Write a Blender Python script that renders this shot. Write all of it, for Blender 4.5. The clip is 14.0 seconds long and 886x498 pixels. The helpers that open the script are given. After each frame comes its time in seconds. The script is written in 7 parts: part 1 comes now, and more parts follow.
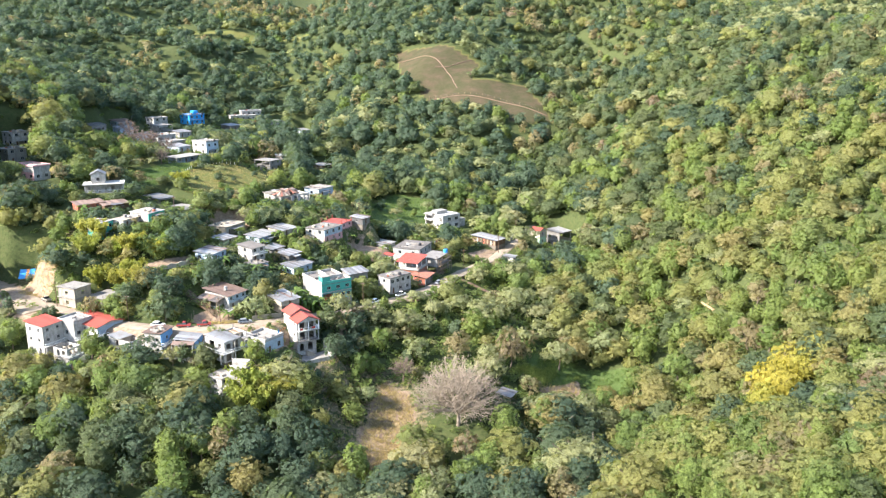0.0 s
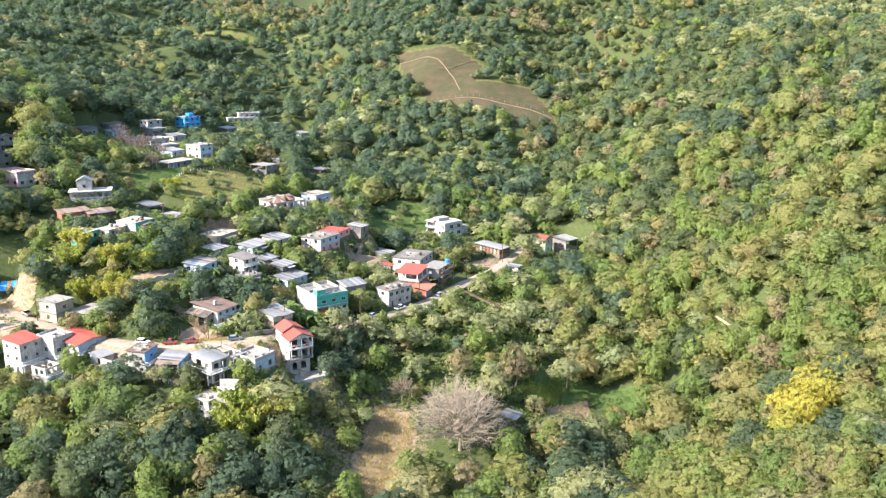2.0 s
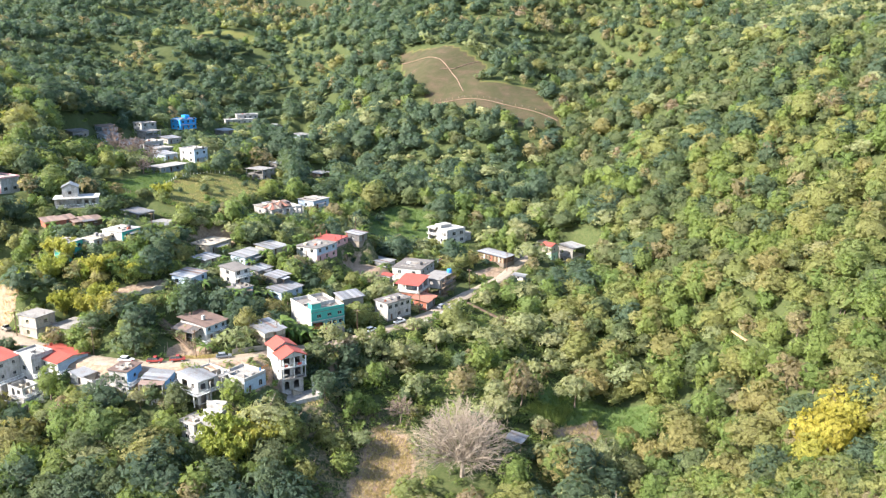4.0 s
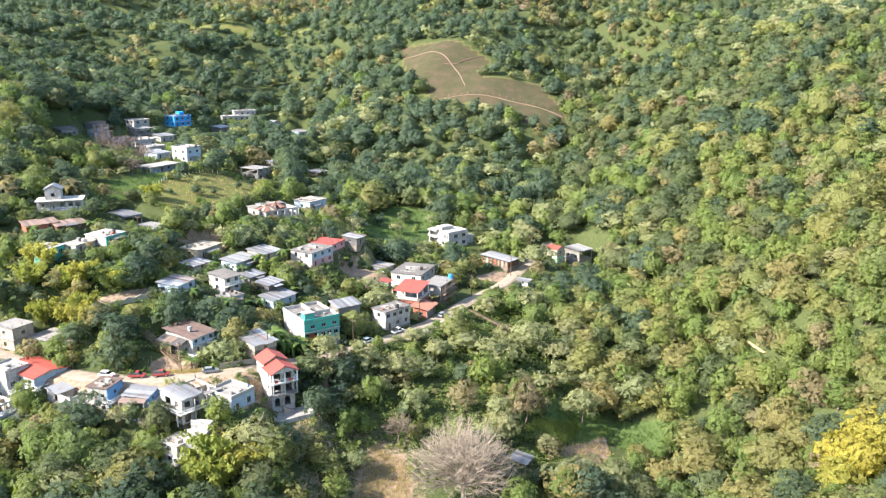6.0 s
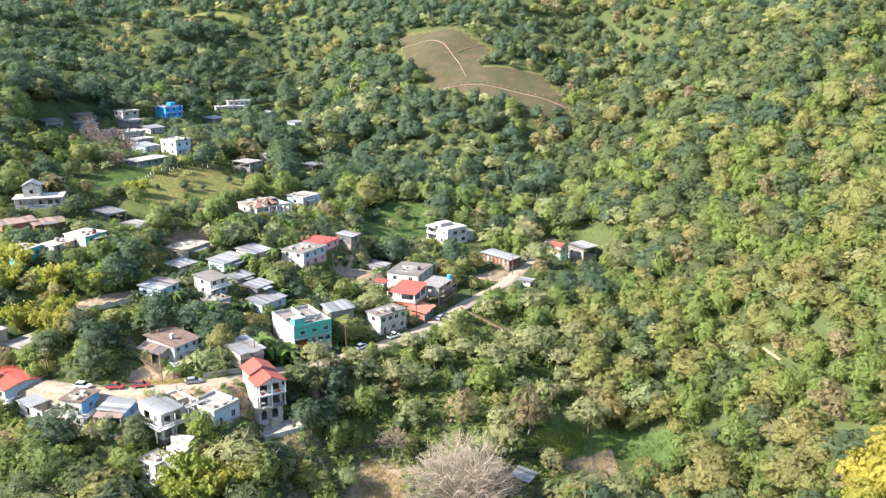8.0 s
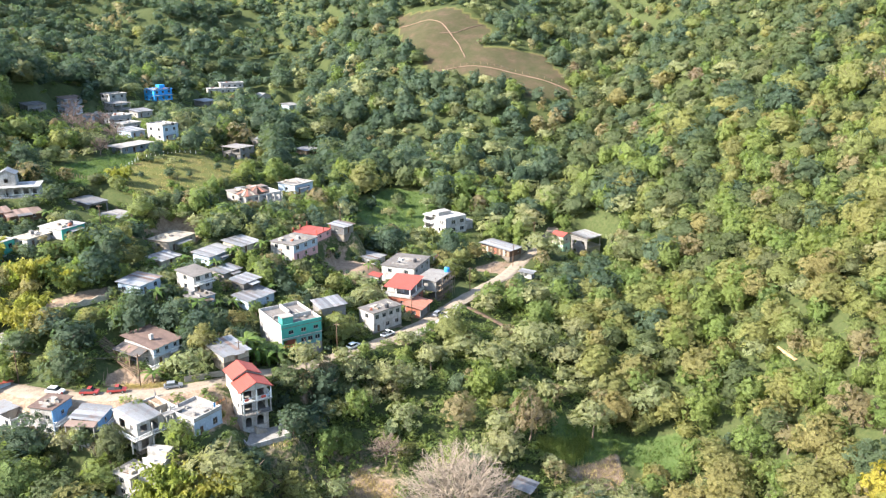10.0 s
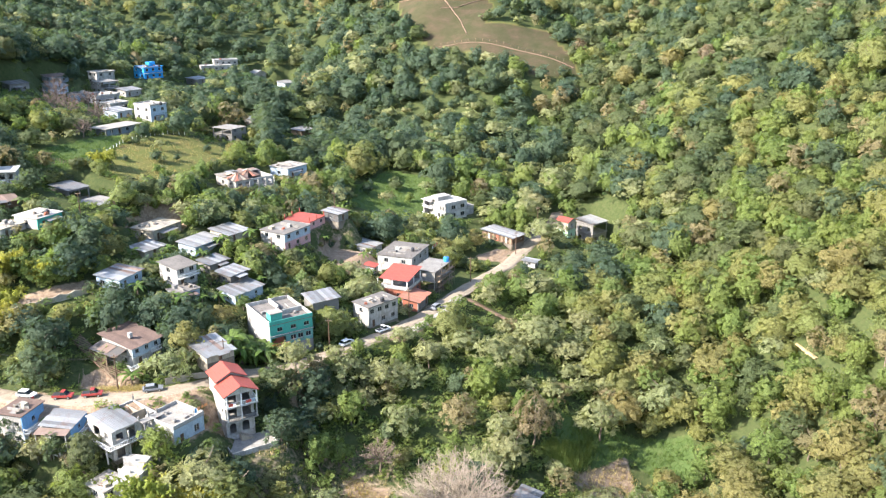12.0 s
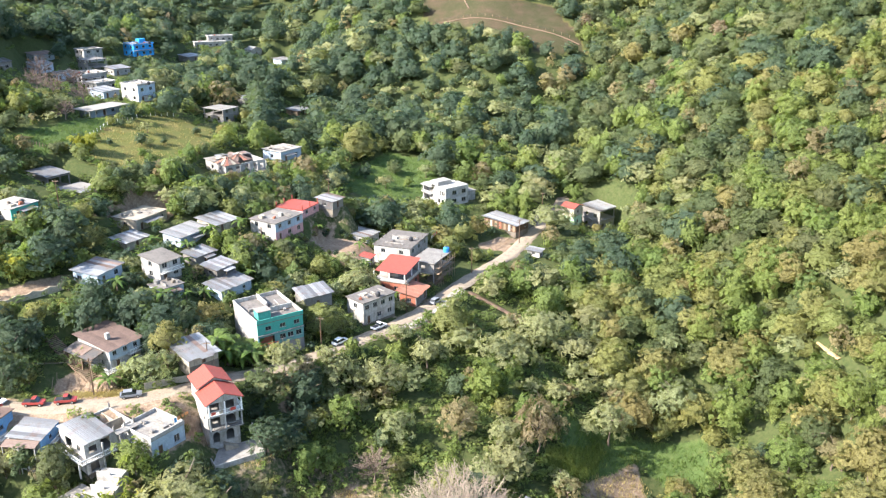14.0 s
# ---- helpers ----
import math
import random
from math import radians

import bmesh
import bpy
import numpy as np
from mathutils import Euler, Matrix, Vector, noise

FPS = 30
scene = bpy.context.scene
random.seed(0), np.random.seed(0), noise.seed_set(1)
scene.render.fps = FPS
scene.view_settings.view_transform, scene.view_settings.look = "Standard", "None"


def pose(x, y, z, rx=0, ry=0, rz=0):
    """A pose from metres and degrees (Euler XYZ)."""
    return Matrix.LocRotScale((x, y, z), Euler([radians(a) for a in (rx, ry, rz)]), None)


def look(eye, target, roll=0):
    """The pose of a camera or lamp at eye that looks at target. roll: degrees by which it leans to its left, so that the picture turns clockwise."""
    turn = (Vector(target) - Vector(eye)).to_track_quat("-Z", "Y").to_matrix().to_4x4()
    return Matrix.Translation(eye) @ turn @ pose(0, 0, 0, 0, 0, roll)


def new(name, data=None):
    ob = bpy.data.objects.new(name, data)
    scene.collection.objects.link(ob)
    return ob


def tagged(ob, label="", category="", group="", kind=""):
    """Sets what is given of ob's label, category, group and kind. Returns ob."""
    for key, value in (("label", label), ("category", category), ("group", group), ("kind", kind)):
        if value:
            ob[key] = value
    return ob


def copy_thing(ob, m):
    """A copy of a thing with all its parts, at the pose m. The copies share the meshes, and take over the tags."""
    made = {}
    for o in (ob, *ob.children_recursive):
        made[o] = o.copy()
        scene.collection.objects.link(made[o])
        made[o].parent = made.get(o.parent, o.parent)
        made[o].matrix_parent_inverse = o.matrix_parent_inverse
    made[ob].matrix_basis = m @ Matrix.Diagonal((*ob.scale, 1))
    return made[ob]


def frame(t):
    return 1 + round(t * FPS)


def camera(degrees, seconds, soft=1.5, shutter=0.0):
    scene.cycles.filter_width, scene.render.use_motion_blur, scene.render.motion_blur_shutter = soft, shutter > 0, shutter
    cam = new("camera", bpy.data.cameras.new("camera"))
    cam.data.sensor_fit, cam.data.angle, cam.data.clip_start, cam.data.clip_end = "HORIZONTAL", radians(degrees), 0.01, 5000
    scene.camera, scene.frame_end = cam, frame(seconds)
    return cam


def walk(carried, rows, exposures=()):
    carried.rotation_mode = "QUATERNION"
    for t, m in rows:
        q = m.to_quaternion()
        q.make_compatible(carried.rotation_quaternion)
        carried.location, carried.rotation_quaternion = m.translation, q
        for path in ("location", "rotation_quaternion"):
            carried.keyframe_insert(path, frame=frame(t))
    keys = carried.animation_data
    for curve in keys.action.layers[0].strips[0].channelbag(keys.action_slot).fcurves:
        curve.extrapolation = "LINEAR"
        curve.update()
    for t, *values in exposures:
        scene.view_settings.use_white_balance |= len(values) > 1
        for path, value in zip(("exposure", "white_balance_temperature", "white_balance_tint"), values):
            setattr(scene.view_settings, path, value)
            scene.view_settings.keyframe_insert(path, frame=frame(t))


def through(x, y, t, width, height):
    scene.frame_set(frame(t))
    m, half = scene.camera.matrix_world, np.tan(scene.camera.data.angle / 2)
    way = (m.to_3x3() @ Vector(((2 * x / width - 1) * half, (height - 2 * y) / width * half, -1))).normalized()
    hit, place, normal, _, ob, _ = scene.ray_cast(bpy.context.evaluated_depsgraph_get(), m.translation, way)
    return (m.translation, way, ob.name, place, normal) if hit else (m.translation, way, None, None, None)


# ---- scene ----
cam = camera(55.3, 14.0, soft=1.25)
METRES, EYE, TILT, LEAN, TURN = 100.0, 100.0, -14.0, 0.0, 0.0
ROWS = [
    (0.0, 0.0, 0.0, 0.0, 0.0, 0.0, -0.0),
    (0.5, 0.0016, 0.0361, 0.0092, 0.05, 0.02, -0.03),
    (1.0, 0.0034, 0.0737, 0.0189, 0.1, 0.03, -0.04),
    (1.5, 0.0047, 0.1096, 0.0276, 0.15, 0.04, -0.05),
    (2.0, 0.006, 0.1452, 0.0366, 0.22, 0.03, -0.06),
    (2.5, 0.0073, 0.1807, 0.0454, 0.28, 0.03, -0.08),
    (3.0, 0.009, 0.2158, 0.0546, 0.34, 0.02, -0.1),
    (5.5, 0.0172, 0.3893, 0.1, 0.65, -0.16, -0.14),
    (6.0, 0.0187, 0.4252, 0.1089, 0.69, -0.38, -0.15),
    (6.5, 0.0205, 0.4596, 0.1178, 0.73, -0.59, -0.15),
    (7.0, 0.022, 0.4936, 0.1265, 0.76, -0.77, -0.16),
    (7.5, 0.024, 0.5276, 0.1351, 0.76, -0.97, -0.16),
    (8.0, 0.0259, 0.5616, 0.1436, 0.76, -1.16, -0.15),
    (10.5, 0.0348, 0.7321, 0.1838, 0.77, -2.87, -0.15),
    (11.0, 0.0362, 0.7673, 0.192, 0.81, -3.28, -0.16),
    (11.5, 0.0375, 0.801, 0.1998, 0.85, -3.68, -0.18),
    (12.0, 0.0393, 0.8344, 0.208, 0.89, -4.08, -0.18),
    (12.5, 0.0408, 0.8678, 0.216, 0.93, -4.48, -0.19),
    (13.0, 0.0423, 0.9013, 0.2238, 0.97, -4.89, -0.19),
    (13.5, 0.0438, 0.9347, 0.2321, 1.03, -5.32, -0.2),
    (14.0, 0.0453, 0.9695, 0.2405, 1.07, -5.75, -0.2),
]
walk(cam, [(t, pose(0, 0, EYE, TILT, LEAN, TURN) @ pose(METRES * x, METRES * y, METRES * z, 90 + pitch, roll, yaw)) for t, x, y, z, yaw, pitch, roll in ROWS])

# ---- daylight ----
SUN_AZ, SUN_EL = 204.0, 37.0   # the sun stands to the west of the valley, afternoon
world = bpy.data.worlds.new("sky")
scene.world = world
world.use_nodes = True
sky = world.node_tree.nodes.new("ShaderNodeTexSky")
sky.sky_type, sky.sun_disc = "NISHITA", False
sky.sun_elevation, sky.sun_rotation = radians(SUN_EL), radians(90 - SUN_AZ)
background = world.node_tree.nodes["Background"]
world.node_tree.links.new(sky.outputs[0], background.inputs[0])
background.inputs[1].default_value = 0.14
sun_lamp = bpy.data.lights.new("sun", "SUN")
sun_lamp.energy, sun_lamp.angle, sun_lamp.color = 4.5, radians(0.6), (1.0, 0.93, 0.85)
sun = new("sun", sun_lamp)
sun.matrix_world = look((math.cos(radians(SUN_AZ)) * math.cos(radians(SUN_EL)) * 400, math.sin(radians(SUN_AZ)) * math.cos(radians(SUN_EL)) * 400,
                         math.sin(radians(SUN_EL)) * 400), (0, 0, 0))
scene.view_settings.exposure = 1.9


# ---- materials ----
def nodes_of(name, rough=0.8, metal=0.0, spec=0.3):
    m = bpy.data.materials.new(name)
    m.use_nodes = True
    n, l = m.node_tree.nodes, m.node_tree.links
    b = n["Principled BSDF"]
    b.inputs["Roughness"].default_value, b.inputs["Metallic"].default_value = rough, metal
    b.inputs["Specular IOR Level"].default_value = spec
    return m, n, l, b


def noise_node(n, l, scale, detail=4.0, rough=0.6):
    g = n.new("ShaderNodeNewGeometry")
    t = n.new("ShaderNodeTexNoise")
    t.inputs["Scale"].default_value, t.inputs["Detail"].default_value, t.inputs["Roughness"].default_value = scale, detail, rough
    l.new(g.outputs["Position"], t.inputs["Vector"])
    return t


def ramp_node(n, stops):
    r = n.new("ShaderNodeValToRGB")
    while len(r.color_ramp.elements) < len(stops):
        r.color_ramp.elements.new(0.5)
    for e, (p, c) in zip(r.color_ramp.elements, stops):
        e.position, e.color = p, (*c, 1)
    return r


def mixed(n, l, fac, a, b, how="MIX"):
    x = n.new("ShaderNodeMix")
    x.data_type, x.blend_type = "RGBA", how
    for socket, v in ((x.inputs[0], fac), (x.inputs[6], a), (x.inputs[7], b)):
        if hasattr(v, "links"):
            l.new(v, socket)
        elif isinstance(v, tuple):
            socket.default_value = (*v, 1)
        else:
            socket.default_value = v
    return x.outputs[2]


def bump(n, l, b, height, strength, distance):
    k = n.new("ShaderNodeBump")
    k.inputs["Strength"].default_value, k.inputs["Distance"].default_value = strength, distance
    l.new(height, k.inputs["Height"])
    l.new(k.outputs[0], b.inputs["Normal"])


def shade_by_object(n, l, colour, lo, hi):
    """Each object a little lighter or darker than the next."""
    info = n.new("ShaderNodeObjectInfo")
    r = ramp_node(n, [(0.0, (lo, lo, lo)), (1.0, (hi, hi, hi))])
    l.new(info.outputs["Random"], r.inputs[0])
    return mixed(n, l, 1.0, colour, r.outputs[0], "MULTIPLY")


def streak_node(n, l, scale=(1.6, 1.6, 0.22)):
    """Noise drawn out downwards, for rain streaks on walls."""
    g, m, t = n.new("ShaderNodeNewGeometry"), n.new("ShaderNodeMapping"), n.new("ShaderNodeTexNoise")
    m.inputs["Scale"].default_value = scale
    t.inputs["Scale"].default_value, t.inputs["Detail"].default_value, t.inputs["Roughness"].default_value = 1.0, 5, 0.7
    l.new(g.outputs["Position"], m.inputs["Vector"])
    l.new(m.outputs[0], t.inputs["Vector"])
    return t


def plaster(name, colour, dirt=(0.15, 0.13, 0.11), wear=0.55, rough=0.85):
    """Painted render or concrete: cloudy stains, rain streaks and fine grain."""
    m, n, l, b = nodes_of(name, rough)
    big, fine, streak = noise_node(n, l, 0.5, 6, 0.7), noise_node(n, l, 3.5, 4, 0.7), streak_node(n, l)
    r = ramp_node(n, [(0.42, (0, 0, 0)), (0.70, (wear, wear, wear))])
    l.new(big.outputs[0], r.inputs[0])
    c = mixed(n, l, r.outputs[0], colour, dirt)
    r = ramp_node(n, [(0.50, (0, 0, 0)), (0.72, (wear, wear, wear))])
    l.new(streak.outputs[0], r.inputs[0])
    c = mixed(n, l, r.outputs[0], c, tuple(0.8 * k for k in dirt))
    r2 = ramp_node(n, [(0.3, (0.78, 0.78, 0.78)), (0.7, (1.1, 1.1, 1.1))])
    l.new(fine.outputs[0], r2.inputs[0])
    c = mixed(n, l, 1.0, c, r2.outputs[0], "MULTIPLY")
    l.new(shade_by_object(n, l, c, 0.82, 1.08), b.inputs["Base Color"])
    bump(n, l, b, fine.outputs[0], 0.3, 0.04)
    return m


def sheet_metal(name, colour, rust=(0.22, 0.10, 0.05), amount=0.5, rough=0.45, metal=0.35):
    m, n, l, b = nodes_of(name, rough, metal, 0.5)
    big, fine = noise_node(n, l, 0.6, 5, 0.7), noise_node(n, l, 5, 3)
    r = ramp_node(n, [(0.5, (0, 0, 0)), (0.72, (amount, amount, amount))])
    l.new(big.outputs[0], r.inputs[0])
    r2 = ramp_node(n, [(0.3, (0.75, 0.75, 0.75)), (0.7, (1.1, 1.1, 1.1))])
    l.new(fine.outputs[0], r2.inputs[0])
    c = mixed(n, l, 1.0, mixed(n, l, r.outputs[0], colour, rust), r2.outputs[0], "MULTIPLY")
    l.new(shade_by_object(n, l, c, 0.6, 1.15), b.inputs["Base Color"])
    bump(n, l, b, fine.outputs[0], 0.2, 0.02)
    return m


def foliage(name, colours, through=0.42, open_at=0.46):
    """Leaves: a tree's own hue from its tint and Object Info's random, each clump a little different."""
    m, n, l, b = nodes_of(name, 0.6, 0, 0.3)
    tint, info, geo = n.new("ShaderNodeAttribute"), n.new("ShaderNodeObjectInfo"), n.new("ShaderNodeNewGeometry")
    tint.attribute_name = "tint"
    add = n.new("ShaderNodeMath")
    l.new(tint.outputs["Fac"], add.inputs[0])
    l.new(info.outputs["Random"], add.inputs[1])
    wrap = n.new("ShaderNodeMath")
    wrap.operation = "FRACT"
    l.new(add.outputs[0], wrap.inputs[0])
    k = len(colours)
    r = ramp_node(n, [(i / (k - 1), c) for i, c in enumerate(colours)])
    l.new(wrap.outputs[0], r.inputs[0])
    v = ramp_node(n, [(0.0, (0.86, 0.87, 0.86)), (1.0, (1.14, 1.13, 1.12))])
    l.new(geo.outputs["Random Per Island"], v.inputs[0])
    c = mixed(n, l, 1.0, r.outputs[0], v.outputs[0], "MULTIPLY")
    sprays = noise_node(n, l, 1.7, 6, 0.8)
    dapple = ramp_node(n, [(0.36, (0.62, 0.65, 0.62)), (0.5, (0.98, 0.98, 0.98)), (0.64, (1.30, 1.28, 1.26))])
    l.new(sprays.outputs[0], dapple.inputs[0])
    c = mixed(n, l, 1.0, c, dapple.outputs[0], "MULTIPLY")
    l.new(c, b.inputs["Base Color"])
    bump(n, l, b, sprays.outputs[0], 0.9, 0.45)
    t = n.new("ShaderNodeBsdfTranslucent")
    l.new(mixed(n, l, 1.0, c, (1.45, 1.5, 1.05), "MULTIPLY"), t.inputs[0])
    s = n.new("ShaderNodeMixShader")
    s.inputs[0].default_value = through
    l.new(b.outputs[0], s.inputs[1])
    l.new(t.outputs[0], s.inputs[2])
    # gaps between the leaves of a spray
    lace = noise_node(n, l, 3.4, 3, 0.65)
    gaps = ramp_node(n, [(open_at - 0.03, (1, 1, 1)), (open_at + 0.03, (0, 0, 0))])
    l.new(lace.outputs[0], gaps.inputs[0])
    clear = n.new("ShaderNodeBsdfTransparent")
    s2 = n.new("ShaderNodeMixShader")
    l.new(gaps.outputs[0], s2.inputs[0])
    l.new(s.outputs[0], s2.inputs[1])
    l.new(clear.outputs[0], s2.inputs[2])
    l.new(s2.outputs[0], n["Material Output"].inputs[0])
    return m


def bark(name, colour):
    m, n, l, b = nodes_of(name, 0.9, 0, 0.2)
    t = noise_node(n, l, 2.2, 5, 0.7)
    r = ramp_node(n, [(0.3, tuple(0.6 * c for c in colour)), (0.7, tuple(1.25 * c for c in colour))])
    l.new(t.outputs[0], r.inputs[0])
    l.new(r.outputs[0], b.inputs["Base Color"])
    bump(n, l, b, t.outputs[0], 0.5, 0.05)
    return m


def plain(name, colour, rough=0.5, metal=0.0):
    m, n, l, b = nodes_of(name, rough, metal, 0.5)
    t = noise_node(n, l, 6, 3)
    r = ramp_node(n, [(0.3, tuple(0.85 * c for c in colour)), (0.7, tuple(min(1, 1.1 * c) for c in colour))])
    l.new(t.outputs[0], r.inputs[0])
    l.new(r.outputs[0], b.inputs["Base Color"])
    return m


WHITE = plaster("white_paint", (0.455, 0.44, 0.415), (0.18, 0.16, 0.135), 0.7)
CREAM = plaster("cream_paint", (0.44, 0.385, 0.30))
CONCRETE = plaster("bare_concrete", (0.27, 0.255, 0.235), (0.13, 0.12, 0.11), 0.6)
SLAB = plaster("roof_concrete", (0.30, 0.28, 0.25), (0.16, 0.14, 0.12), 0.7)
DARKSLAB = plaster("weathered_roof", (0.17, 0.155, 0.14), (0.09, 0.08, 0.075), 0.7)
TEAL = plaster("teal_paint", (0.075, 0.38, 0.31), (0.05, 0.2, 0.17), 0.25)
PALETEAL = plaster("pale_teal_paint", (0.17, 0.38, 0.36), (0.1, 0.2, 0.18), 0.35)
BLUE = plaster("blue_paint", (0.03, 0.32, 0.75), (0.05, 0.16, 0.3), 0.25)
SKYBLUE = plaster("sky_blue_paint", (0.16, 0.34, 0.58), (0.12, 0.2, 0.3), 0.3)
# blue paint on some houses; on fronts of white ones, shade put into the colour
PALEBLUE = plaster("pale_blue_paint_and_shade", (0.40, 0.48, 0.56), (0.2, 0.22, 0.24), 0.35)
PINK = plaster("pink_paint", (0.66, 0.38, 0.38), (0.3, 0.2, 0.18), 0.35)
GREENWALL = plaster("pale_green_paint", (0.45, 0.62, 0.42), (0.2, 0.22, 0.16), 0.35)
BRICK = plaster("red_brick_wall", (0.40, 0.13, 0.08), (0.2, 0.1, 0.07), 0.5)
SALMON = plaster("faded_terracotta_sheet", (0.36, 0.155, 0.105), (0.22, 0.10, 0.07), 0.6, 0.7)
REDTILE = plaster("red_roof_paint", (0.36, 0.072, 0.052), (0.22, 0.08, 0.06), 0.55, 0.6)
BROWNTILE = plaster("brown_roof", (0.155, 0.105, 0.085), (0.09, 0.06, 0.05), 0.6, 0.75)
TIN = sheet_metal("galvanised_sheet", (0.31, 0.315, 0.32))
WHITETIN = sheet_metal("white_sheet", (0.33, 0.33, 0.325), amount=0.5)
GREYTIN = sheet_metal("old_grey_sheet", (0.22, 0.22, 0.22), amount=0.6)
DARKTIN = sheet_metal("blackened_sheet", (0.085, 0.08, 0.078), amount=0.5, rough=0.7, metal=0.1)
RUSTTIN = sheet_metal("rusted_sheet", (0.22, 0.155, 0.125), (0.15, 0.075, 0.05), 0.8, 0.7, 0.1)
WOOD = bark("weathered_timber", (0.26, 0.19, 0.13))
DARKWOOD = bark("dark_timber", (0.12, 0.075, 0.05))
TRUNK = bark("tree_bark", (0.17, 0.13, 0.10))
PALEBARK = bark("bare_tree_bark", (0.27, 0.22, 0.17))
BROWNBARK = bark("grey_brown_twigs", (0.21, 0.155, 0.13))
STONE = plaster("rubble_stone", (0.21, 0.18, 0.145), (0.10, 0.085, 0.07), 0.7, 0.95)
TRACKMAT = plaster("reddish_dirt", (0.20, 0.135, 0.095), (0.13, 0.09, 0.065), 0.6, 0.95)
FRAME = plain("window_frame_paint", (0.30, 0.29, 0.27), 0.5)
RAILWHITE = plain("white_rail_paint", (0.8, 0.8, 0.78), 0.5)
REDPAINT = plain("red_rail_paint", (0.5, 0.07, 0.05), 0.5)
DARKMETAL = plain("dark_steel", (0.07, 0.07, 0.075), 0.5, 0.6)
RUBBER = plain("rubber", (0.02, 0.02, 0.02), 0.8)
CHROME = plain("wheel_metal", (0.5, 0.5, 0.5), 0.35, 0.8)
CARWHITE = plain("white_car_paint", (0.8, 0.8, 0.8), 0.25)
CARRED = plain("red_car_paint", (0.33, 0.05, 0.045), 0.3)
CARGREY = plain("grey_car_paint", (0.2, 0.21, 0.23), 0.3)
TANKBLACK = plain("black_tank_plastic", (0.03, 0.03, 0.035), 0.5)
TANKBLUE = plain("blue_tank_plastic", (0.03, 0.22, 0.55), 0.5)
TARPBLUE = plain("blue_tarpaulin", (0.04, 0.27, 0.62), 0.55)
TARPORANGE = plain("orange_tarpaulin", (0.65, 0.27, 0.10), 0.55)
GLASS, _n, _l, _b = nodes_of("window_glass", 0.08, 0, 0.6)
_b.inputs["Base Color"].default_value = (0.02, 0.025, 0.03, 1)

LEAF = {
    # bluer than plain leaf green: haze of the far slopes is put into this colour
    "broadleaf_tree": foliage("hazy_dark_green_leaves", [(0.060, 0.096, 0.060), (0.074, 0.108, 0.062), (0.066, 0.102, 0.064), (0.090, 0.122, 0.062), (0.058, 0.094, 0.062)]),
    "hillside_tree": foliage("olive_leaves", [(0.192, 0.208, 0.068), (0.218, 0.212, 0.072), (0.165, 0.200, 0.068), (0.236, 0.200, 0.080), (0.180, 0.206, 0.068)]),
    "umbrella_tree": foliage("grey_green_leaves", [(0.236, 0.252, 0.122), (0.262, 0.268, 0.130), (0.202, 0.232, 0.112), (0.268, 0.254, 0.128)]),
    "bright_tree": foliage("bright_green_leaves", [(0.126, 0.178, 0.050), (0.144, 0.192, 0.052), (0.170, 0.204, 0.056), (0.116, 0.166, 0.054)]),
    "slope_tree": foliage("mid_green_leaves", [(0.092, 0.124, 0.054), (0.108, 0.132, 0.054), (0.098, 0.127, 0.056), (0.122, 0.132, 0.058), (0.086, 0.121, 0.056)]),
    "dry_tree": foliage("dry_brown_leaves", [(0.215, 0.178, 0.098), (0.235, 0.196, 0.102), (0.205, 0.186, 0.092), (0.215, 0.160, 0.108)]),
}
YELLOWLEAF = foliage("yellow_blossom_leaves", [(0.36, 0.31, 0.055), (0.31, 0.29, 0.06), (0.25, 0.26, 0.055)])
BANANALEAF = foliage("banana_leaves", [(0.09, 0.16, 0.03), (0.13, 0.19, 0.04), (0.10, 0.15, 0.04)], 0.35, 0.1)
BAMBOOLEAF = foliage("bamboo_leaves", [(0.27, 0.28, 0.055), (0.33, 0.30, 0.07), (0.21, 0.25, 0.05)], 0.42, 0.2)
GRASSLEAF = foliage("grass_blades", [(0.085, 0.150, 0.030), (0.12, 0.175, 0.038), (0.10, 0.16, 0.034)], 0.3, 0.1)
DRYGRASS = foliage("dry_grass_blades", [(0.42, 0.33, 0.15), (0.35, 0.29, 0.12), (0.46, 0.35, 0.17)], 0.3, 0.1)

# ground cover: undergrowth, with grass, meadow and bare earth where the cover map says so
GROUND, n_, l_, b_ = nodes_of("hillside_ground", 0.95, 0, 0.1)
cover = n_.new("ShaderNodeAttribute")
cover.attribute_name = "cover"
split = n_.new("ShaderNodeSeparateColor")
l_.new(cover.outputs["Color"], split.inputs[0])
t1, t2, t3 = noise_node(n_, l_, 0.12, 6, 0.65), noise_node(n_, l_, 0.9, 5, 0.7), noise_node(n_, l_, 4.0, 4, 0.7)


def patchy(noise_out, stops):
    r = ramp_node(n_, stops)
    l_.new(noise_out, r.inputs[0])
    return r.outputs[0]


def edge(channel):
    """A cover channel with a ragged rim."""
    a = n_.new("ShaderNodeMath")
    a.operation = "MULTIPLY_ADD"
    a.inputs[1].default_value, a.inputs[2].default_value = 0.9, -0.45
    l_.new(t2.outputs[0], a.inputs[0])
    s = n_.new("ShaderNodeMath")
    l_.new(split.outputs[channel], s.inputs[0])
    l_.new(a.outputs[0], s.inputs[1])
    r = ramp_node(n_, [(0.35, (0, 0, 0)), (0.6, (1, 1, 1))])
    l_.new(s.outputs[0], r.inputs[0])
    return r.outputs[0]


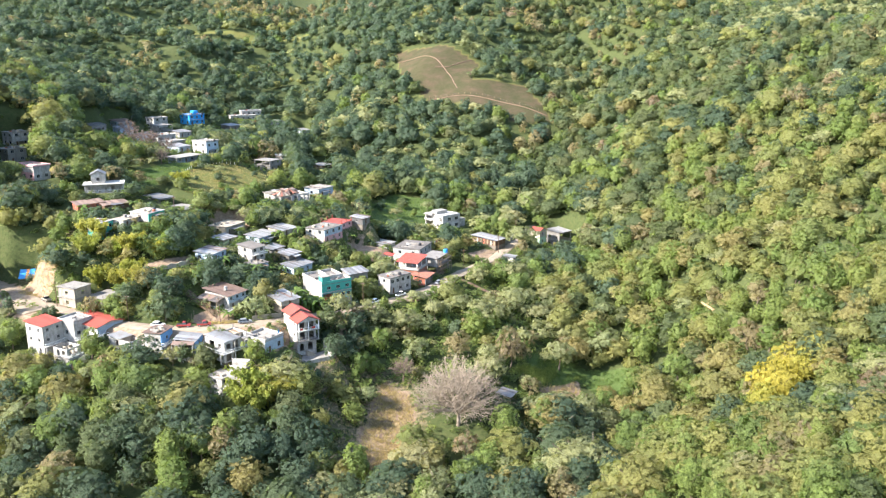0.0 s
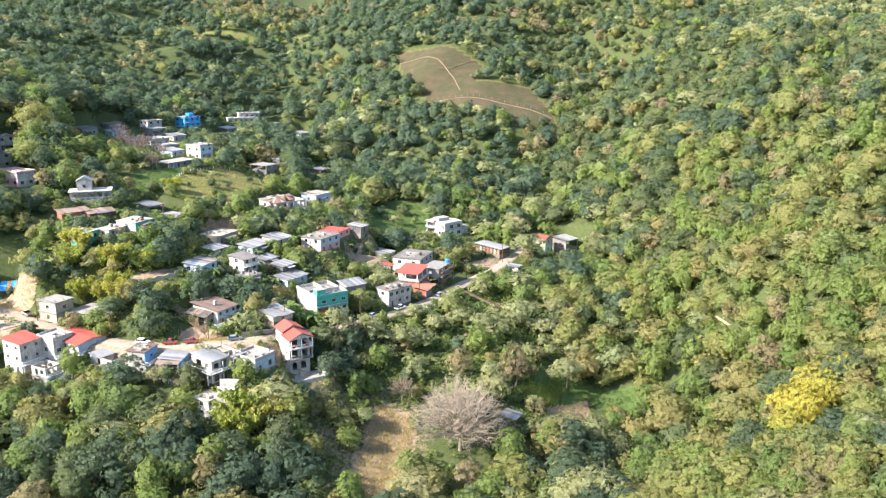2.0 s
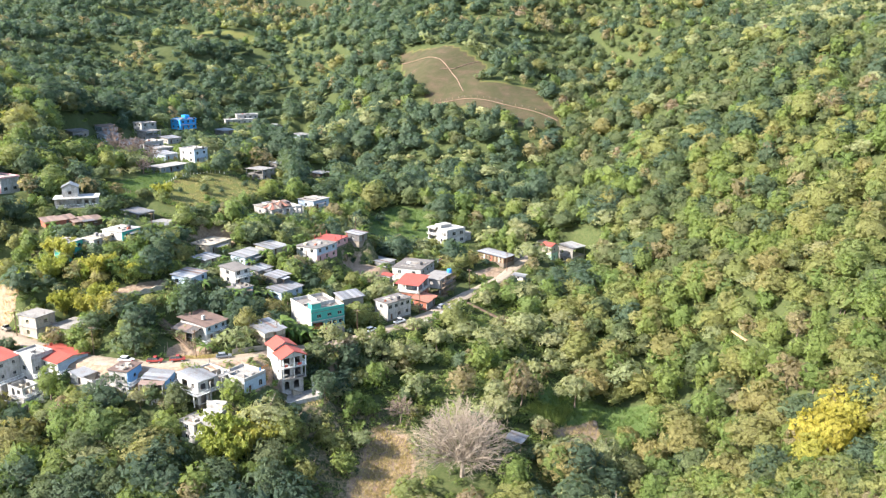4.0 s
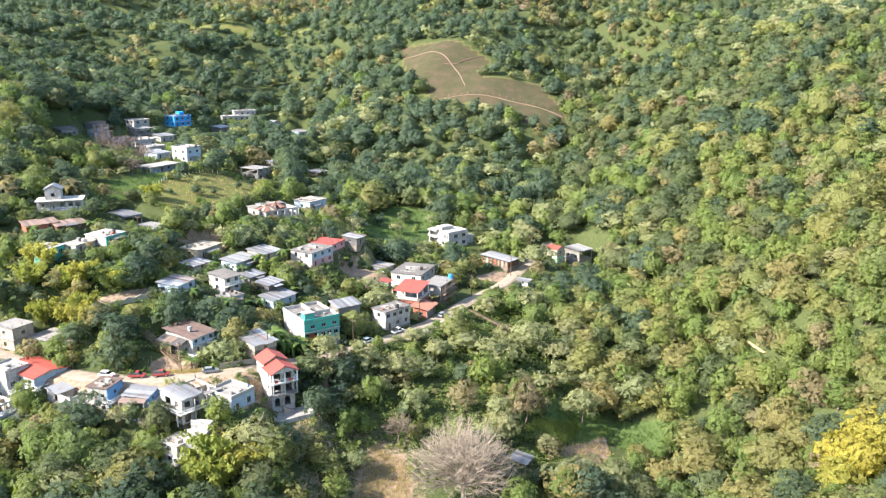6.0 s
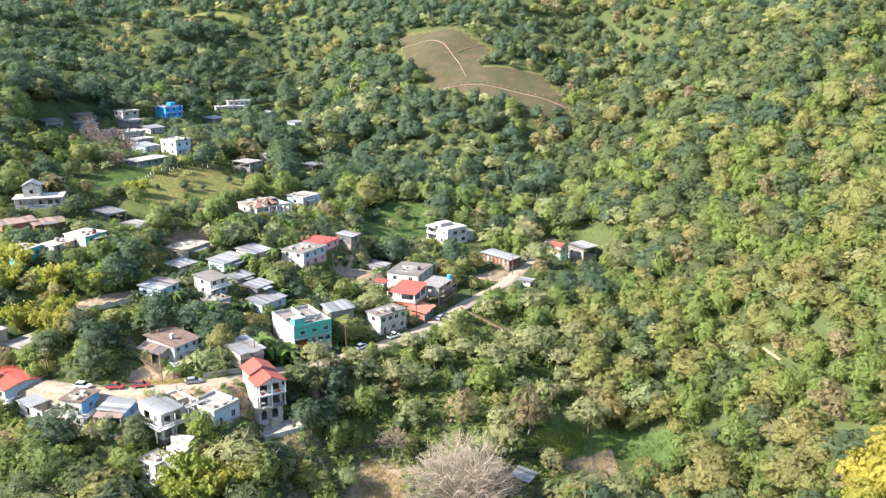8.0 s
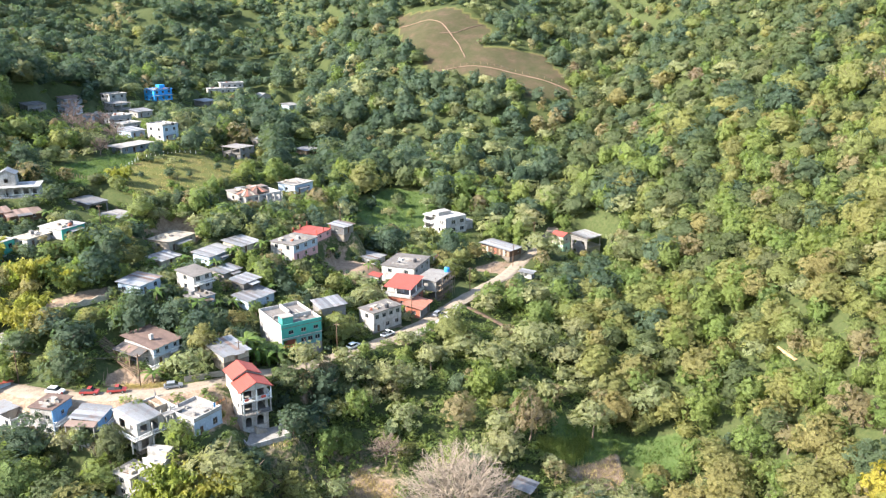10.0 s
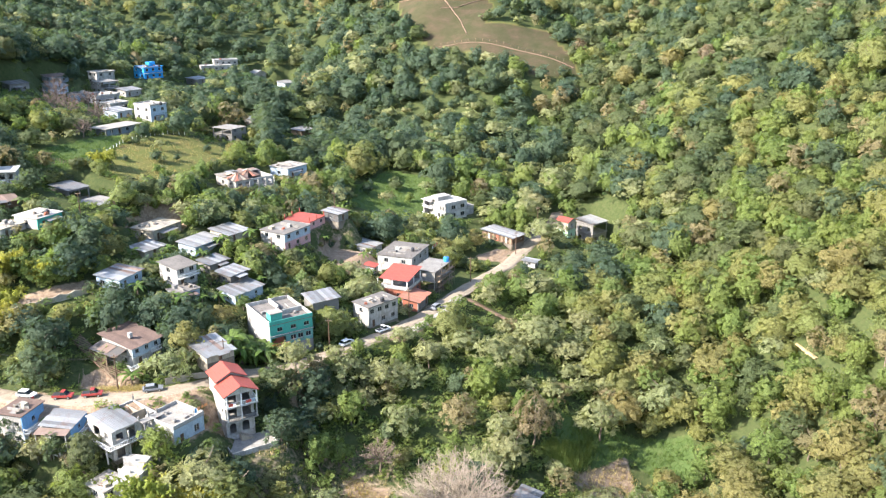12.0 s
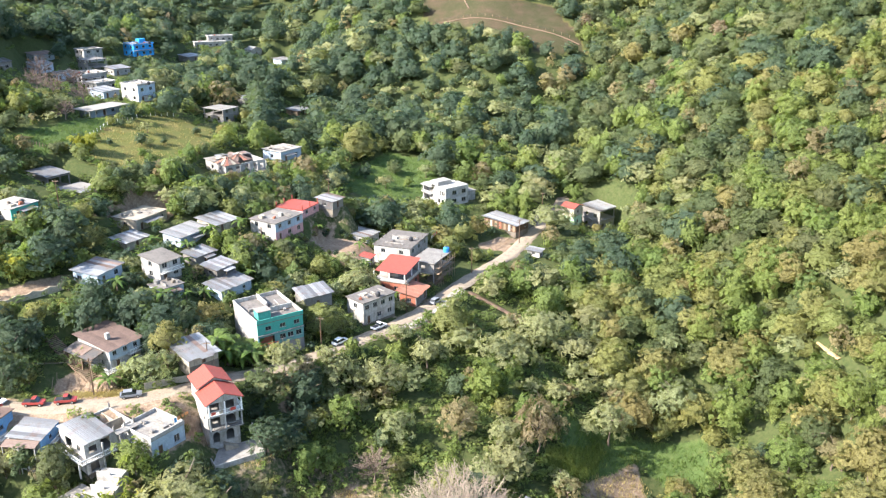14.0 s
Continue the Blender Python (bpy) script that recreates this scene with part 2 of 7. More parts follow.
under = patchy(t2.outputs[0], [(0.3, (0.036, 0.052, 0.020)), (0.5, (0.062, 0.078, 0.028)), (0.72, (0.086, 0.088, 0.040))])
lush = patchy(t2.outputs[0], [(0.3, (0.062, 0.100, 0.030)), (0.55, (0.082, 0.120, 0.038)), (0.75, (0.115, 0.128, 0.050))])
meadow = patchy(t1.outputs[0], [(0.3, (0.105, 0.125, 0.036)), (0.5, (0.135, 0.138, 0.042)), (0.7, (0.160, 0.138, 0.052))])
earth = patchy(t2.outputs[0], [(0.3, (0.17, 0.115, 0.082)), (0.5, (0.27, 0.195, 0.135)), (0.7, (0.36, 0.28, 0.20))])
c_ = mixed(n_, l_, edge(0), under, lush)
c_ = mixed(n_, l_, edge(1), c_, meadow)
both = n_.new("ShaderNodeMath")
both.operation = "MULTIPLY"
l_.new(split.outputs[0], both.inputs[0])
l_.new(split.outputs[1], both.inputs[1])
c_ = mixed(n_, l_, both.outputs[0], c_, patchy(t1.outputs[0], [(0.3, (0.046, 0.050, 0.022)), (0.48, (0.064, 0.058, 0.030)), (0.62, (0.082, 0.062, 0.038)), (0.74, (0.105, 0.078, 0.052))]))
c_ = mixed(n_, l_, edge(2), c_, earth)
c_ = mixed(n_, l_, 1.0, c_, patchy(t3.outputs[0], [(0.3, (0.7, 0.7, 0.7)), (0.7, (1.2, 1.2, 1.2))]), "MULTIPLY")
l_.new(c_, b_.inputs["Base Color"])
bump(n_, l_, b_, t3.outputs[0], 0.6, 0.25)
ROADMAT = plaster("pale_dirt_road", (0.385, 0.315, 0.235), (0.19, 0.145, 0.105), 0.6, 0.95)
PACKED = plaster("hard_packed_ground", (0.44, 0.40, 0.34), (0.26, 0.21, 0.17), 0.5, 0.95)
CLAY = plaster("clay_bank", (0.46, 0.33, 0.18), (0.26, 0.16, 0.09), 0.7, 0.95)

# ---- the lie of the land: heights of the valley at a few stations, smoothed ----
STATION_X = [-900, -240, -150, -100, -50, -15, 20, 50, 80, 110, 160, 260, 900]
VALLEY = {
    -600: (-26, -34, -38, -41, -35, -18, 5, 24, 32, 48, 83),
    130: (-26, -34, -38, -41, -35, -22, 2, 22, 32, 48, 83),
    190: (-7, -17, -13, -17, -21, -17, -10, 4, 15, 43, 93),
    230: (12, -6, 3, 5, -12, -11, -21, -12, 16, 45, 98),
    270: (38, 20, 27, 13, 3, -1, -18, -9, 21, 47, 102),
    320: (70, 46, 36, 18, 12, 3, 2, 9, 32, 50, 104),
    390: (92, 53, 40, 25, 15, 10, 8, 22, 35, 69, 106),
    490: (79, 49, 35, 22, 25, 29, 24, 33, 53, 85, 105),
    640: (72, 43, 40, 71, 89, 89, 86, 78, 72, 98, 122),
    850: (108, 96, 118, 142, 146, 147, 152, 155, 152, 149, 155),
}
STATION_Y = sorted(VALLEY) + [1500, 3000]
HEIGHT = [(VALLEY[y][0] + 110, *VALLEY[y], VALLEY[y][-1] + 160) for y in sorted(VALLEY)]
HEIGHT += [tuple(h + 150 for h in HEIGHT[-1])] * 2
HEIGHT = np.array(HEIGHT, float)
STATION_X, STATION_Y = np.array(STATION_X, float), np.array(STATION_Y, float)


def table(x, y):
    x, y = np.clip(x, -900, 900), np.clip(y, -600, 3000)
    i = np.clip(np.searchsorted(STATION_X, x) - 1, 0, len(STATION_X) - 2)
    j = np.clip(np.searchsorted(STATION_Y, y) - 1, 0, len(STATION_Y) - 2)
    a = (x - STATION_X[i]) / (STATION_X[i + 1] - STATION_X[i])
    b = (y - STATION_Y[j]) / (STATION_Y[j + 1] - STATION_Y[j])
    return (HEIGHT[j, i] * (1 - a) + HEIGHT[j, i + 1] * a) * (1 - b) + (HEIGHT[j + 1, i] * (1 - a) + HEIGHT[j + 1, i + 1] * a) * b


def hills(x, y):
    """Natural ground: the table smoothed over some metres, with knolls and gullies."""
    x, y = np.asarray(x, float), np.asarray(y, float)
    z = table(x, y) * 2
    for k in range(8):
        z = z + table(x + 11 * math.cos(k * math.pi / 4), y + 11 * math.sin(k * math.pi / 4))
    z = z / 10
    far = np.clip((y - 330) / 250, 0.25, 1.6)
    z = z + far * (1.5 * np.sin(x / 19 + 0.6 * np.sin(y / 31)) + 1.3 * np.sin(y / 23 + x / 40) + 1.0 * np.sin(x / 9.5 - y / 13))
    # spurs and gullies on the wild slopes
    wild = np.clip(np.maximum((x - 105) / 50, (y - 480) / 80), 0, 1) * np.clip((900 - y) / 200, 0.3, 1)
    inner = np.exp(-(((x - 15) / 60) ** 2 + ((y - 605) / 70) ** 2))
    z = z + wild * (1 - inner) * (4.5 * np.sin((0.85 * x + 0.5 * y) / 22 + np.sin(y / 60)) + 2.5 * np.sin((x - 0.7 * y) / 15))
    return z


# the dirt road: x, y, z along its middle
ROAD = [(-190, 306, 18), (-168, 294, 17), (-154, 284, 16), (-137, 270, 15.5), (-122, 259, 15), (-97, 247.5, 14.2), (-82, 244.5, 14), (-66, 246.5, 14),
        (-54, 251.5, 14), (-45, 260, 13), (-33, 267.5, 11.5), (-23.5, 280, 10.4), (-13, 291.5, 9.8), (-3, 306.5, 9.3), (4, 322, 8.8), (13, 339, 8),
        (21, 352, 7.5), (31, 376, 8), (39, 391, 9), (44, 408, 10)]
APRON = [(-153, 279, 16), (-140, 266.5, 15.6), (-130, 258.5, 15.2)]   # the wide dirt square where the road enters the village
FORECOURT = [(-11.5, 290, 9.7), (-5.5, 299, 9.45), (0.5, 311, 9.1), (4, 320, 8.85)]   # hard-packed ground before the white and brick houses
TRACK = [(7, 322, 7.6), (15.5, 317.6, 4.6), (22, 314, 2.6), (31, 306.5, 0.4)]   # the path that drops to the stream


# ---- mesh helpers ----
def part(name, bm, material, parent, label=""):
    """Link a bmesh as one mesh object under a thing or a part."""
    me = bpy.data.meshes.new(name)
    bm.to_mesh(me)
    bm.free()
    me.materials.append(material)
    ob = new(name, me)
    if parent is not None:
        ob.parent = parent
    if label:
        ob["label"] = label
    return ob


def thing(name, m, label, category, group="", kind=""):
    e = new(name)
    e.empty_display_size = 0.5
    e.matrix_basis = m
    return tagged(e, label, category, group, kind)


def box(bm, x0, y0, z0, x1, y1, z1):
    v = [bm.verts.new(p) for p in ((x0, y0, z0), (x1, y0, z0), (x1, y1, z0), (x0, y1, z0), (x0, y0, z1), (x1, y0, z1), (x1, y1, z1), (x0, y1, z1))]
    for f in ((0, 3, 2, 1), (4, 5, 6, 7), (0, 1, 5, 4), (1, 2, 6, 5), (2, 3, 7, 6), (3, 0, 4, 7)):
        bm.faces.new([v[i] for i in f])


def tube(bm, a, b, r0, r1, sides=6, caps=True):
    a, b = Vector(a), Vector(b)
    d = (b - a).normalized()
    u = d.orthogonal().normalized()
    w = d.cross(u)
    ra = [bm.verts.new(a + r0 * (math.cos(t) * u + math.sin(t) * w)) for t in (2 * math.pi * i / sides for i in range(sides))]
    rb = [bm.verts.new(b + r1 * (math.cos(t) * u + math.sin(t) * w)) for t in (2 * math.pi * i / sides for i in range(sides))]
    for i in range(sides):
        j = (i + 1) % sides
        bm.faces.new((ra[i], ra[j], rb[j], rb[i]))
    if caps:
        bm.faces.new(ra[::-1]), bm.faces.new(rb)


def mesh_from(name, verts, quads, material, tint=None, smooth=False, normals=None):
    """A mesh of quads from arrays; tint is a value for each vertex."""
    verts, quads = np.asarray(verts, np.float32), np.asarray(quads, np.int32)
    me = bpy.data.meshes.new(name)
    me.vertices.add(len(verts))
    me.vertices.foreach_set("co", verts.ravel())
    me.loops.add(quads.size)
    me.loops.foreach_set("vertex_index", quads.ravel())
    me.polygons.add(len(quads))
    me.polygons.foreach_set("loop_start", np.arange(0, quads.size, 4, dtype=np.int32))
    me.update(calc_edges=True)
    if smooth:
        me.polygons.foreach_set("use_smooth", np.ones(len(quads), bool))
    if tint is not None:
        me.attributes.new("tint", "FLOAT", "POINT").data.foreach_set("value", np.asarray(tint, np.float32))
    me.materials.append(material)
    if normals is not None:      # leaves shade with the round of the crown that they clothe
        me.normals_split_custom_set_from_vertices(np.asarray(normals, np.float32))
    return me


# ---- houses: where they stand (near corner x, y, floor z), turn, front length, depth ----
SITES = []


def site(x, y, z, az, b, a):
    SITES.append((x, y, z, math.cos(radians(az)), math.sin(radians(az)), b, a))
    return pose(x, y, z, 0, 0, az)


def outline_distance(x, y, s, offset=0.0):
    """Distance from the points to a house's outline, nought inside."""
    px, py, _, c, sn, b, a = s
    u, v = (x - px) * c + (y - py) * sn, -(x - px) * sn + (y - py) * c
    return np.hypot(np.maximum(np.maximum(-u, u - b), 0), np.maximum(np.maximum(-v, v - a), 0))


def near_line(x, y, line):
    """Distance to a polyline, and its height at the nearest place."""
    best, zz = np.full(np.shape(x), 1e9), np.zeros(np.shape(x))
    for (x0, y0, z0), (x1, y1, z1) in zip(line, line[1:]):
        dx, dy = x1 - x0, y1 - y0
        t = np.clip(((x - x0) * dx + (y - y0) * dy) / (dx * dx + dy * dy), 0, 1)
        d = np.hypot(x - x0 - t * dx, y - y0 - t * dy)
        zz = np.where(d < best, z0 + t * (z1 - z0), zz)
        best = np.minimum(best, d)
    return best, zz


def ease(d, near, far):
    t = np.clip((far - d) / (far - near), 0, 1)
    return t * t * (3 - 2 * t)


def ground_z(x, y):
    x, y = np.asarray(x, float), np.asarray(y, float)
    z = hills(x, y)
    for s in SITES:              # the slope falls away below the upper houses, so that they look out over the valley
        if s[1] > 340:
            cx, cy = s[0] + 0.5 * (s[5] * s[3] - s[6] * s[4]), s[1] + 0.5 * (s[5] * s[4] + s[6] * s[3])
            dy, fall = cy - y, (100 - s[2]) / (cy - 45)
            lane = ease(np.abs(x - cx * (1 - dy / (cy - 48))), 0.5 * s[5] + 2, 0.5 * s[5] + 9) * (dy > 0) * ease(dy, 45, 70)
            z = z - lane * np.maximum(0, z - (s[2] - 0.4 + 0.7 * fall * dy))
    for s in SITES:
        z = z + ease(outline_distance(x, y, s), 1.0, 6.0) * (s[2] - 0.1 - z)
    for line, half in ((ROAD, 3.6), (APRON, 5.5), (FORECOURT, 3.6), (TRACK, 2.0)):
        d, rz = near_line(x, y, line)
        z = z + ease(d, half, half + 5) * (rz - 0.2 - z)
    return z


# ---- house builder: local x along the front, y into depth, z up; the front looks down the valley, the left side to the sun ----
def face_box(bm, face, b, a, u0, u1, z0, z1, d0, d1):
    """A box on one face of a b x a block: u along the face, d into the wall from outside."""
    if face == "front":
        box(bm, u0, d0, z0, u1, d1, z1)
    elif face == "back":
        box(bm, u0, a - d1, z0, u1, a - d0, z1)
    elif face == "left":
        box(bm, d0, u0, z0, d1, u1, z1)
    else:
        box(bm, b - d1, u0, z0, b - d0, u1, z1)


def panel(bm, face, b, a, length, z0, z1, ops, d0, d1, lo=0.0):
    """One connected wall with openings through it, with their reveals."""
    put = {"front": lambda u, z, d: (u, d, z), "back": lambda u, z, d: (u, a - d, z), "left": lambda u, z, d: (d, u, z), "right": lambda u, z, d: (b - d, u, z)}[face]
    hi = length - lo
    us = sorted({lo, hi, *[min(max(e, lo), hi) for o in ops for e in (o[0], o[0] + o[2])]})
    zs = sorted({z0, z1, *[min(max(e, z0), z1) for o in ops for e in (o[1], o[1] + o[3])]})
    solid = {(i, j): not any(o[0] < 0.5 * (us[i] + us[i + 1]) < o[0] + o[2] and o[1] < 0.5 * (zs[j] + zs[j + 1]) < o[1] + o[3] for o in ops)
             for i in range(len(us) - 1) for j in range(len(zs) - 1)}
    made = {}

    def vert(i, j, d):
        if (i, j, d) not in made:
            made[i, j, d] = bm.verts.new(put(us[i], zs[j], d))
        return made[i, j, d]
    for (i, j), full in solid.items():
        if not full:
            continue
        bm.faces.new([vert(p, q, d0) for p, q in ((i, j), (i + 1, j), (i + 1, j + 1), (i, j + 1))])
        bm.faces.new([vert(p, q, d1) for p, q in ((i, j + 1), (i + 1, j + 1), (i + 1, j), (i, j))])
        for (p, q), ((g, h), (k, m)) in (((i - 1, j), ((i, j), (i, j + 1))), ((i + 1, j), ((i + 1, j), (i + 1, j + 1))), ((i, j - 1), ((i, j), (i + 1, j))), ((i, j + 1), ((i, j + 1), (i + 1, j + 1)))):
            if not solid.get((p, q)):
                bm.faces.new((vert(g, h, d0), vert(k, m, d0), vert(k, m, d1), vert(g, h, d1)))
    bmesh.ops.recalc_face_normals(bm, faces=bm.faces)


def spaced(n, length, z, w, h, door=False):
    """n openings (u, z, width, height) evenly along a wall; with a door first if asked for."""
    out = []
    for i in range(n):
        u = length * (i + 0.5) / n
        if door and i == 0:
            out.append((u - 0.5, z - 0.95, 1.0, 2.1))
        else:
            out.append((u - w / 2, z, w, h))
    return out


def fit_openings(root, b, a, face, ops, frame_mat=None, glass=True):
    for u, z, w, h in ops:
        tall = h > 1.8
        if not glass:
            continue
        bm = bmesh.new()
        t = 0.07
        for q in ((u, u + w, z, z + t), (u, u + w, z + h - t, z + h), (u, u + t, z + t, z + h - t), (u + w - t, u + w, z + t, z + h - t)):
            face_box(bm, face, b, a, *q, 0.09, 0.15)
        if tall:
            ob = part("door", bm, frame_mat or FRAME, root)
            bm = bmesh.new()
            face_box(bm, face, b, a, u + t, u + w - t, z + t, z + h - t, 0.11, 0.14)
            part("door_panel", bm, DARKWOOD if w < 1.6 else GREYTIN, ob)
        else:
            face_box(bm, face, b, a, u + w / 2 - 0.03, u + w / 2 + 0.03, z + t, z + h - t, 0.095, 0.145)
            ob = part("window", bm, frame_mat or FRAME, root)
            bm = bmesh.new()
            face_box(bm, face, b, a, u + t, u + w - t, z + t, z + h - t, 0.115, 0.125)
            part("pane", bm, GLASS, ob)
            bm = bmesh.new()
            face_box(bm, face, b, a, u - 0.08, u + w + 0.08, z - 0.09, z - 0.002, -0.09, 0.12)
            part("sill", bm, frame_mat or FRAME, ob)


def corrugated(bm, x0, x1, y0, y1, zfun, wave=0.42, depth=0.05, thick=0.03, jog=0.0):
    """A sheet roof whose ribs run along y; zfun(x, y) is its height."""
    n = max(4, int((x1 - x0) / (wave / 2)))
    rows = []
    for y in (y0, y1):
        for lift in (0, thick):
            rows.append([bm.verts.new((x0 + (x1 - x0) * i / n, y + (jog * math.sin(i * 1.7) if y == y0 else 0), zfun(x0 + (x1 - x0) * i / n, y) + lift + (depth if i % 2 else 0))) for i in range(n + 1)])
    la, ha, lb, hb = rows
    for i in range(n):
        bm.faces.new((ha[i], ha[i + 1], hb[i + 1], hb[i]))
        bm.faces.new((la[i + 1], la[i], lb[i], lb[i + 1]))
        bm.faces.new((la[i], la[i + 1], ha[i + 1], ha[i]))
        bm.faces.new((lb[i + 1], lb[i], hb[i], hb[i + 1]))
    for k in (0, n):
        bm.faces.new((la[k], ha[k], hb[k], lb[k]))


def block(root, b, a, z0, z1, wall, ops=None, walls=None, floor=True, glass=True, th=0.22, name="wall"):
    """Four walls with openings through them, and a floor slab."""
    ops, walls = ops or {}, walls or {}
    for face, length, u_in in (("front", b, 0), ("back", b, 0), ("left", a, th), ("right", a, th)):
        bm = bmesh.new()
        these = ops.get(face, [])
        panel(bm, face, b, a, length, z0, z1, these, 0, th, u_in)
        part(name, bm, walls.get(face, wall), root)
        fit_openings(root, b, a, face, these, glass=glass)
    if floor:
        bm = bmesh.new()
        box(bm, th + 0.004, th + 0.004, z0 - 0.1, b - th - 0.004, a - th - 0.004, z0 + 0.1)
        part("floor_slab", bm, CONCRETE, root)


def foundation(root, b, a, depth=3.5, mat=None):
    bm = bmesh.new()
    box(bm, 0.03, 0.03, -depth, b - 0.03, a - 0.03, -0.102)
    part("foundation", bm, mat or STONE, root)


def roof_flat(root, b, a, z, mat=SLAB, over=0.25, parapet=0.0, pmat=None):
    bm = bmesh.new()
    box(bm, -over, -over, z, b + over, a + over, z + 0.18)
    roof = part("roof", bm, mat, root)
    if parapet:
        for q in ((-over, b + over, -over, -over + 0.16), (-over, b + over, a + over - 0.16, a + over), (-over, -over + 0.16, -over + 0.16, a + over - 0.16), (b + over - 0.16, b + over, -over + 0.16, a + over - 0.16)):
            bm = bmesh.new()
            box(bm, q[0], q[2], z + 0.182, q[1], q[3], z + 0.18 + parapet)
            part("parapet", bm, pmat or WHITE, root)
    rs = random.Random(int(b * 1000 + a * 100 + z * 10))
    top = z + 0.182
    for _ in range(rs.randint(2, 4)):          # kerbs, low partitions and a hatch left on the roof
        bm = bmesh.new()
        if rs.random() < 0.5:
            u, h = rs.uniform(0.15, 0.85) * b, rs.uniform(0.25, 0.8)
            box(bm, u, 0.1 + rs.uniform(0, 0.3) * a, top, u + 0.15, rs.uniform(0.5, 0.97) * a, top + h)
            part("roof_kerb", bm, pmat or CONCRETE, root)
        else:
            u, v, w = rs.uniform(0.1, 0.65) * b, rs.uniform(0.1, 0.65) * a, rs.uniform(0.7, 1.7)
            box(bm, u, v, top, u + w, v + rs.uniform(0.7, 1.5), top + rs.uniform(0.3, 1.0))
            part("roof_hatch", bm, rs.choice((CONCRETE, CREAM, WHITE, GREYTIN)), root)
    bm = bmesh.new()
    u, v, w, d = rs.uniform(0, 0.45) * b, rs.uniform(0, 0.45) * a, rs.uniform(0.25, 0.5) * b, rs.uniform(0.25, 0.5) * a
    box(bm, u, v, top + 0.002, u + w, v + d, top + 0.03)
    part("roof_patch", bm, rs.choice((DARKSLAB, CONCRETE, SLAB)), root)
    for _ in range(rs.randint(2, 5)):          # heaps of blocks, boards and sheets left lying about
        u, v, t = rs.uniform(0.08, 0.8) * b, rs.uniform(0.08, 0.8) * a, rs.uniform(0, 3.1)
        bm = bmesh.new()
        if rs.random() < 0.55:
            box(bm, -0.5, -0.3, 0, rs.uniform(0.2, 0.8), 0.3, rs.uniform(0.25, 0.6))
            box(bm, -0.3, -0.32, 0.02, rs.uniform(0.0, 0.5), 0.1, rs.uniform(0.5, 0.8))
            ob = part("rubble_pile", bm, rs.choice((CONCRETE, BRICK, STONE)), root)
        else:
            box(bm, -1.1, -0.14, 0, 1.1, 0.14, 0.05)
            ob = part("board", bm, rs.choice((WOOD, DARKWOOD, GREYTIN)), root)
        ob.location, ob.rotation_euler = (u, v, top + 0.032), (0, 0, t)
    return roof


def roof_shed(root, b, a, z, mat=TIN, rise=0.7, over=0.5, along="y"):
    """A single slope of overlapping corrugated sheets, higher at the back (or at the far end)."""
    rs = random.Random(int(b * 100 + a * 10 + z))
    n = max(3, round((b + 2 * over) / 1.05))
    w = (b + 2 * over) / n
    for i in range(n):
        bm = bmesh.new()
        x0 = -over + i * w
        lift, k0, k1 = 0.03 * (i % 2) + rs.uniform(0, 0.03), rs.uniform(-0.15, 0.12), rs.uniform(-0.1, 0.15)
        if along == "y":
            corrugated(bm, x0, x0 + w + 0.06, -over + k0, a + over + k1, lambda x, y: z + lift + rise * (y + over) / (a + 2 * over), 0.36, 0.045)
        else:
            corrugated(bm, x0, x0 + w + 0.06, -over + k0, a + over + k1, lambda x, y: z + lift + rise * (x + over) / (b + 2 * over), 0.36, 0.045)
        odd = rs.random()
        part("roof_sheet", bm, (RUSTTIN if odd < 0.08 else GREYTIN if odd < 0.36 else mat) if mat in (TIN, WHITETIN, GREYTIN) else mat[i % 2] if isinstance(mat, tuple) else mat, root)
    for i in range(4):
        bm = bmesh.new()
        y = 0.15 + (a - 0.3) * i / 3
        k = rise * (y + over) / (a + 2 * over) if along == "y" else 0
        box(bm, -over + 0.05, y - 0.06, z + k - 0.13, b + over - 0.05, y + 0.06, z + k - 0.01)
        part("rafter", bm, WOOD, root)


def roof_gable(root, b, a, z, mat=REDTILE, rise=1.5, over=0.5, ridge="x", wall=None):
    """Two slopes; the ridge runs along x or y. Tile courses step down the slope."""
    span, run = (a, b) if ridge == "x" else (b, a)
    courses = max(4, int(span / 0.9))
    put = (lambda p, q, h: (p, q, h)) if ridge == "x" else (lambda p, q, h: (q, p, h))
    for side in (0, 1):
        bm = bmesh.new()
        profile = []
        for i in range(courses):
            for e, lift in ((i / courses, 0.15), ((i + 1) / courses, 0.09)):
                profile.append((-over + e * (span / 2 + over), z + rise * e + lift))
        profile += [(span / 2, z + rise), (-over, z)]
        if side:
            profile = [(span - p, h) for p, h in profile]
        ends = [[bm.verts.new(put(e, p, h)) for p, h in profile] for e in (-over, run + over)]
        bm.faces.new(ends[0]), bm.faces.new(ends[1][::-1])
        for i in range(len(profile)):
            j = (i + 1) % len(profile)
            bm.faces.new((ends[0][i], ends[0][j], ends[1][j], ends[1][i]))
        bmesh.ops.recalc_face_normals(bm, faces=bm.faces)
        part("roof_slope", bm, mat, root)
    for e in (0.0, run - 0.2):
        bm = bmesh.new()
        tri = [(0.02, z), (span - 0.02, z), (span / 2, z + rise * (span / 2) / (span / 2 + over) - 0.03)]
        lo, hi = [bm.verts.new(put(e, p, h)) for p, h in tri], [bm.verts.new(put(e + 0.2, p, h)) for p, h in tri]
        bm.faces.new(lo), bm.faces.new(hi[::-1])
        for i in range(3):
            bm.faces.new((lo[i], hi[i], hi[(i + 1) % 3], lo[(i + 1) % 3]))
        bmesh.ops.recalc_face_normals(bm, faces=bm.faces)
        part("gable_wall", bm, wall or WHITE, root)


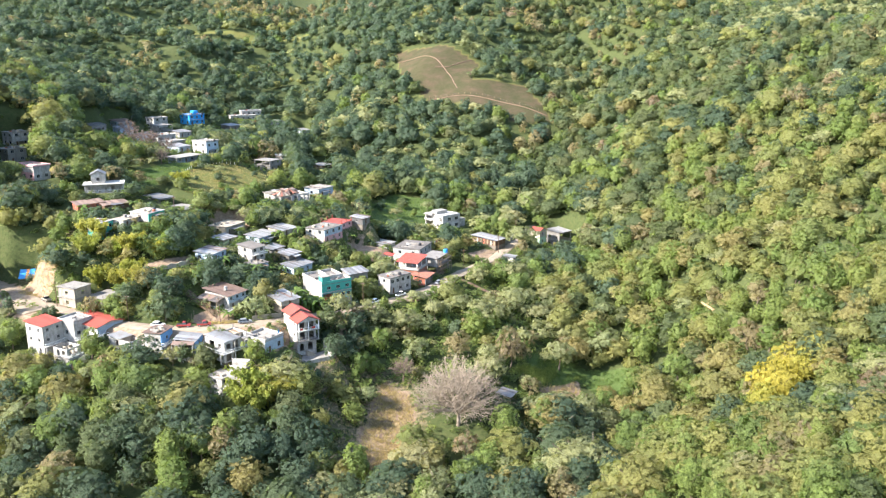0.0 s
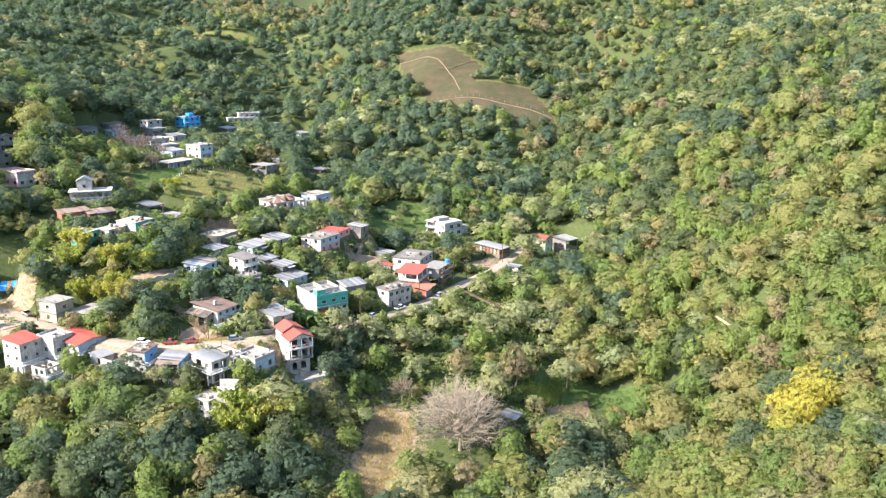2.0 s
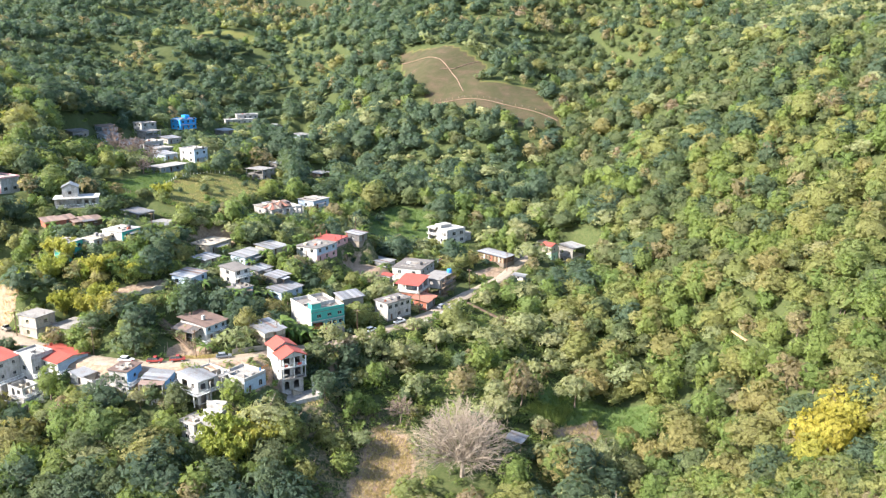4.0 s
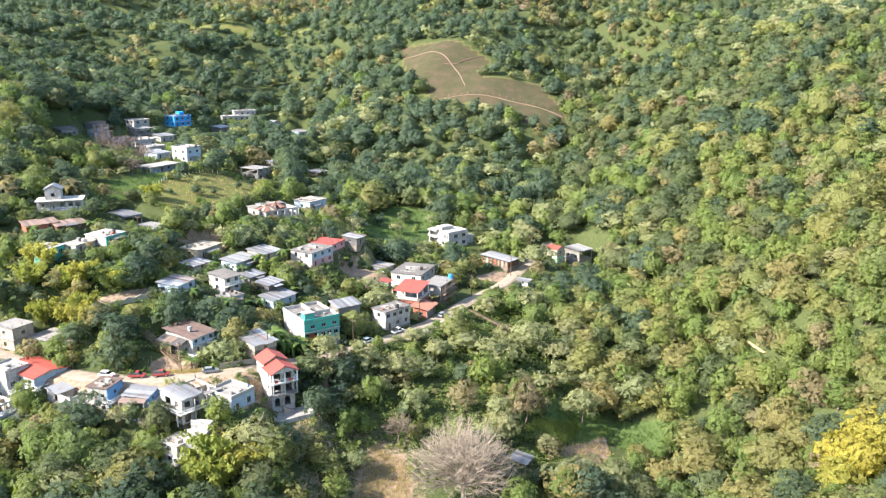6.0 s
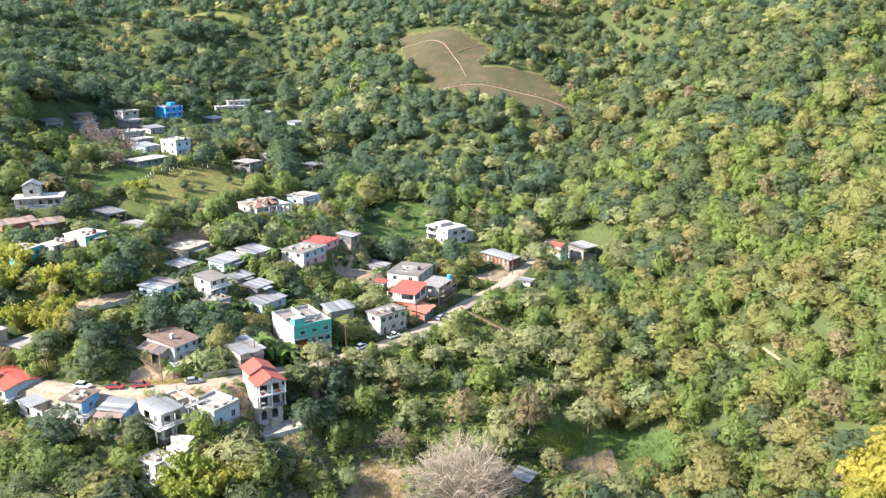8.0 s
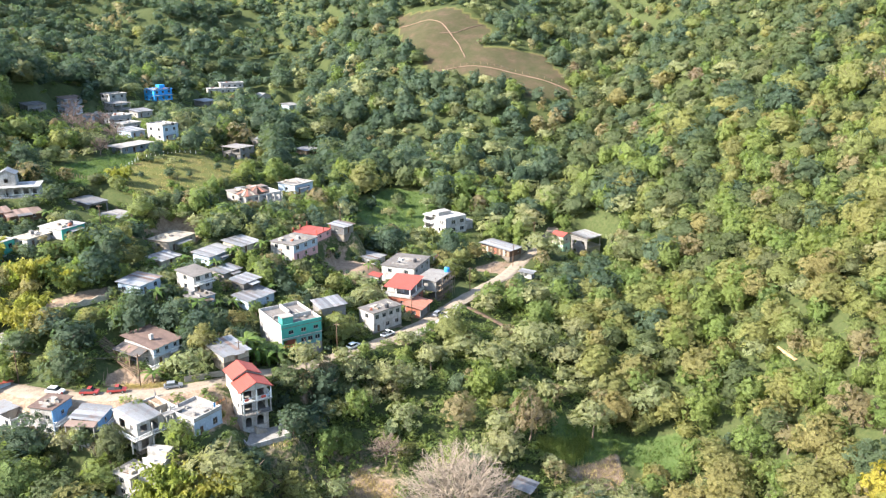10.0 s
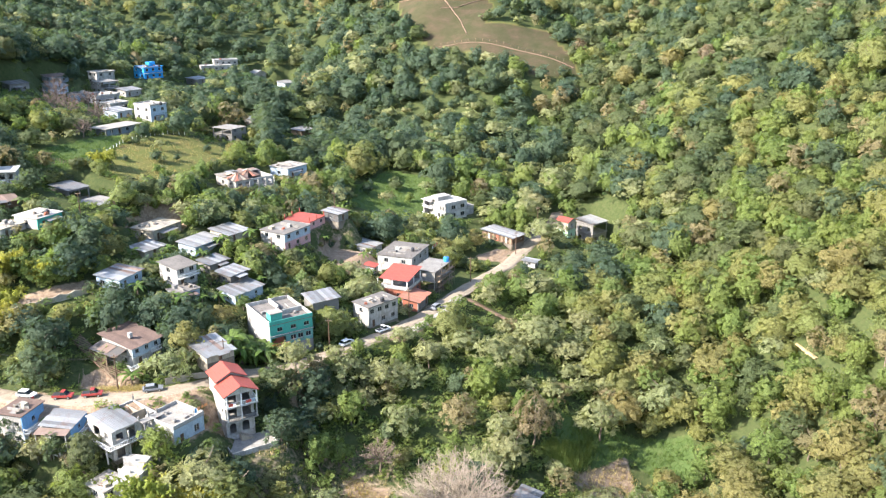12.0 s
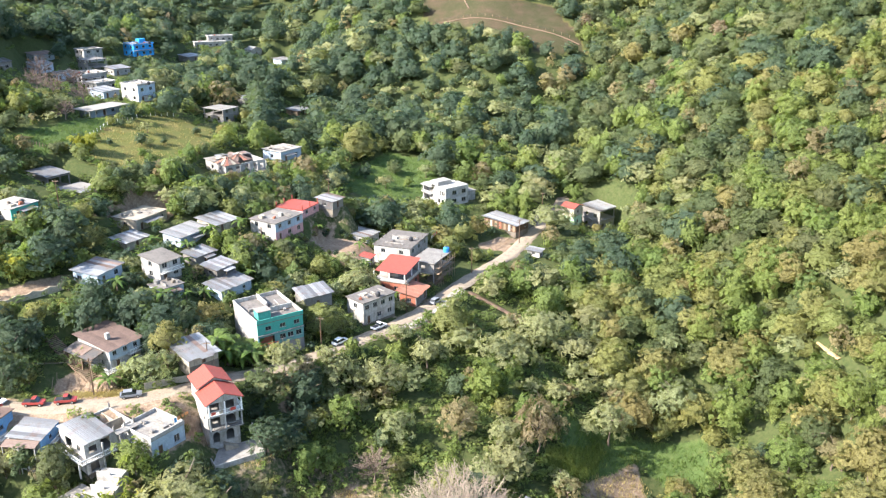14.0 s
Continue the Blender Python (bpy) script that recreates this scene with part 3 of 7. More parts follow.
def columns(root, spots, z0, z1, r=0.14, mat=CONCRETE):
    for x, y in spots:
        bm = bmesh.new()
        box(bm, x - r, y - r, z0, x + r, y + r, z1)
        part("column", bm, mat, root)


def railing(root, pts, z, mat=RAILWHITE, high=0.95, step=0.35):
    """A rail of balusters along a polyline of (x, y)."""
    bm = bmesh.new()
    for (x0, y0), (x1, y1) in zip(pts, pts[1:]):
        tube(bm, (x0, y0, z + high), (x1, y1, z + high), 0.06, 0.06, 4)
        tube(bm, (x0, y0, z + 0.12), (x1, y1, z + 0.12), 0.045, 0.045, 4)
        k = max(2, int(math.hypot(x1 - x0, y1 - y0) / step))
        for i in range(k + 1):
            x, y = x0 + (x1 - x0) * i / k, y0 + (y1 - y0) * i / k
            tube(bm, (x, y, z), (x, y, z + high), 0.035, 0.035, 4)
    return part("railing", bm, mat, root)


def slab(root, x0, y0, x1, y1, z, t=0.18, mat=CONCRETE, name="slab"):
    bm = bmesh.new()
    box(bm, x0, y0, z - t, x1, y1, z)
    return part(name, bm, mat, root)


def rods(root, spots, z, high=0.9):
    """Starter bars that stand up from an unfinished roof."""
    bm = bmesh.new()
    for x, y in spots:
        for dx, dy in ((-0.1, -0.1), (0.1, -0.1), (0.1, 0.1), (-0.1, 0.1)):
            tube(bm, (x + dx, y + dy, z), (x + dx * 1.3, y + dy * 1.3, z + high), 0.02, 0.02, 3)
    tagged(part("reinforcing_bars", bm, RUSTTIN, root), kind="stuff")


def water_tank(m, mat=TANKBLACK, r=0.6, high=1.2, label="black plastic water tank standing on a flat roof"):
    root = thing("water_tank", m, label, "water tank", "roof tanks")
    bm = bmesh.new()
    prof = [(r * 0.9, 0), (r, 0.08), (r, high * 0.3), (r * 0.97, high * 0.33), (r, high * 0.36), (r, high * 0.8), (r * 0.55, high), (r * 0.5, high)]
    rings = [[bm.verts.new((q * math.cos(k * math.pi / 6), q * math.sin(k * math.pi / 6), h)) for k in range(12)] for q, h in prof]
    for p, q in zip(rings, rings[1:]):
        for k in range(12):
            bm.faces.new((p[k], p[(k + 1) % 12], q[(k + 1) % 12], q[k]))
    bm.faces.new(rings[0][::-1]), bm.faces.new(rings[-1])
    part("body", bm, mat, root)
    bm = bmesh.new()
    tube(bm, (0, 0, high), (0, 0, high + 0.1), r * 0.42, r * 0.38, 10)
    part("lid", bm, DARKMETAL, root)
    return root


def house(label, x, y, z, az, b, a, storeys, wall, roof=("flat", SLAB), front=(), left=(), walls=None, group="village houses", door=True, glass=True, right=(), sill=0.9, win=(1.35, 1.25), base=None, category="house", name="house"):
    """A house of one to three storeys with a number of windows in each storey's front and left walls."""
    root = thing(name, site(x, y, z, az, b, a), label, category, group)
    foundation(root, b, a, mat=base)
    level = 0.0
    for i, h in enumerate(storeys):
        ops = {}
        for face, counts, length in (("front", front, b), ("left", left, a), ("right", right, a)):
            if i < len(counts) and counts[i]:
                ops[face] = spaced(counts[i], length, level + sill, win[0], win[1], door and i == 0 and face == "front")
        mats = walls[i] if isinstance(walls, list) else walls
        block(root, b, a, level, level + h - 0.004, mats.get("all", wall) if mats else wall, ops, mats, glass=glass)
        level += h
    kind, *rest = roof
    {"flat": roof_flat, "shed": roof_shed, "gable": roof_gable}[kind](root, b, a, level, *rest)
    return root, level


# ---- the village, from the near end of the road ----
def tower_house():
    """White three-storey house with red gabled roofs, balconies, arches and a walled terrace."""
    b, a = 6.2, 10.2
    root = thing("house", site(-44.4, 243.6, 6.7, 33, b, a), "narrow white three-storey house with red gabled roof and balconies", "house", "village houses")
    SITES.append((-41.9, 237.9, 4.85, math.cos(radians(33)), math.sin(radians(33)), b + 3.6, 5.6))     # the terrace in front
    foundation(root, b, a, 5, WHITE)
    arches = [(0.7, 1.4), (3.4, 1.6)]
    block(root, b, a, 0, 3.4, WHITE, {"front": [(u, 0.15, w, 2.3) for u, w in arches], "left": [(6.0, 1.2, 1.0, 1.0)]}, glass=False)
    for u, w in arches:
        bm = bmesh.new()
        k = 8
        arc = [(u + w / 2 - w / 2 * math.cos(math.pi * i / k), 1.75 + w / 2 * math.sin(math.pi * i / k)) for i in range(k + 1)]
        for (u0, q0), (u1, q1) in zip(arc, arc[1:]):
            v = [bm.verts.new((p, d, q)) for d in (0.003, 0.217) for p, q in ((u0, q0), (u1, q1), (u1, 2.45), (u0, 2.45))]
            for f in ((0, 1, 2, 3), (7, 6, 5, 4), (0, 4, 5, 1), (2, 6, 7, 3)):
                bm.faces.new([v[i] for i in f])
        bmesh.ops.recalc_face_normals(bm, faces=bm.faces)
        part("arch", bm, WHITE, root)
    # middle storey set back behind an open gallery
    slab(root, -0.1, -1.5, b + 0.5, a, 3.6, 0.2, CONCRETE, "balcony_slab")
    m2 = 3.6
    for face_ops in ({"front": [(0.5, m2 + 0.12, 2.0, 2.4), (3.3, m2 + 0.12, 2.3, 2.4)], "left": [(1.6, m2 + 1.0, 0.8, 0.9)]},):
        block(root, b, a, m2, 6.7, WHITE, face_ops, glass=False)
    columns(root, [(0.1, -1.3), (3.1, -1.3), (b + 0.2, -1.3)], m2 + 0.002, 6.7, 0.13, WHITE)
    railing(root, [(0, -1.35), (b + 0.35, -1.35), (b + 0.35, 0)], m2, DARKMETAL)
    slab(root, -0.15, -1.6, b + 0.6, a, 6.9, 0.2, WHITE, "balcony_slab")
    m3 = 6.9
    block(root, b, a, m3, 9.7, WHITE, {"front": [(0.6, m3 + 0.12, 1.9, 2.3), (3.4, m3 + 0.12, 2.1, 2.3)], "left": [(1.2, m3 + 0.9, 0.9, 1.0)]}, glass=False)
    for u, w, mat in ((0.4, 0.9, REDPAINT), (2.0, 0.7, CREAM), (4.2, 1.1, REDPAINT), (5.5, 0.6, PALEBLUE)):
        bm = bmesh.new()
        box(bm, u, -1.53, m3 + 0.35, u + w, -1.50, m3 + 1.02)
        part("hung_cloth", bm, mat, root)
    railing(root, [(-0.05, -1.45), (b + 0.45, -1.45), (b + 0.45, 3.0)], m3, RAILWHITE, 1.0, 0.3)
    columns(root, [(0.05, -1.4), (3.2, -1.4), (b + 0.35, -1.4)], m3 + 0.002, 9.6, 0.12, RAILWHITE)
    for lift, y0, deep, wide in ((0.75, 4.6, a - 4.6, b), (0.0, -1.5, 5.6, b + 0.6)):
        cap = new("roof_stage")
        cap.parent, cap.location = root, (0.5 * (b - wide), y0, 9.72 + lift)
        if lift:
            bm = bmesh.new()
            box(bm, 0.1, 0.1, -lift, wide - 0.1, deep - 0.1, 0)
            part("attic_wall", bm, WHITE, cap)
        roof_gable(cap, wide, deep, 0, REDTILE, 1.8, 0.5, "y")
    # terrace in front with retaining walls, one of them sweeping up to the house
    slab(root, -1.0, -6.2, b + 2.6, -0.02, -1.4, 0.4, CONCRETE, "terrace")
    bm = bmesh.new()
    box(bm, -1.0, -6.4, -5.0, b + 2.6, -6.2, -0.8)
    box(bm, -1.2, -6.4, -5.0, -1.0, 0, -0.7)
    part("terrace_wall", bm, WHITE, root)
    bm = bmesh.new()
    for i in range(8):
        y0, y1 = -6.2 + 0.85 * i, -6.2 + 0.85 * (i + 1)
        box(bm, b + 2.6, y0, -5.0, b + 2.8, y1, -0.7 + 2.9 * math.sin(i / 8 * 1.4))
    part("curved_wall", bm, WHITE, root)
    for i in range(9):
        bm = bmesh.new()
        box(bm, 2.6 + 0.3 * i, -1.6, -1.39, 2.898 + 0.3 * i, -0.1, -0.02 - 0.16 * i)
        part("step", bm, CREAM, root)
    return root


def teal_house():
    b, a = 11.2, 14.6
    root = thing("house", site(-40.6, 272, 10.6, 35, b, a), "three-storey house with teal front, white side wall and flat roof", "house", "village houses")
    foundation(root, b, a, 4)
    block(root, b, a, 0, 3.2, CONCRETE, {"front": [(4.4, 0.1, 2.6, 2.5)], "left": []}, {"left": WHITE})
    slab(root, -0.05, -1.0, 4.6, 0, 3.3, 0.2, CONCRETE, "balcony_slab")
    block(root, b, a, 3.3, 6.1, PALETEAL, {"front": [(0.4, 3.4, 3.6, 2.2), (5.3, 4.2, 1.5, 1.2), (7.2, 4.2, 1.4, 1.2), (9.3, 4.2, 1.3, 1.2)]}, {"left": WHITE, "back": WHITE}, glass=False)
    for u in (5.3, 7.2, 9.3):
        fit_openings(root, b, a, "front", [(u, 4.2, 1.4, 1.2)])
    railing(root, [(0.0, -0.9), (4.5, -0.9)], 3.3, REDPAINT, 1.0, 0.3)
    bm = bmesh.new()
    box(bm, 0.3, 1.6, 3.42, 4.2, 1.75, 6.0)
    part("recess_wall", bm, BRICK, root)
    slab(root, -0.12, -0.25, b + 0.12, -0.002, 6.25, 0.18, WHITE, "string_course")
    block(root, b, a, 6.1, 8.9, TEAL, {"front": [(1.9, 7.1, 1.4, 1.0), (5.4, 7.1, 1.4, 1.0), (8.9, 7.1, 1.4, 1.0)]}, {"left": WHITE, "back": WHITE})
    roof_flat(root, b, a, 8.9, DARKSLAB, 0.08, 0.0)
    for q, mat in (((-0.08, b + 0.08, -0.08, 0.1), TEAL), ((-0.08, b + 0.08, a - 0.1, a + 0.08), WHITE), ((-0.08, 0.1, 0.1, a - 0.1), WHITE), ((b - 0.1, b + 0.08, 0.1, a - 0.1), WHITE)):
        bm = bmesh.new()
        box(bm, q[0], q[2], 9.082, q[1], q[3], 10.0)
        part("parapet", bm, mat, root)
    # stair hut and half-height partitions on the roof
    bm = bmesh.new()
    box(bm, 1.2, 2.0, 9.08, 4.2, 4.6, 11.0)
    part("stair_hut", bm, TEAL, root)
    bm = bmesh.new()
    box(bm, 1.0, 1.8, 11.0, 4.4, 4.8, 11.15)
    part("hut_roof", bm, SLAB, root)
    bm = bmesh.new()
    box(bm, 4.2, 5.0, 9.082, 10.8, 5.2, 10.3)
    box(bm, 5.8, 8.2, 9.082, 6.0, a - 0.2, 10.4)
    part("roof_partition", bm, WHITE, root)
    rods(root, [(0.5, 6), (0.5, 10), (b - 0.4, 6), (b - 0.4, a - 0.4)], 9.9)
    return root


def open_roof_house():
    """Brick-coloured house with a red roof over an open terrace, and its lower wing on the road."""
    b, a = 10.0, 9.4
    root = thing("house", site(-9.9, 312, 10.4, 70, b, a), "red brick house with bright red roof over an open upper terrace", "house", "village houses")
    foundation(root, b, a, 4)
    block(root, b, a, 0, 3.2, BRICK, {"front": [(1.0, 0.1, 1.0, 2.1), (4, 1.0, 1.4, 1.1), (7, 1.0, 1.4, 1.1)], "left": [(2, 1, 1.3, 1.1), (6, 1, 1.3, 1.1)]})
    slab(root, -0.3, -0.6, b + 0.3, a, 3.4, 0.2, CONCRETE, "terrace_slab")
    columns(root, [(0.1, 0.1), (b / 2, 0.1), (b - 0.1, 0.1), (0.1, a / 2), (0.1, a - 0.1), (b - 0.1, a - 0.1), (b - 0.1, a / 2)], 3.4, 6.0, 0.13, RAILWHITE)
    bm = bmesh.new()
    box(bm, 3.5, 3.5, 3.402, b - 0.4, a - 0.3, 5.9)
    part("upper_room", bm, WHITE, root)
    bm = bmesh.new()
    box(bm, -0.2, 0.0, 3.402, -0.05, a, 4.3)
    box(bm, -0.05, -0.5, 3.402, b, -0.35, 4.2)
    part("terrace_parapet", bm, WHITE, root)
    bm = bmesh.new()
    corrugated(bm, -0.35, b + 0.35, -0.5, a - 0.6, lambda x, y: 6.0 + 1.3 * (x + 0.9) / (b + 1.8), 0.5)
    part("roof", bm, REDTILE, root)
    wing = thing("house", site(-6.6, 306.6, 9.3, 70, 7.4, 5.0), "low brick wing with red roof and metal shutters on the road", "house", "village houses")
    foundation(wing, 7.4, 5.0)
    block(wing, 7.4, 5.0, 0, 2.9, CONCRETE, {"front": [(0.5, 0.05, 2.2, 2.4), (3.2, 0.05, 2.0, 2.4), (5.6, 0.05, 1.4, 2.4)], "left": [(1.5, 1, 1.2, 1.1)]}, {"left": BRICK})
    roof_shed(wing, 7.4, 5.0, 2.95, SALMON, 1.1, 0.8)
    return root


def frame_house(label, x, y, z, az, b, a, levels, walls_at=(), tin=None, bars=True, group="unfinished houses", infill=CONCRETE):
    """An unfinished concrete frame: columns, slabs, some infill walls, starter bars on top."""
    root = thing("unfinished_house", site(x, y, z, az, b, a), label, "house", group)
    foundation(root, b, a)
    zz = 0.0
    for i, h in enumerate(levels):
        nx, ny = max(2, round(b / 3.5)), max(2, round(a / 3.5))
        spots = [(0.15 + (b - 0.3) * p / (nx - 1), 0.15 + (a - 0.3) * q / (ny - 1)) for p in range(nx) for q in range(ny)]
        columns(root, spots, zz, zz + h - 0.2, 0.15, CONCRETE)
        slab(root, -0.3, -0.3, b + 0.3, a + 0.3, zz + h, 0.2, CONCRETE, "floor_slab")
        if i < len(walls_at):
            for face in walls_at[i]:
                bm = bmesh.new()
                length = b if face in ("front", "back") else a
                ops = spaced(max(1, int(length / 4)), length, zz + 0.9, 1.3, 1.2)
                panel(bm, face, b, a, length, zz, zz + h - 0.2, ops, 0.05, 0.2, 0.31)
                part("infill_wall", bm, infill, root)
        zz += h
    if bars:
        rods(root, [(0.2, 0.2), (b - 0.2, 0.2), (0.2, a - 0.2), (b - 0.2, a - 0.2), (b / 2, 0.2), (b / 2, a - 0.2)], zz)
    if tin:
        roof_shed(root, b, a, zz + 0.3, tin, 0.6, 0.4)
    return root


def roofless_house(label, x, y, z, az, b, a, below, high, tin=None):
    """White walls round open rooms: a lower storey with openings, an upper one with partitions, part of it under loose sheets."""
    root = thing("house", site(x, y, z, az, b, a), label, "house", "village houses")
    foundation(root, b, a)
    block(root, b, a, 0, below - 0.004, WHITE, {"front": spaced(3, b, 0.7, 1.2, 1.5), "left": [(0.8, 0.2, 1.1, 2.1), (a * 0.45, 0.8, 1.5, 1.3), (a - 1.8, 0.2, 1.0, 2.1)]}, glass=False)
    slab(root, -0.5, -1.0, b + 0.2, a, below + 0.18, 0.18, CONCRETE, "floor_slab")
    z0 = below + 0.19
    block(root, b, a, z0, z0 + high, WHITE, {"front": [(0.8, z0 + 0.6, 1.4, 1.4), (b * 0.5, z0 + 0.05, 1.2, 2.1)], "left": [(1.0, z0 + 0.7, 1.3, 1.2), (a * 0.55, z0 + 0.05, 1.1, 2.0)]}, glass=False, floor=False)
    for q in ((0.23, a * 0.5, b * 0.55, a * 0.5 + 0.16, high - 0.3), (b * 0.55, 0.23, b * 0.55 + 0.16, a - 0.23, high - 0.6), (b * 0.72, a * 0.62, b - 0.23, a * 0.62 + 0.16, high - 0.4)):
        bm = bmesh.new()
        box(bm, q[0], q[1], z0 + 0.002, q[2], q[3], z0 + q[4])
        part("room_wall", bm, CREAM, root)
    railing(root, [(-0.4, -0.9), (b, -0.9)], z0, RAILWHITE, 0.9, 0.4)
    columns(root, [(0.1, 0.1), (b - 0.1, 0.1), (0.1, a - 0.1), (b - 0.1, a - 0.1)], z0 + high, z0 + high + 0.6, 0.13, CONCRETE)
    if tin:
        bm = bmesh.new()
        corrugated(bm, -0.4, b * 0.56, a * 0.45, a + 0.4, lambda x, y: z0 + high + 0.08 + 0.06 * (y - a * 0.45), 0.4)
        part("roof_sheet", bm, tin, root)
    return root


def chapel_house():
    b, a = 14.0, 7.5
    root = thing("house", site(-136.9, 318.5, 42.3, 18, b, a), "white house with columned porch and a small gabled upper room", "house", "village houses")
    foundation(root, b, a, 4, WHITE)
    bm = bmesh.new()
    panel(bm, "front", b, a, b, 0, 3.2, [(1.2, 0.9, 1.3, 1.2), (4.0, 0.1, 1.1, 2.1), (6.6, 0.9, 1.3, 1.2), (9.6, 0.9, 1.3, 1.2), (12.0, 0.1, 1.0, 2.1)], 2.2, 2.42)
    part("wall", bm, WHITE, root)
    bm = bmesh.new()
    box(bm, 0, 2.42, 0, 0.2, a - 0.22, 3.2), box(bm, b - 0.2, 2.42, 0, b, a - 0.22, 3.2), box(bm, 0, a - 0.22, 0, b, a, 3.2)
    part("wall", bm, WHITE, root)
    slab(root, -0.1, -0.1, b + 0.1, a + 0.1, 0.15, 0.25, CONCRETE, "porch_floor")
    columns(root, [(0.2 + (b - 0.4) * i / 6, 0.2) for i in range(7)] + [(0.2, 1.4)], 0.15, 3.2, 0.15, WHITE)
    railing(root, [(0.2, 0.1), (b - 0.2, 0.1)], 0.15, RAILWHITE, 0.9, 0.4)
    slab(root, -0.5, -0.5, b + 0.5, a + 0.5, 3.45, 0.25, WHITE, "roof_terrace")
    u0, v0, w, d = 2.6, 2.0, 5.0, 5.0
    up = new("upper_room")
    up.parent, up.location = root, (u0, v0, 3.45)
    bm = bmesh.new()
    panel(bm, "front", w, d, w, 0, 3.4, [(1.9, 1.0, 1.1, 1.2)], 0, 0.2)
    part("wall", bm, WHITE, up)
    bm = bmesh.new()
    box(bm, 0, 0.2, 0, 0.2, d, 3.4), box(bm, w - 0.2, 0.2, 0, w, d, 3.4), box(bm, 0.2, d - 0.2, 0, w - 0.2, d, 3.4)
    part("wall", bm, WHITE, up)
    roof_gable(up, w, d, 3.4, WHITETIN, 1.5, 0.4, "y")
    return root


def cabin(label, x, y, z, az, b, a, h, wall=WOOD, tin=TIN, rise=0.6, front=1, left=1, group="sheds"):
    root = thing("shed", site(x, y, z, az, b, a), label, "shed", group)
    foundation(root, b, a, 2.5)
    block(root, b, a, 0, h, wall, {"front": spaced(front, b, 0.95, 0.9, 0.9, True), "left": spaced(left, a, 1.0, 0.9, 0.8)})
    roof_shed(root, b, a, h, tin, rise, 0.6)
    return root


def open_shelter(label, x, y, z, az, b, a, h, tin=TIN, rise=0.5):
    root = thing("shelter", site(x, y, z, az, b, a), label, "shelter", "sheds")
    for px, py in ((0.1, 0.1), (b - 0.1, 0.1), (0.1, a - 0.1), (b - 0.1, a - 0.1)):
        bm = bmesh.new()
        tube(bm, (px, py, -0.6), (px, py, h + 0.1 + rise * py / a), 0.09, 0.08, 6)
        part("post", bm, WOOD, root)
    roof_shed(root, b, a, h, tin, rise, 0.4)
    return root


tower_house()
teal_house()
open_roof_house()
house("white two-storey box house with grey flat roof beside the road", -19.1, 293, 10.1, 46, 10.4, 6.4, [2.9, 2.9], WHITE, ("flat", DARKSLAB, 0.3), [3, 4], [0, 1])
cabin("rusty tin-roofed lean-to behind the teal house", -33.5, 291.5, 14.5, 34, 7.5, 5.5, 3.4, CONCRETE, (WHITETIN, GREYTIN), 0.8)
r_, t_ = house("large white house with wide flat concrete roof and starter bars", -9.4, 329, 11.6, 71, 14.0, 11.4, [3.0, 3.0], WHITE, ("flat", DARKSLAB, 0.3, 0.0), [3, 3], [0, 2])
rods(r_, [(0.3 + 2.6 * i, 0.3) for i in range(6)] + [(0.3, 0.3 + 2.7 * i) for i in range(5)] + [(0.3 + 2.6 * i, 11) for i in range(6)], t_ + 0.15)
house("small white house with pale tin roof", -23.4, 342, 13.6, 60, 6.4, 8.6, [2.9], WHITE, ("shed", WHITETIN, 0.6, 0.5), [1], [2])
cabin("small red-roofed outhouse beside the big flat roof", -20.6, 324.5, 14.2, 70, 2.4, 2.8, 2.2, WHITE, REDTILE, 0.5, 1, 0)
frame_house("grey unfinished concrete frame house of two storeys", -2.3, 321.5, 9.6, 66, 11.0, 7.0, [3.2, 3.2], ((), ("left",)))
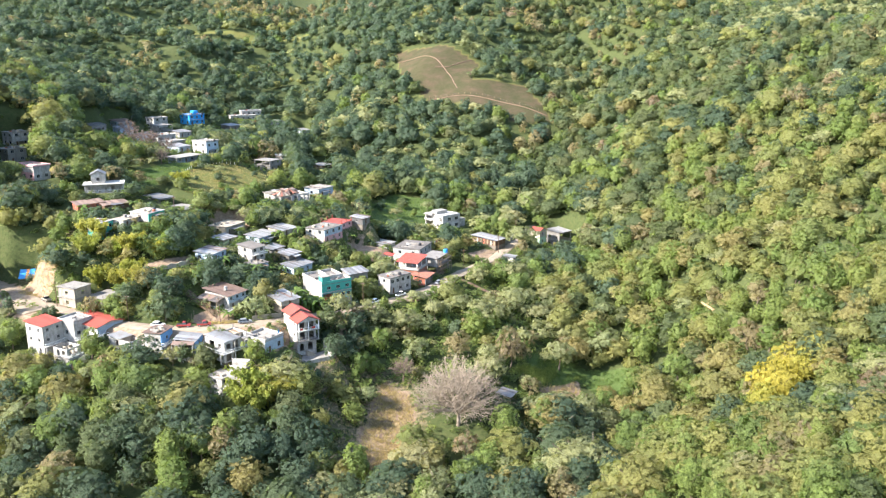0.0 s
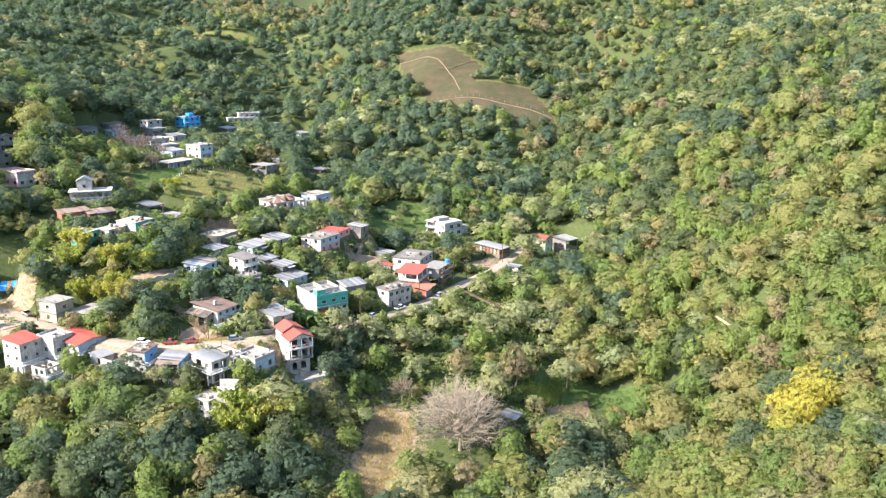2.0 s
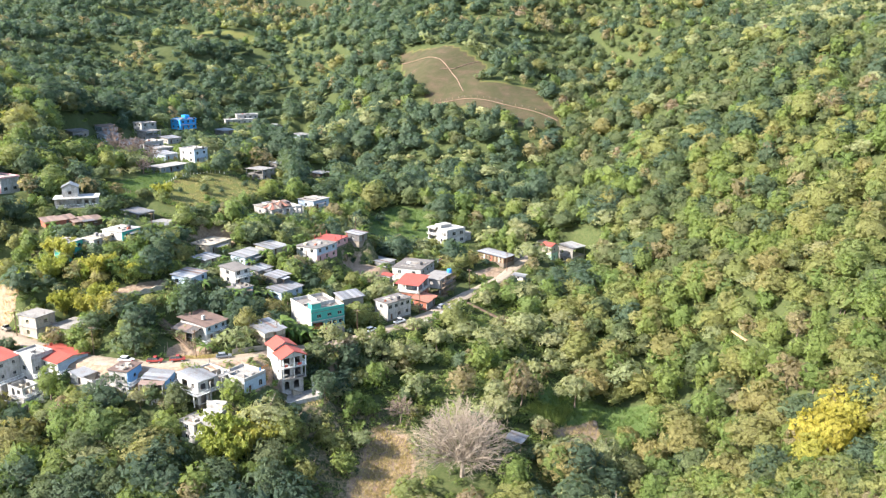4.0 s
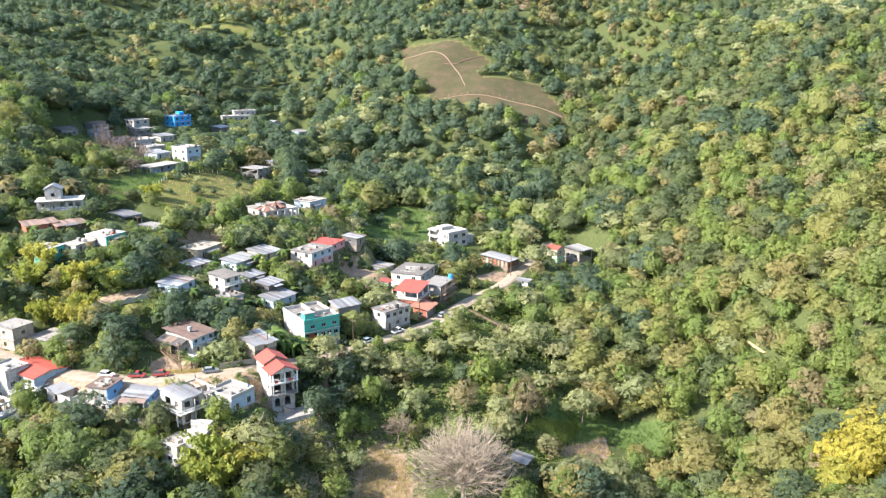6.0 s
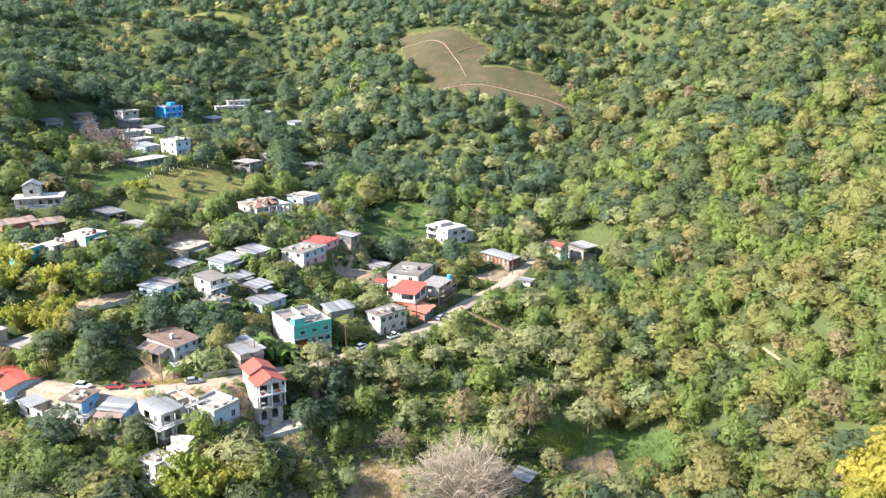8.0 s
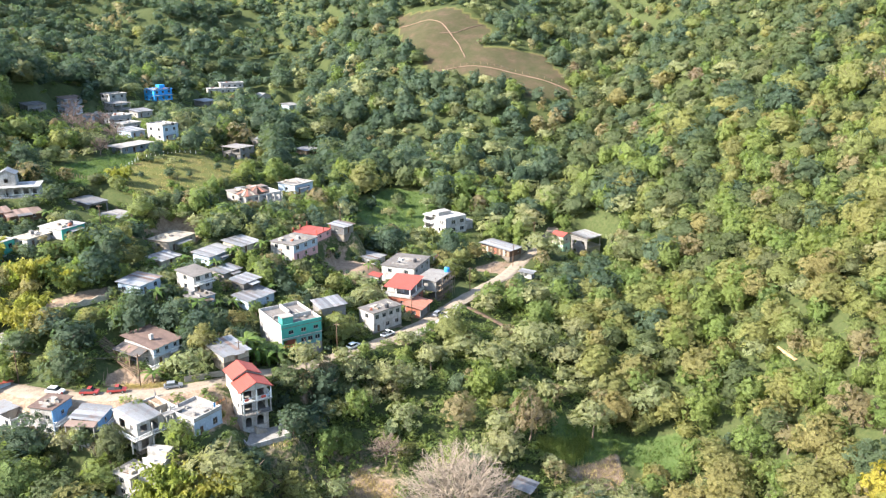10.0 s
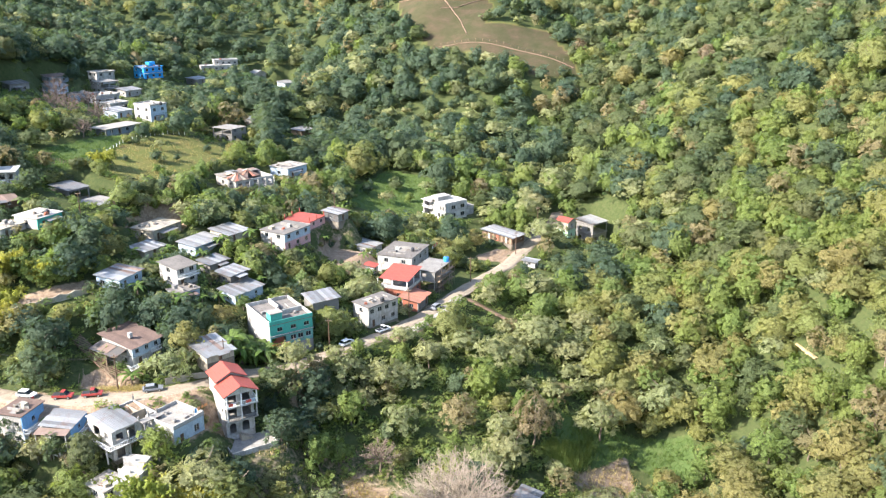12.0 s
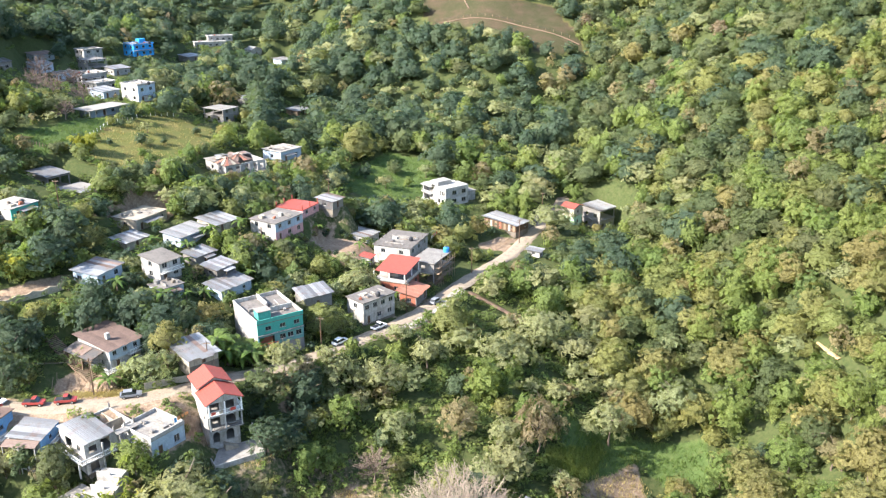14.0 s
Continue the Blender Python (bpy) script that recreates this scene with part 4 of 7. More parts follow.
def modern_house():
    """White cubes: deep loggias at one end, a stair block with slit windows, a lower wing."""
    b, a = 10.2, 13.4
    root = thing("house", site(0.0, 384.6, 13.2, 39, 15.4, a), "modern white two-storey house with stepped roofs and deep loggias", "house", "village houses")
    foundation(root, b, a, 4, WHITE)
    left = [(7.6, 0.5, 5.2, 2.0), (0.9, 0.1, 1.5, 2.3), (3.2, 0.9, 1.2, 1.4)]
    front = [(3.0, 0.9, 1.9, 1.5), (7.2, 0.9, 1.9, 1.5)]
    block(root, b, a, 0, 2.95, WHITE, {"left": left, "front": front}, glass=False)
    up = [(7.6, 3.5, 5.2, 2.0), (0.7, 3.7, 0.55, 1.7), (1.7, 3.7, 0.55, 1.7), (2.7, 3.7, 0.55, 1.7)]
    block(root, b, a, 3.0, 6.0, WHITE, {"left": up, "front": [(3.0, 3.9, 1.9, 1.5), (7.2, 3.9, 1.9, 1.5)]}, glass=False)
    for z in (0, 3.0):
        fit_openings(root, b, a, "front", [(3.0, z + 0.9, 1.9, 1.5), (7.2, z + 0.9, 1.9, 1.5)])
        bm = bmesh.new()
        box(bm, 2.2, 7.2, z + 0.1, 2.4, 13.1, z + 2.85)
        part("loggia_wall", bm, WHITE, root)
        slab(root, -0.9, 7.3, -0.003, 13.2, z + 0.35, 0.2, WHITE, "balcony_slab")
        railing(root, [(-0.8, 7.4), (-0.8, 13.1)], z + 0.35, RAILWHITE, 0.8, 0.5)
    slab(root, -1.1, 7.1, -0.003, 13.5, 6.1, 0.22, WHITE, "loggia_roof")
    for q in ((0.0, 0.0, b, 6.2, 6.004, 6.75), (0.0, 4.4, 6.0, 8.6, 6.76, 8.2), (0.2, 8.7, b - 0.2, a, 6.004, 6.35), (6.1, 6.3, b, 8.6, 6.004, 6.5)):
        bm = bmesh.new()
        box(bm, q[0], q[1], q[4], q[2], q[3], q[5])
        bmesh.ops.bevel(bm, geom=bm.edges[:], offset=0.04, segments=1, affect="EDGES")
        part("roof_block", bm, WHITE, root)
    bm = bmesh.new()
    panel(bm, "front", 5.0, 6.0, 5.0, -2.0, 3.2, [(1.4, 0.5, 1.6, 1.5)], 0, 0.22)
    wing = part("side_wing", bm, WHITE, root)
    wing.location = (b + 0.003, 2.0, 0)
    bm = bmesh.new()
    box(bm, b + 0.003, 2.222, -2.0, b + 5.0, 8.0, 3.2)
    part("wing_wall", bm, WHITE, root)
    slab(root, b + 0.006, 1.8, b + 5.2, 8.2, 3.42, 0.2, SLAB, "wing_roof")


modern_house()
s_ = cabin("long low shack with pale tin roof and weathered boards", 23.6, 367.5, 9.7, 50, 7.0, 13.5, 2.4, DARKWOOD, WHITETIN, 0.8, 2, 3)
for i in range(7):
    bm = bmesh.new()
    box(bm, -0.03, 0.4 + 1.9 * i, 0.02, -0.004, 1.3 + 1.9 * i, 2.35)
    part("wall_board", bm, (WOOD, CREAM, WOOD, BRICK)[i % 4], s_)
house("small pale green house with red gabled roof at the road's end", 45.4, 387, 5.6, 50, 5.2, 5.0, [3.4, 3.2], GREENWALL, ("gable", REDTILE, 1.0, 0.5, "y"), [1, 1], [1, 1], [{"all": GREENWALL}, {"all": CREAM}])
frame_house("grey two-storey frame house with white tin roof", 55.3, 391, 2.8, 40, 8.0, 8.2, [3.6, 3.6], (("left", "front"), ("left",)), WHITETIN, False)
cabin("little white hut beside the road", 30.2, 351.5, 6.6, 65, 3.0, 4.2, 2.1, WHITE, WHITETIN, 0.3, 1, 1)

# houses up the slope
cabin("small low house with pale patched roof among trees", -81.5, 305.0, 25.0, 60, 7.0, 6.0, 2.4, CREAM, (WHITETIN, GREYTIN), 0.5, 1, 1, "tin-roofed houses")
cabin("grey shed with old tin roof among trees", -63.5, 304.3, 21.3, 58, 6.5, 5.0, 2.5, CONCRETE, (GREYTIN, TIN), 0.6, 1, 1, "tin-roofed houses")
def ruined_bungalow():
    b, a, e = 14.6, 14.0, 3.4
    root = thing("house", site(-71.3, 366.4, 29.0, 43, b, a), "white bungalow under a broken brown hipped roof", "house", "village houses")
    foundation(root, b, a)
    block(root, b, a, 0, e, WHITE, {"front": [(0.8, 0.9, 1.6, 1.5), (3.6, 0.2, 1.8, 2.4), (6.8, 0.2, 2.0, 2.6), (10.2, 0.2, 1.6, 2.6), (12.6, 0.7, 1.2, 1.6)], "left": [(3.2, 0.9, 1.5, 1.3), (8.6, 0.9, 1.4, 1.3)]}, glass=False)
    slab(root, -0.3, -1.6, b + 0.3, -0.003, 0.0, 0.4, CONCRETE, "porch_floor")
    columns(root, [(4.5 + 3.2 * i, -1.4) for i in range(4)], 0.002, e - 0.1, 0.13, WHITE)
    rs = random.Random(5)

    def hip(x0, x1, y0, y1, rise, mats, skip):
        """A hipped roof of separate tapering sheets that sag, with some of them gone."""
        cx, cy = 0.5 * (x0 + x1), 0.5 * (y0 + y1)
        rim = [(x0, y0), (x1, y0), (x1, y1), (x0, y1)]
        k = 0
        for i in range(4):
            p, q = rim[i], rim[(i + 1) % 4]
            for j in range(4):
                k += 1
                if k in skip:
                    continue
                u0, u1 = j / 4 + 0.01, (j + 1) / 4 - 0.01
                lo = [(p[0] + (q[0] - p[0]) * u, p[1] + (q[1] - p[1]) * u, e + 0.02 + rs.uniform(-0.05, 0.12)) for u in (u0, u1)]
                top = [(cx + (o[0] - cx) * 0.06, cy + (o[1] - cy) * 0.06, e + rise + rs.uniform(-0.3, 0.1)) for o in lo]
                bm = bmesh.new()
                v = [bm.verts.new((*o[:2], o[2] + d)) for d in (0.0, 0.07) for o in (lo[0], lo[1], top[1], top[0])]
                for f in ((0, 3, 2, 1), (4, 5, 6, 7), (0, 1, 5, 4), (1, 2, 6, 5), (2, 3, 7, 6), (3, 0, 4, 7)):
                    bm.faces.new([v[m] for m in f])
                part("roof_sheet", bm, mats[k % len(mats)], root)
        for o in rim:
            bm = bmesh.new()
            tube(bm, (*o, e - 0.05), (cx, cy, e + rise - 0.15), 0.09, 0.07, 5)
            part("rafter", bm, DARKWOOD, root)
    hip(-0.6, 5.4, -0.6, 6.4, 2.2, (BROWNTILE, SALMON, RUSTTIN, CREAM), (12,))
    hip(4.6, 11.2, 2.6, 9.2, 2.0, (BROWNTILE, RUSTTIN, BROWNTILE, SALMON), (2, 7, 14))
    slab(root, -0.5, 7.2, 7.4, a + 0.4, e + 0.25, 0.2, SLAB, "roof_slab")
    slab(root, 7.6, 9.6, b + 0.4, a + 0.4, e + 0.3, 0.2, DARKSLAB, "roof_slab")
    for i in range(13):
        bm = bmesh.new()
        w, d, k = rs.uniform(1.2, 2.6), rs.uniform(1.6, 3.4), rs.uniform(-0.12, 0.2)
        corrugated(bm, 0, w, 0, d, lambda x, y: 0.05 * (i % 4) + k * y, 0.36)
        o = part("loose_sheet", bm, (RUSTTIN, TIN, BROWNTILE, CREAM)[i % 4], root)
        o.location, o.rotation_euler = (rs.uniform(0.5, 11.0), rs.uniform(5.5, 11.0), e + rs.uniform(0.4, 0.9)), (0, rs.uniform(-0.12, 0.12), rs.uniform(-0.6, 0.6))


ruined_bungalow()
house("grey-white outbuilding with flat tin roof beside the bungalow", -58.0, 389.5, 28.2, 56, 10.0, 9.0, [3.4], PALEBLUE, ("flat", SLAB, 0.4), [2], [1])
house("two-storey house with pink and blue front and grey flat roof", -46.3, 322, 22.0, 60, 11.6, 9.4, [2.6, 2.6], WHITE, ("flat", DARKSLAB, 0.35), [3, 3], [1, 2], [{"front": PINK, "all": WHITE}, {"front": PALEBLUE, "all": WHITE}])
t2_ = thing("terrace_house", site(-41.5, 337.5, 23.9, 66, 8.6, 9.6), "unfinished house with red-painted roof terrace and short columns", "house", "unfinished houses")
foundation(t2_, 8.6, 9.6)
block(t2_, 8.6, 9.6, 0, 2.4, PINK, {"front": spaced(2, 8.6, 0.9, 1.2, 1.1), "left": spaced(2, 9.6, 0.9, 1.2, 1.1)})
slab(t2_, -0.2, -0.2, 8.8, 9.8, 2.6, 0.2, REDTILE, "roof_terrace")
columns(t2_, [(0.2, 0.2), (4.2, 0.2), (8.4, 0.2), (0.2, 9.4), (4.2, 9.4), (8.4, 9.4)], 2.602, 4.0, 0.12, REDTILE)
cabin("grey tin shed on the slope", -33.5, 344, 24.6, 60, 5.2, 6.0, 2.6, GREYTIN, WHITETIN, 0.5)
cabin("low house with long white tin roof", -69.5, 311.5, 23.8, 62, 10.5, 6.6, 2.9, PALEBLUE, WHITETIN, 0.6, 3, 2, "tin-roofed houses")
cabin("low tin-roofed house among trees", -61.8, 319.5, 25.4, 56, 7.4, 8.4, 2.3, CREAM, TIN, 0.6, 2, 1, "tin-roofed houses")
house("low cream house with flat roof", -83.4, 318.0, 26.2, 66, 11.6, 8.6, [3.0], CREAM, ("flat", CREAM, 0.3), [3], [1])
# upper front is pale blue to paint its shade; the wall itself is white
h2_, t_ = house("white two-storey house with rusty brown roof above a steep bank", -68.4, 257.6, 15.4, 58, 7.8, 10.6, [2.4, 2.5], WHITE, ("shed", BROWNTILE, 1.1, 0.7), [2, 3], [2, 2], [{"all": WHITE}, {"front": PALEBLUE, "all": WHITE}], win=(1.0, 1.0))
slab(h2_, -1.5, -1.0, 7.8, -0.003, 0.1, 0.3, CREAM, "porch_floor")
railing(h2_, [(-1.4, -0.95), (7.7, -0.95)], 0.1, RAILWHITE)
railing(h2_, [(-1.4, -0.95), (-1.4, 9.0)], 0.1, RAILWHITE)
slab(h2_, -1.5, -0.003, -0.003, 10.6, 0.1, 0.3, CREAM, "porch_floor")
bm = bmesh.new()
corrugated(bm, -3.6, -0.05, 1.6, 10.9, lambda x, y: 4.3 + 0.22 * x, 0.45)
part("lean_to_roof", bm, DARKTIN, h2_)
bm = bmesh.new()
corrugated(bm, -3.1, -0.4, 4.8, 8.4, lambda x, y: 4.42 + 0.22 * x, 0.45)
part("loose_sheet", bm, RUSTTIN, h2_)
columns(h2_, [(-3.4, 1.8), (-3.4, 4.8), (-3.4, 7.8), (-3.4, 10.6)], -2.5, 3.5, 0.07, WOOD)
bm = bmesh.new()
box(bm, -3.3, 4.9, 0.12, -3.15, 10.5, 2.6)
part("board_wall", bm, DARKWOOD, h2_)
bm = bmesh.new()
box(bm, 2.2, 3.4, 5.6, 3.1, 4.2, 6.9)
bmesh.ops.bevel(bm, geom=bm.edges[:], offset=0.05, segments=1, affect="EDGES")
part("chimney", bm, WHITE, h2_)
slab(h2_, 4.2, -1.2, 8.2, -0.003, 2.55, 0.16, WHITE, "balcony_slab")
railing(h2_, [(4.3, -1.1), (8.1, -1.1)], 2.55, RAILWHITE)
cabin("tin-roofed workshop above the road", -51.2, 255.8, 17.4, 42, 6.6, 9.6, 1.7, CREAM, WHITETIN, 0.5, 1, 1, "tin-roofed houses")
cabin("house with striped grey tin roof", -52.6, 287.5, 18.8, 56, 9.5, 6.0, 2.6, PALEBLUE, (TIN, GREYTIN), 0.7, 2, 1, "tin-roofed houses")
cabin("upper shed with pale tin roof", -55.4, 294.5, 21.6, 60, 6.5, 5.0, 2.5, DARKSLAB, (WHITETIN, GREYTIN), 0.6, 1, 1, "tin-roofed houses")
ba_, t_ = house("grey house with a white balcony among trees", -67.0, 287.5, 23.6, 54, 6.0, 7.4, [2.4, 2.4], WHITE, ("shed", DARKSLAB, 0.6, 0.5), [2, 2], [1, 1])
slab(ba_, -0.2, -1.3, 6.2, -0.003, 2.4, 0.16, WHITE, "balcony_slab")
railing(ba_, [(-0.1, -1.2), (6.1, -1.2)], 2.4)
house("small grey concrete house below the balcony house", -65.3, 281.5, 21.2, 48, 6.2, 5.0, [2.8], PALEBLUE, ("flat", DARKSLAB, 0.3), [2], [1])
house("pale blue house with grey tin roof", -78.6, 279.5, 25.6, 72, 8.4, 7.0, [2.9], PALEBLUE, ("shed", TIN, 0.6, 0.6), [2], [2])
house("teal and white two-storey house on the slope", -118.4, 286, 31.8, 70, 6.0, 6.2, [3.0, 3.0], WHITE, ("flat", WHITE, 0.25), [2, 2], [1, 1], [{"front": TEAL, "left": TEAL, "all": WHITE}, {"front": TEAL, "all": WHITE}])
house("long low white house between the teal houses", -112.3, 290.5, 35.2, 66, 7.6, 5.2, [2.6], WHITE, ("flat", CREAM, 0.3), [2], [1])
house("low house with teal front and white roof", -105.2, 296, 36.2, 66, 8.0, 8.6, [2.9], WHITE, ("flat", WHITE, 0.3), [2], [1], {"front": TEAL, "all": WHITE})
cabin("brown plank-roofed shed in a row on the hillside", -133.5, 303.5, 38.6, 40, 9.5, 6.0, 2.2, BRICK, RUSTTIN, 0.5, 2, 1)
cabin("brown shed with stacked timber roof", -124.5, 305.5, 38.4, 40, 9.0, 6.4, 1.9, DARKWOOD, RUSTTIN, 0.4, 2, 1)
chapel_house()
house("pink and white two-storey house on the hillside", -159.5, 327.0, 43.0, 58, 7.0, 13.0, [3.0, 3.0, 2.2], PINK, ("flat", SLAB, 0.3, 0.5, PINK), [2, 2], [2, 3], [{"front": WHITE, "all": PINK}, {"front": WHITE, "all": PINK}, {"all": WHITE}])
frame_house("concrete house with open columned terrace", -112.6, 331, 34.4, 58, 7.0, 9.5, [3.2], (("left",),), GREYTIN, False)
frame_house("walled concrete terrace with balustrade", -103.5, 326, 32.6, 58, 8.0, 8.0, [2.4], (("front", "left"),), None, True)

# row along the lower side of the road
house("white three-storey house with red roof over the valley", -119.9, 239.6, 7.2, 62, 7.0, 7.6, [3.1, 3.1, 2.8], WHITE, ("shed", REDTILE, 0.8, 0.4), [1, 2, 2], [2, 2, 2], win=(0.9, 1.0))
house("white flat-roofed house squeezed between red-roofed houses", -112.0, 243.2, 8.0, 60, 6.4, 7.4, [3.2, 3.2, 1.6], WHITE, ("flat", WHITE, 0.1, 0.6), [2, 2], [1, 1])
# the end wall's bluish shade is painted on with the pale blue
house("long white house with red roof, end wall tinted pale blue as shade", -104.6, 242.4, 9.2, 57, 9.2, 13.0, [2.9, 2.9], WHITE, ("gable", REDTILE, 1.0, 0.5, "y"), [0, 0], [3, 3], {"front": PALEBLUE, "all": WHITE})
roofless_house("white house of open balconies below the red roofs", -111.5, 235.8, 4.6, 62, 5.0, 6.0, 3.0, 2.6)
frame_house("grey unfinished block house beside the road", -119.2, 261.9, 14.8, 64, 6.6, 7.6, [3.2, 3.4], (("left", "front"), ("left", "front")), infill=CREAM)
frame_house("low grey unfinished block walls", -110.4, 262.6, 14.9, 62, 8.6, 7.4, [2.9], (("left", "front"),))
roofless_house("low white house of open rooms with some roof sheets", -92.4, 235.2, 7.6, 57, 8.6, 9.8, 2.8, 2.4, WHITETIN)
house("house with brown flat roof and bright blue end wall", -83.0, 235.2, 9.0, 77, 6.4, 5.6, [3.2, 3.4], WHITE, ("flat", BROWNTILE, 0.35), [2, 1], [2, 2], [{"front": PALEBLUE, "all": WHITE}, {"front": SKYBLUE, "all": WHITE}], win=(1.0, 1.0))
dw_, t_ = house("small blue and white house with white tin roof", -72.6, 233.6, 8.8, 86, 6.6, 6.4, [2.5, 2.6], WHITE, ("shed", WHITETIN, 0.5, 0.3), [1, 1], [1, 2], [{"front": PALEBLUE, "all": WHITE}, {"front": SKYBLUE, "all": WHITE}], win=(1.0, 0.9))
bm = bmesh.new()
corrugated(bm, -2.2, -0.05, -0.1, 6.6, lambda x, y: t_ - 0.05 + 0.16 * x, 0.4)
part("lower_roof", bm, RUSTTIN, dw_)
columns(dw_, [(-2.0, 0.1), (-2.0, 3.2), (-2.0, 6.3)], -2.0, t_ - 0.42, 0.08, WHITE)
b_, a_ = 10.4, 9.0
wr_ = thing("house", site(-63.6, 231.6, 11.2, 52, b_, a_), "white house, half roofed in pale tin, half open rooms", "house", "village houses")
bm = bmesh.new()
box(bm, 0.8, 0.8, -5.0, b_ - 0.8, a_ - 0.8, -0.12)
part("foundation", bm, STONE, wr_)
block(wr_, b_, a_, -3.4, -0.11, WHITE, {"front": [(0.7, -3.2, 1.8, 2.2), (3.3, -2.6, 1.4, 1.3), (7.2, -3.2, 2.2, 2.4)], "left": [(1.2, -2.6, 1.5, 1.4), (5.4, -3.2, 1.8, 2.3)]}, glass=False)
block(wr_, b_, a_, 0, 3.0, WHITE, {"front": [(0.8, 0.6, 1.6, 1.6), (3.2, 0.15, 1.9, 2.4), (6.5, 0.15, 1.7, 2.6), (8.5, 0.6, 1.4, 1.9)], "left": [(1.5, 0.9, 1.3, 1.2), (4.6, 0.3, 2.2, 2.1)]}, glass=False)
for q in ((6.0, 0.23, 6.2, a_ - 0.23), (6.203, 4.2, b_ - 0.23, 4.4), (8.4, 4.403, 8.6, a_ - 0.23)):
    bm = bmesh.new()
    box(bm, q[0], q[1], 0.102, q[2], q[3], 2.7)
    part("room_wall", bm, CREAM, wr_)
roof_shed(wr_, 5.8, a_, 3.05, WHITETIN, 0.5, 0.3)
columns(wr_, [(6.1, 0.1), (b_ - 0.1, 0.1), (b_ - 0.1, a_ - 0.1), (8.3, 0.1)], 3.0, 3.9, 0.14, CONCRETE)
rods(wr_, [(6.1, 0.1), (b_ - 0.1, 0.1), (b_ - 0.1, a_ - 0.1), (8.3, 0.1)], 3.85, 0.6)
slab(wr_, -1.6, -0.3, -0.003, a_, -0.12, 0.18, CONCRETE, "gallery_slab")
slab(wr_, -1.4, -1.5, b_ + 0.2, -0.003, -0.12, 0.18, CONCRETE, "gallery_slab")
railing(wr_, [(-1.5, a_ - 0.1), (-1.5, -1.4), (b_ + 0.1, -1.4)], -0.12, RAILWHITE, 0.95, 0.35)
columns(wr_, [(-1.45, 0.0), (-1.45, 4.4), (-1.45, a_ - 0.2), (2.8, -1.35), (6.4, -1.35), (b_, -1.35)], -3.4, -0.32, 0.13, WHITE)
columns(wr_, [(2.8, -1.35), (6.4, -1.35), (b_, -1.35)], -0.118, 2.75, 0.12, WHITE)
slab(wr_, 6.0, -1.5, b_ + 0.2, -0.003, 2.95, 0.18, CONCRETE, "gallery_roof")
for u_, v_, w_, d_, h_ in ((6.6, 1.0, 1.2, 0.8, 0.9), (8.9, 1.4, 0.8, 1.2, 0.7), (6.9, 6.4, 1.0, 1.5, 1.1), (9.2, 6.0, 0.9, 0.9, 0.8)):
    bm = bmesh.new()
    box(bm, u_, v_, 0.102, u_ + w_, v_ + d_, 0.1 + h_)
    bmesh.ops.bevel(bm, geom=bm.edges[:], offset=0.05, segments=1, affect="EDGES")
    part("stacked_blocks", bm, CONCRETE, wr_)
te_ = thing("stair_terrace", pose(-61.6, 224.8, 0, 0, 0, -6), "stained white walled terraces stepping down the bank", "terrace", "village houses")
for i, (y0, top) in enumerate(((0.0, 6.9), (2.4, 8.1), (4.8, 9.3))):
    bm = bmesh.new()
    box(bm, 0, y0, -1.0, 4.8, y0 + 2.397, top)
    part("platform", bm, WHITE, te_)
    bm = bmesh.new()
    box(bm, 0.0, y0 + 0.003, top + 0.002, 2.6, y0 + 0.18, top + 0.8)
    part("parapet", bm, WHITE, te_)
    for k in range(5):
        bm = bmesh.new()
        box(bm, 3.2, y0 - 1.2 + 0.24 * k, top - 1.15, 4.5, y0 - 0.96 + 0.24 * k - 0.003, top - 0.98 + 0.24 * k)
        part("step", bm, CREAM, te_)
# pale blue front stands in for shade on a white wall
ro_, t_ = house("white one-storey house with dark doorways and a parapet", -52.2, 234.2, 9.9, 57, 7.6, 8.4, [3.4], WHITE, ("flat", SLAB, 0.1, 0.7), [2], [1], {"front": PALEBLUE, "all": WHITE}, win=(1.3, 1.6), sill=0.6)
lo_, t_ = house("small white house with balconies down the bank", -62.6, 223.0, 1.2, 60, 5.4, 5.4, [2.6, 2.6], WHITE, ("flat", SLAB, 0.3), [1, 2], [1, 1])
slab(lo_, -0.3, -1.3, 5.6, -0.003, 2.6, 0.16, WHITE, "balcony_slab")
railing(lo_, [(-0.2, -1.2), (5.5, -1.2)], 2.6)

# the upper hamlet
bl_, t_ = house("bright blue two-storey house with white roof slab among dark trees", -153.5, 516, 49.0, 50, 10.5, 10.0, [3.0, 2.6], BLUE, ("flat", WHITE, 0.3, 0.3, BLUE), [3, 3], [2, 2])
bm = bmesh.new()
box(bm, 5.6, 4.0, t_ + 0.182, 8.8, 7.4, t_ + 2.2)
part("stair_hut", bm, BLUE, bl_)
slab(bl_, -1.4, -1.3, 10.9, -0.31, 3.0, 0.18, WHITE, "balcony_slab")
house("long white house with terrace on the far slope", -150.0, 602, 43.5, 25, 18.0, 7.0, [3.2], WHITE, ("flat", WHITE, 0.4), [5], [1])
house("white upper house with dark windows on the far slope", -144.0, 610, 46.2, 25, 14.0, 7.0, [3.0], WHITE, ("flat", WHITE, 0.4, 0.4), [4], [1])
cabin("grey tin roof half hidden by trees", -137.0, 548, 42.5, 60, 9.0, 8.0, 2.6, CONCRETE, TIN, 0.7)
house("small white gabled house in the woods", -121.5, 620, 37.0, 50, 8.0, 6.5, [3.4], WHITE, ("gable", WHITETIN, 1.6, 0.4, "y"), [1], [1])
cabin("small grey house in the woods", -101.5, 610, 32.6, 55, 8.5, 7.0, 3.0, PALEBLUE, TIN, 0.8)
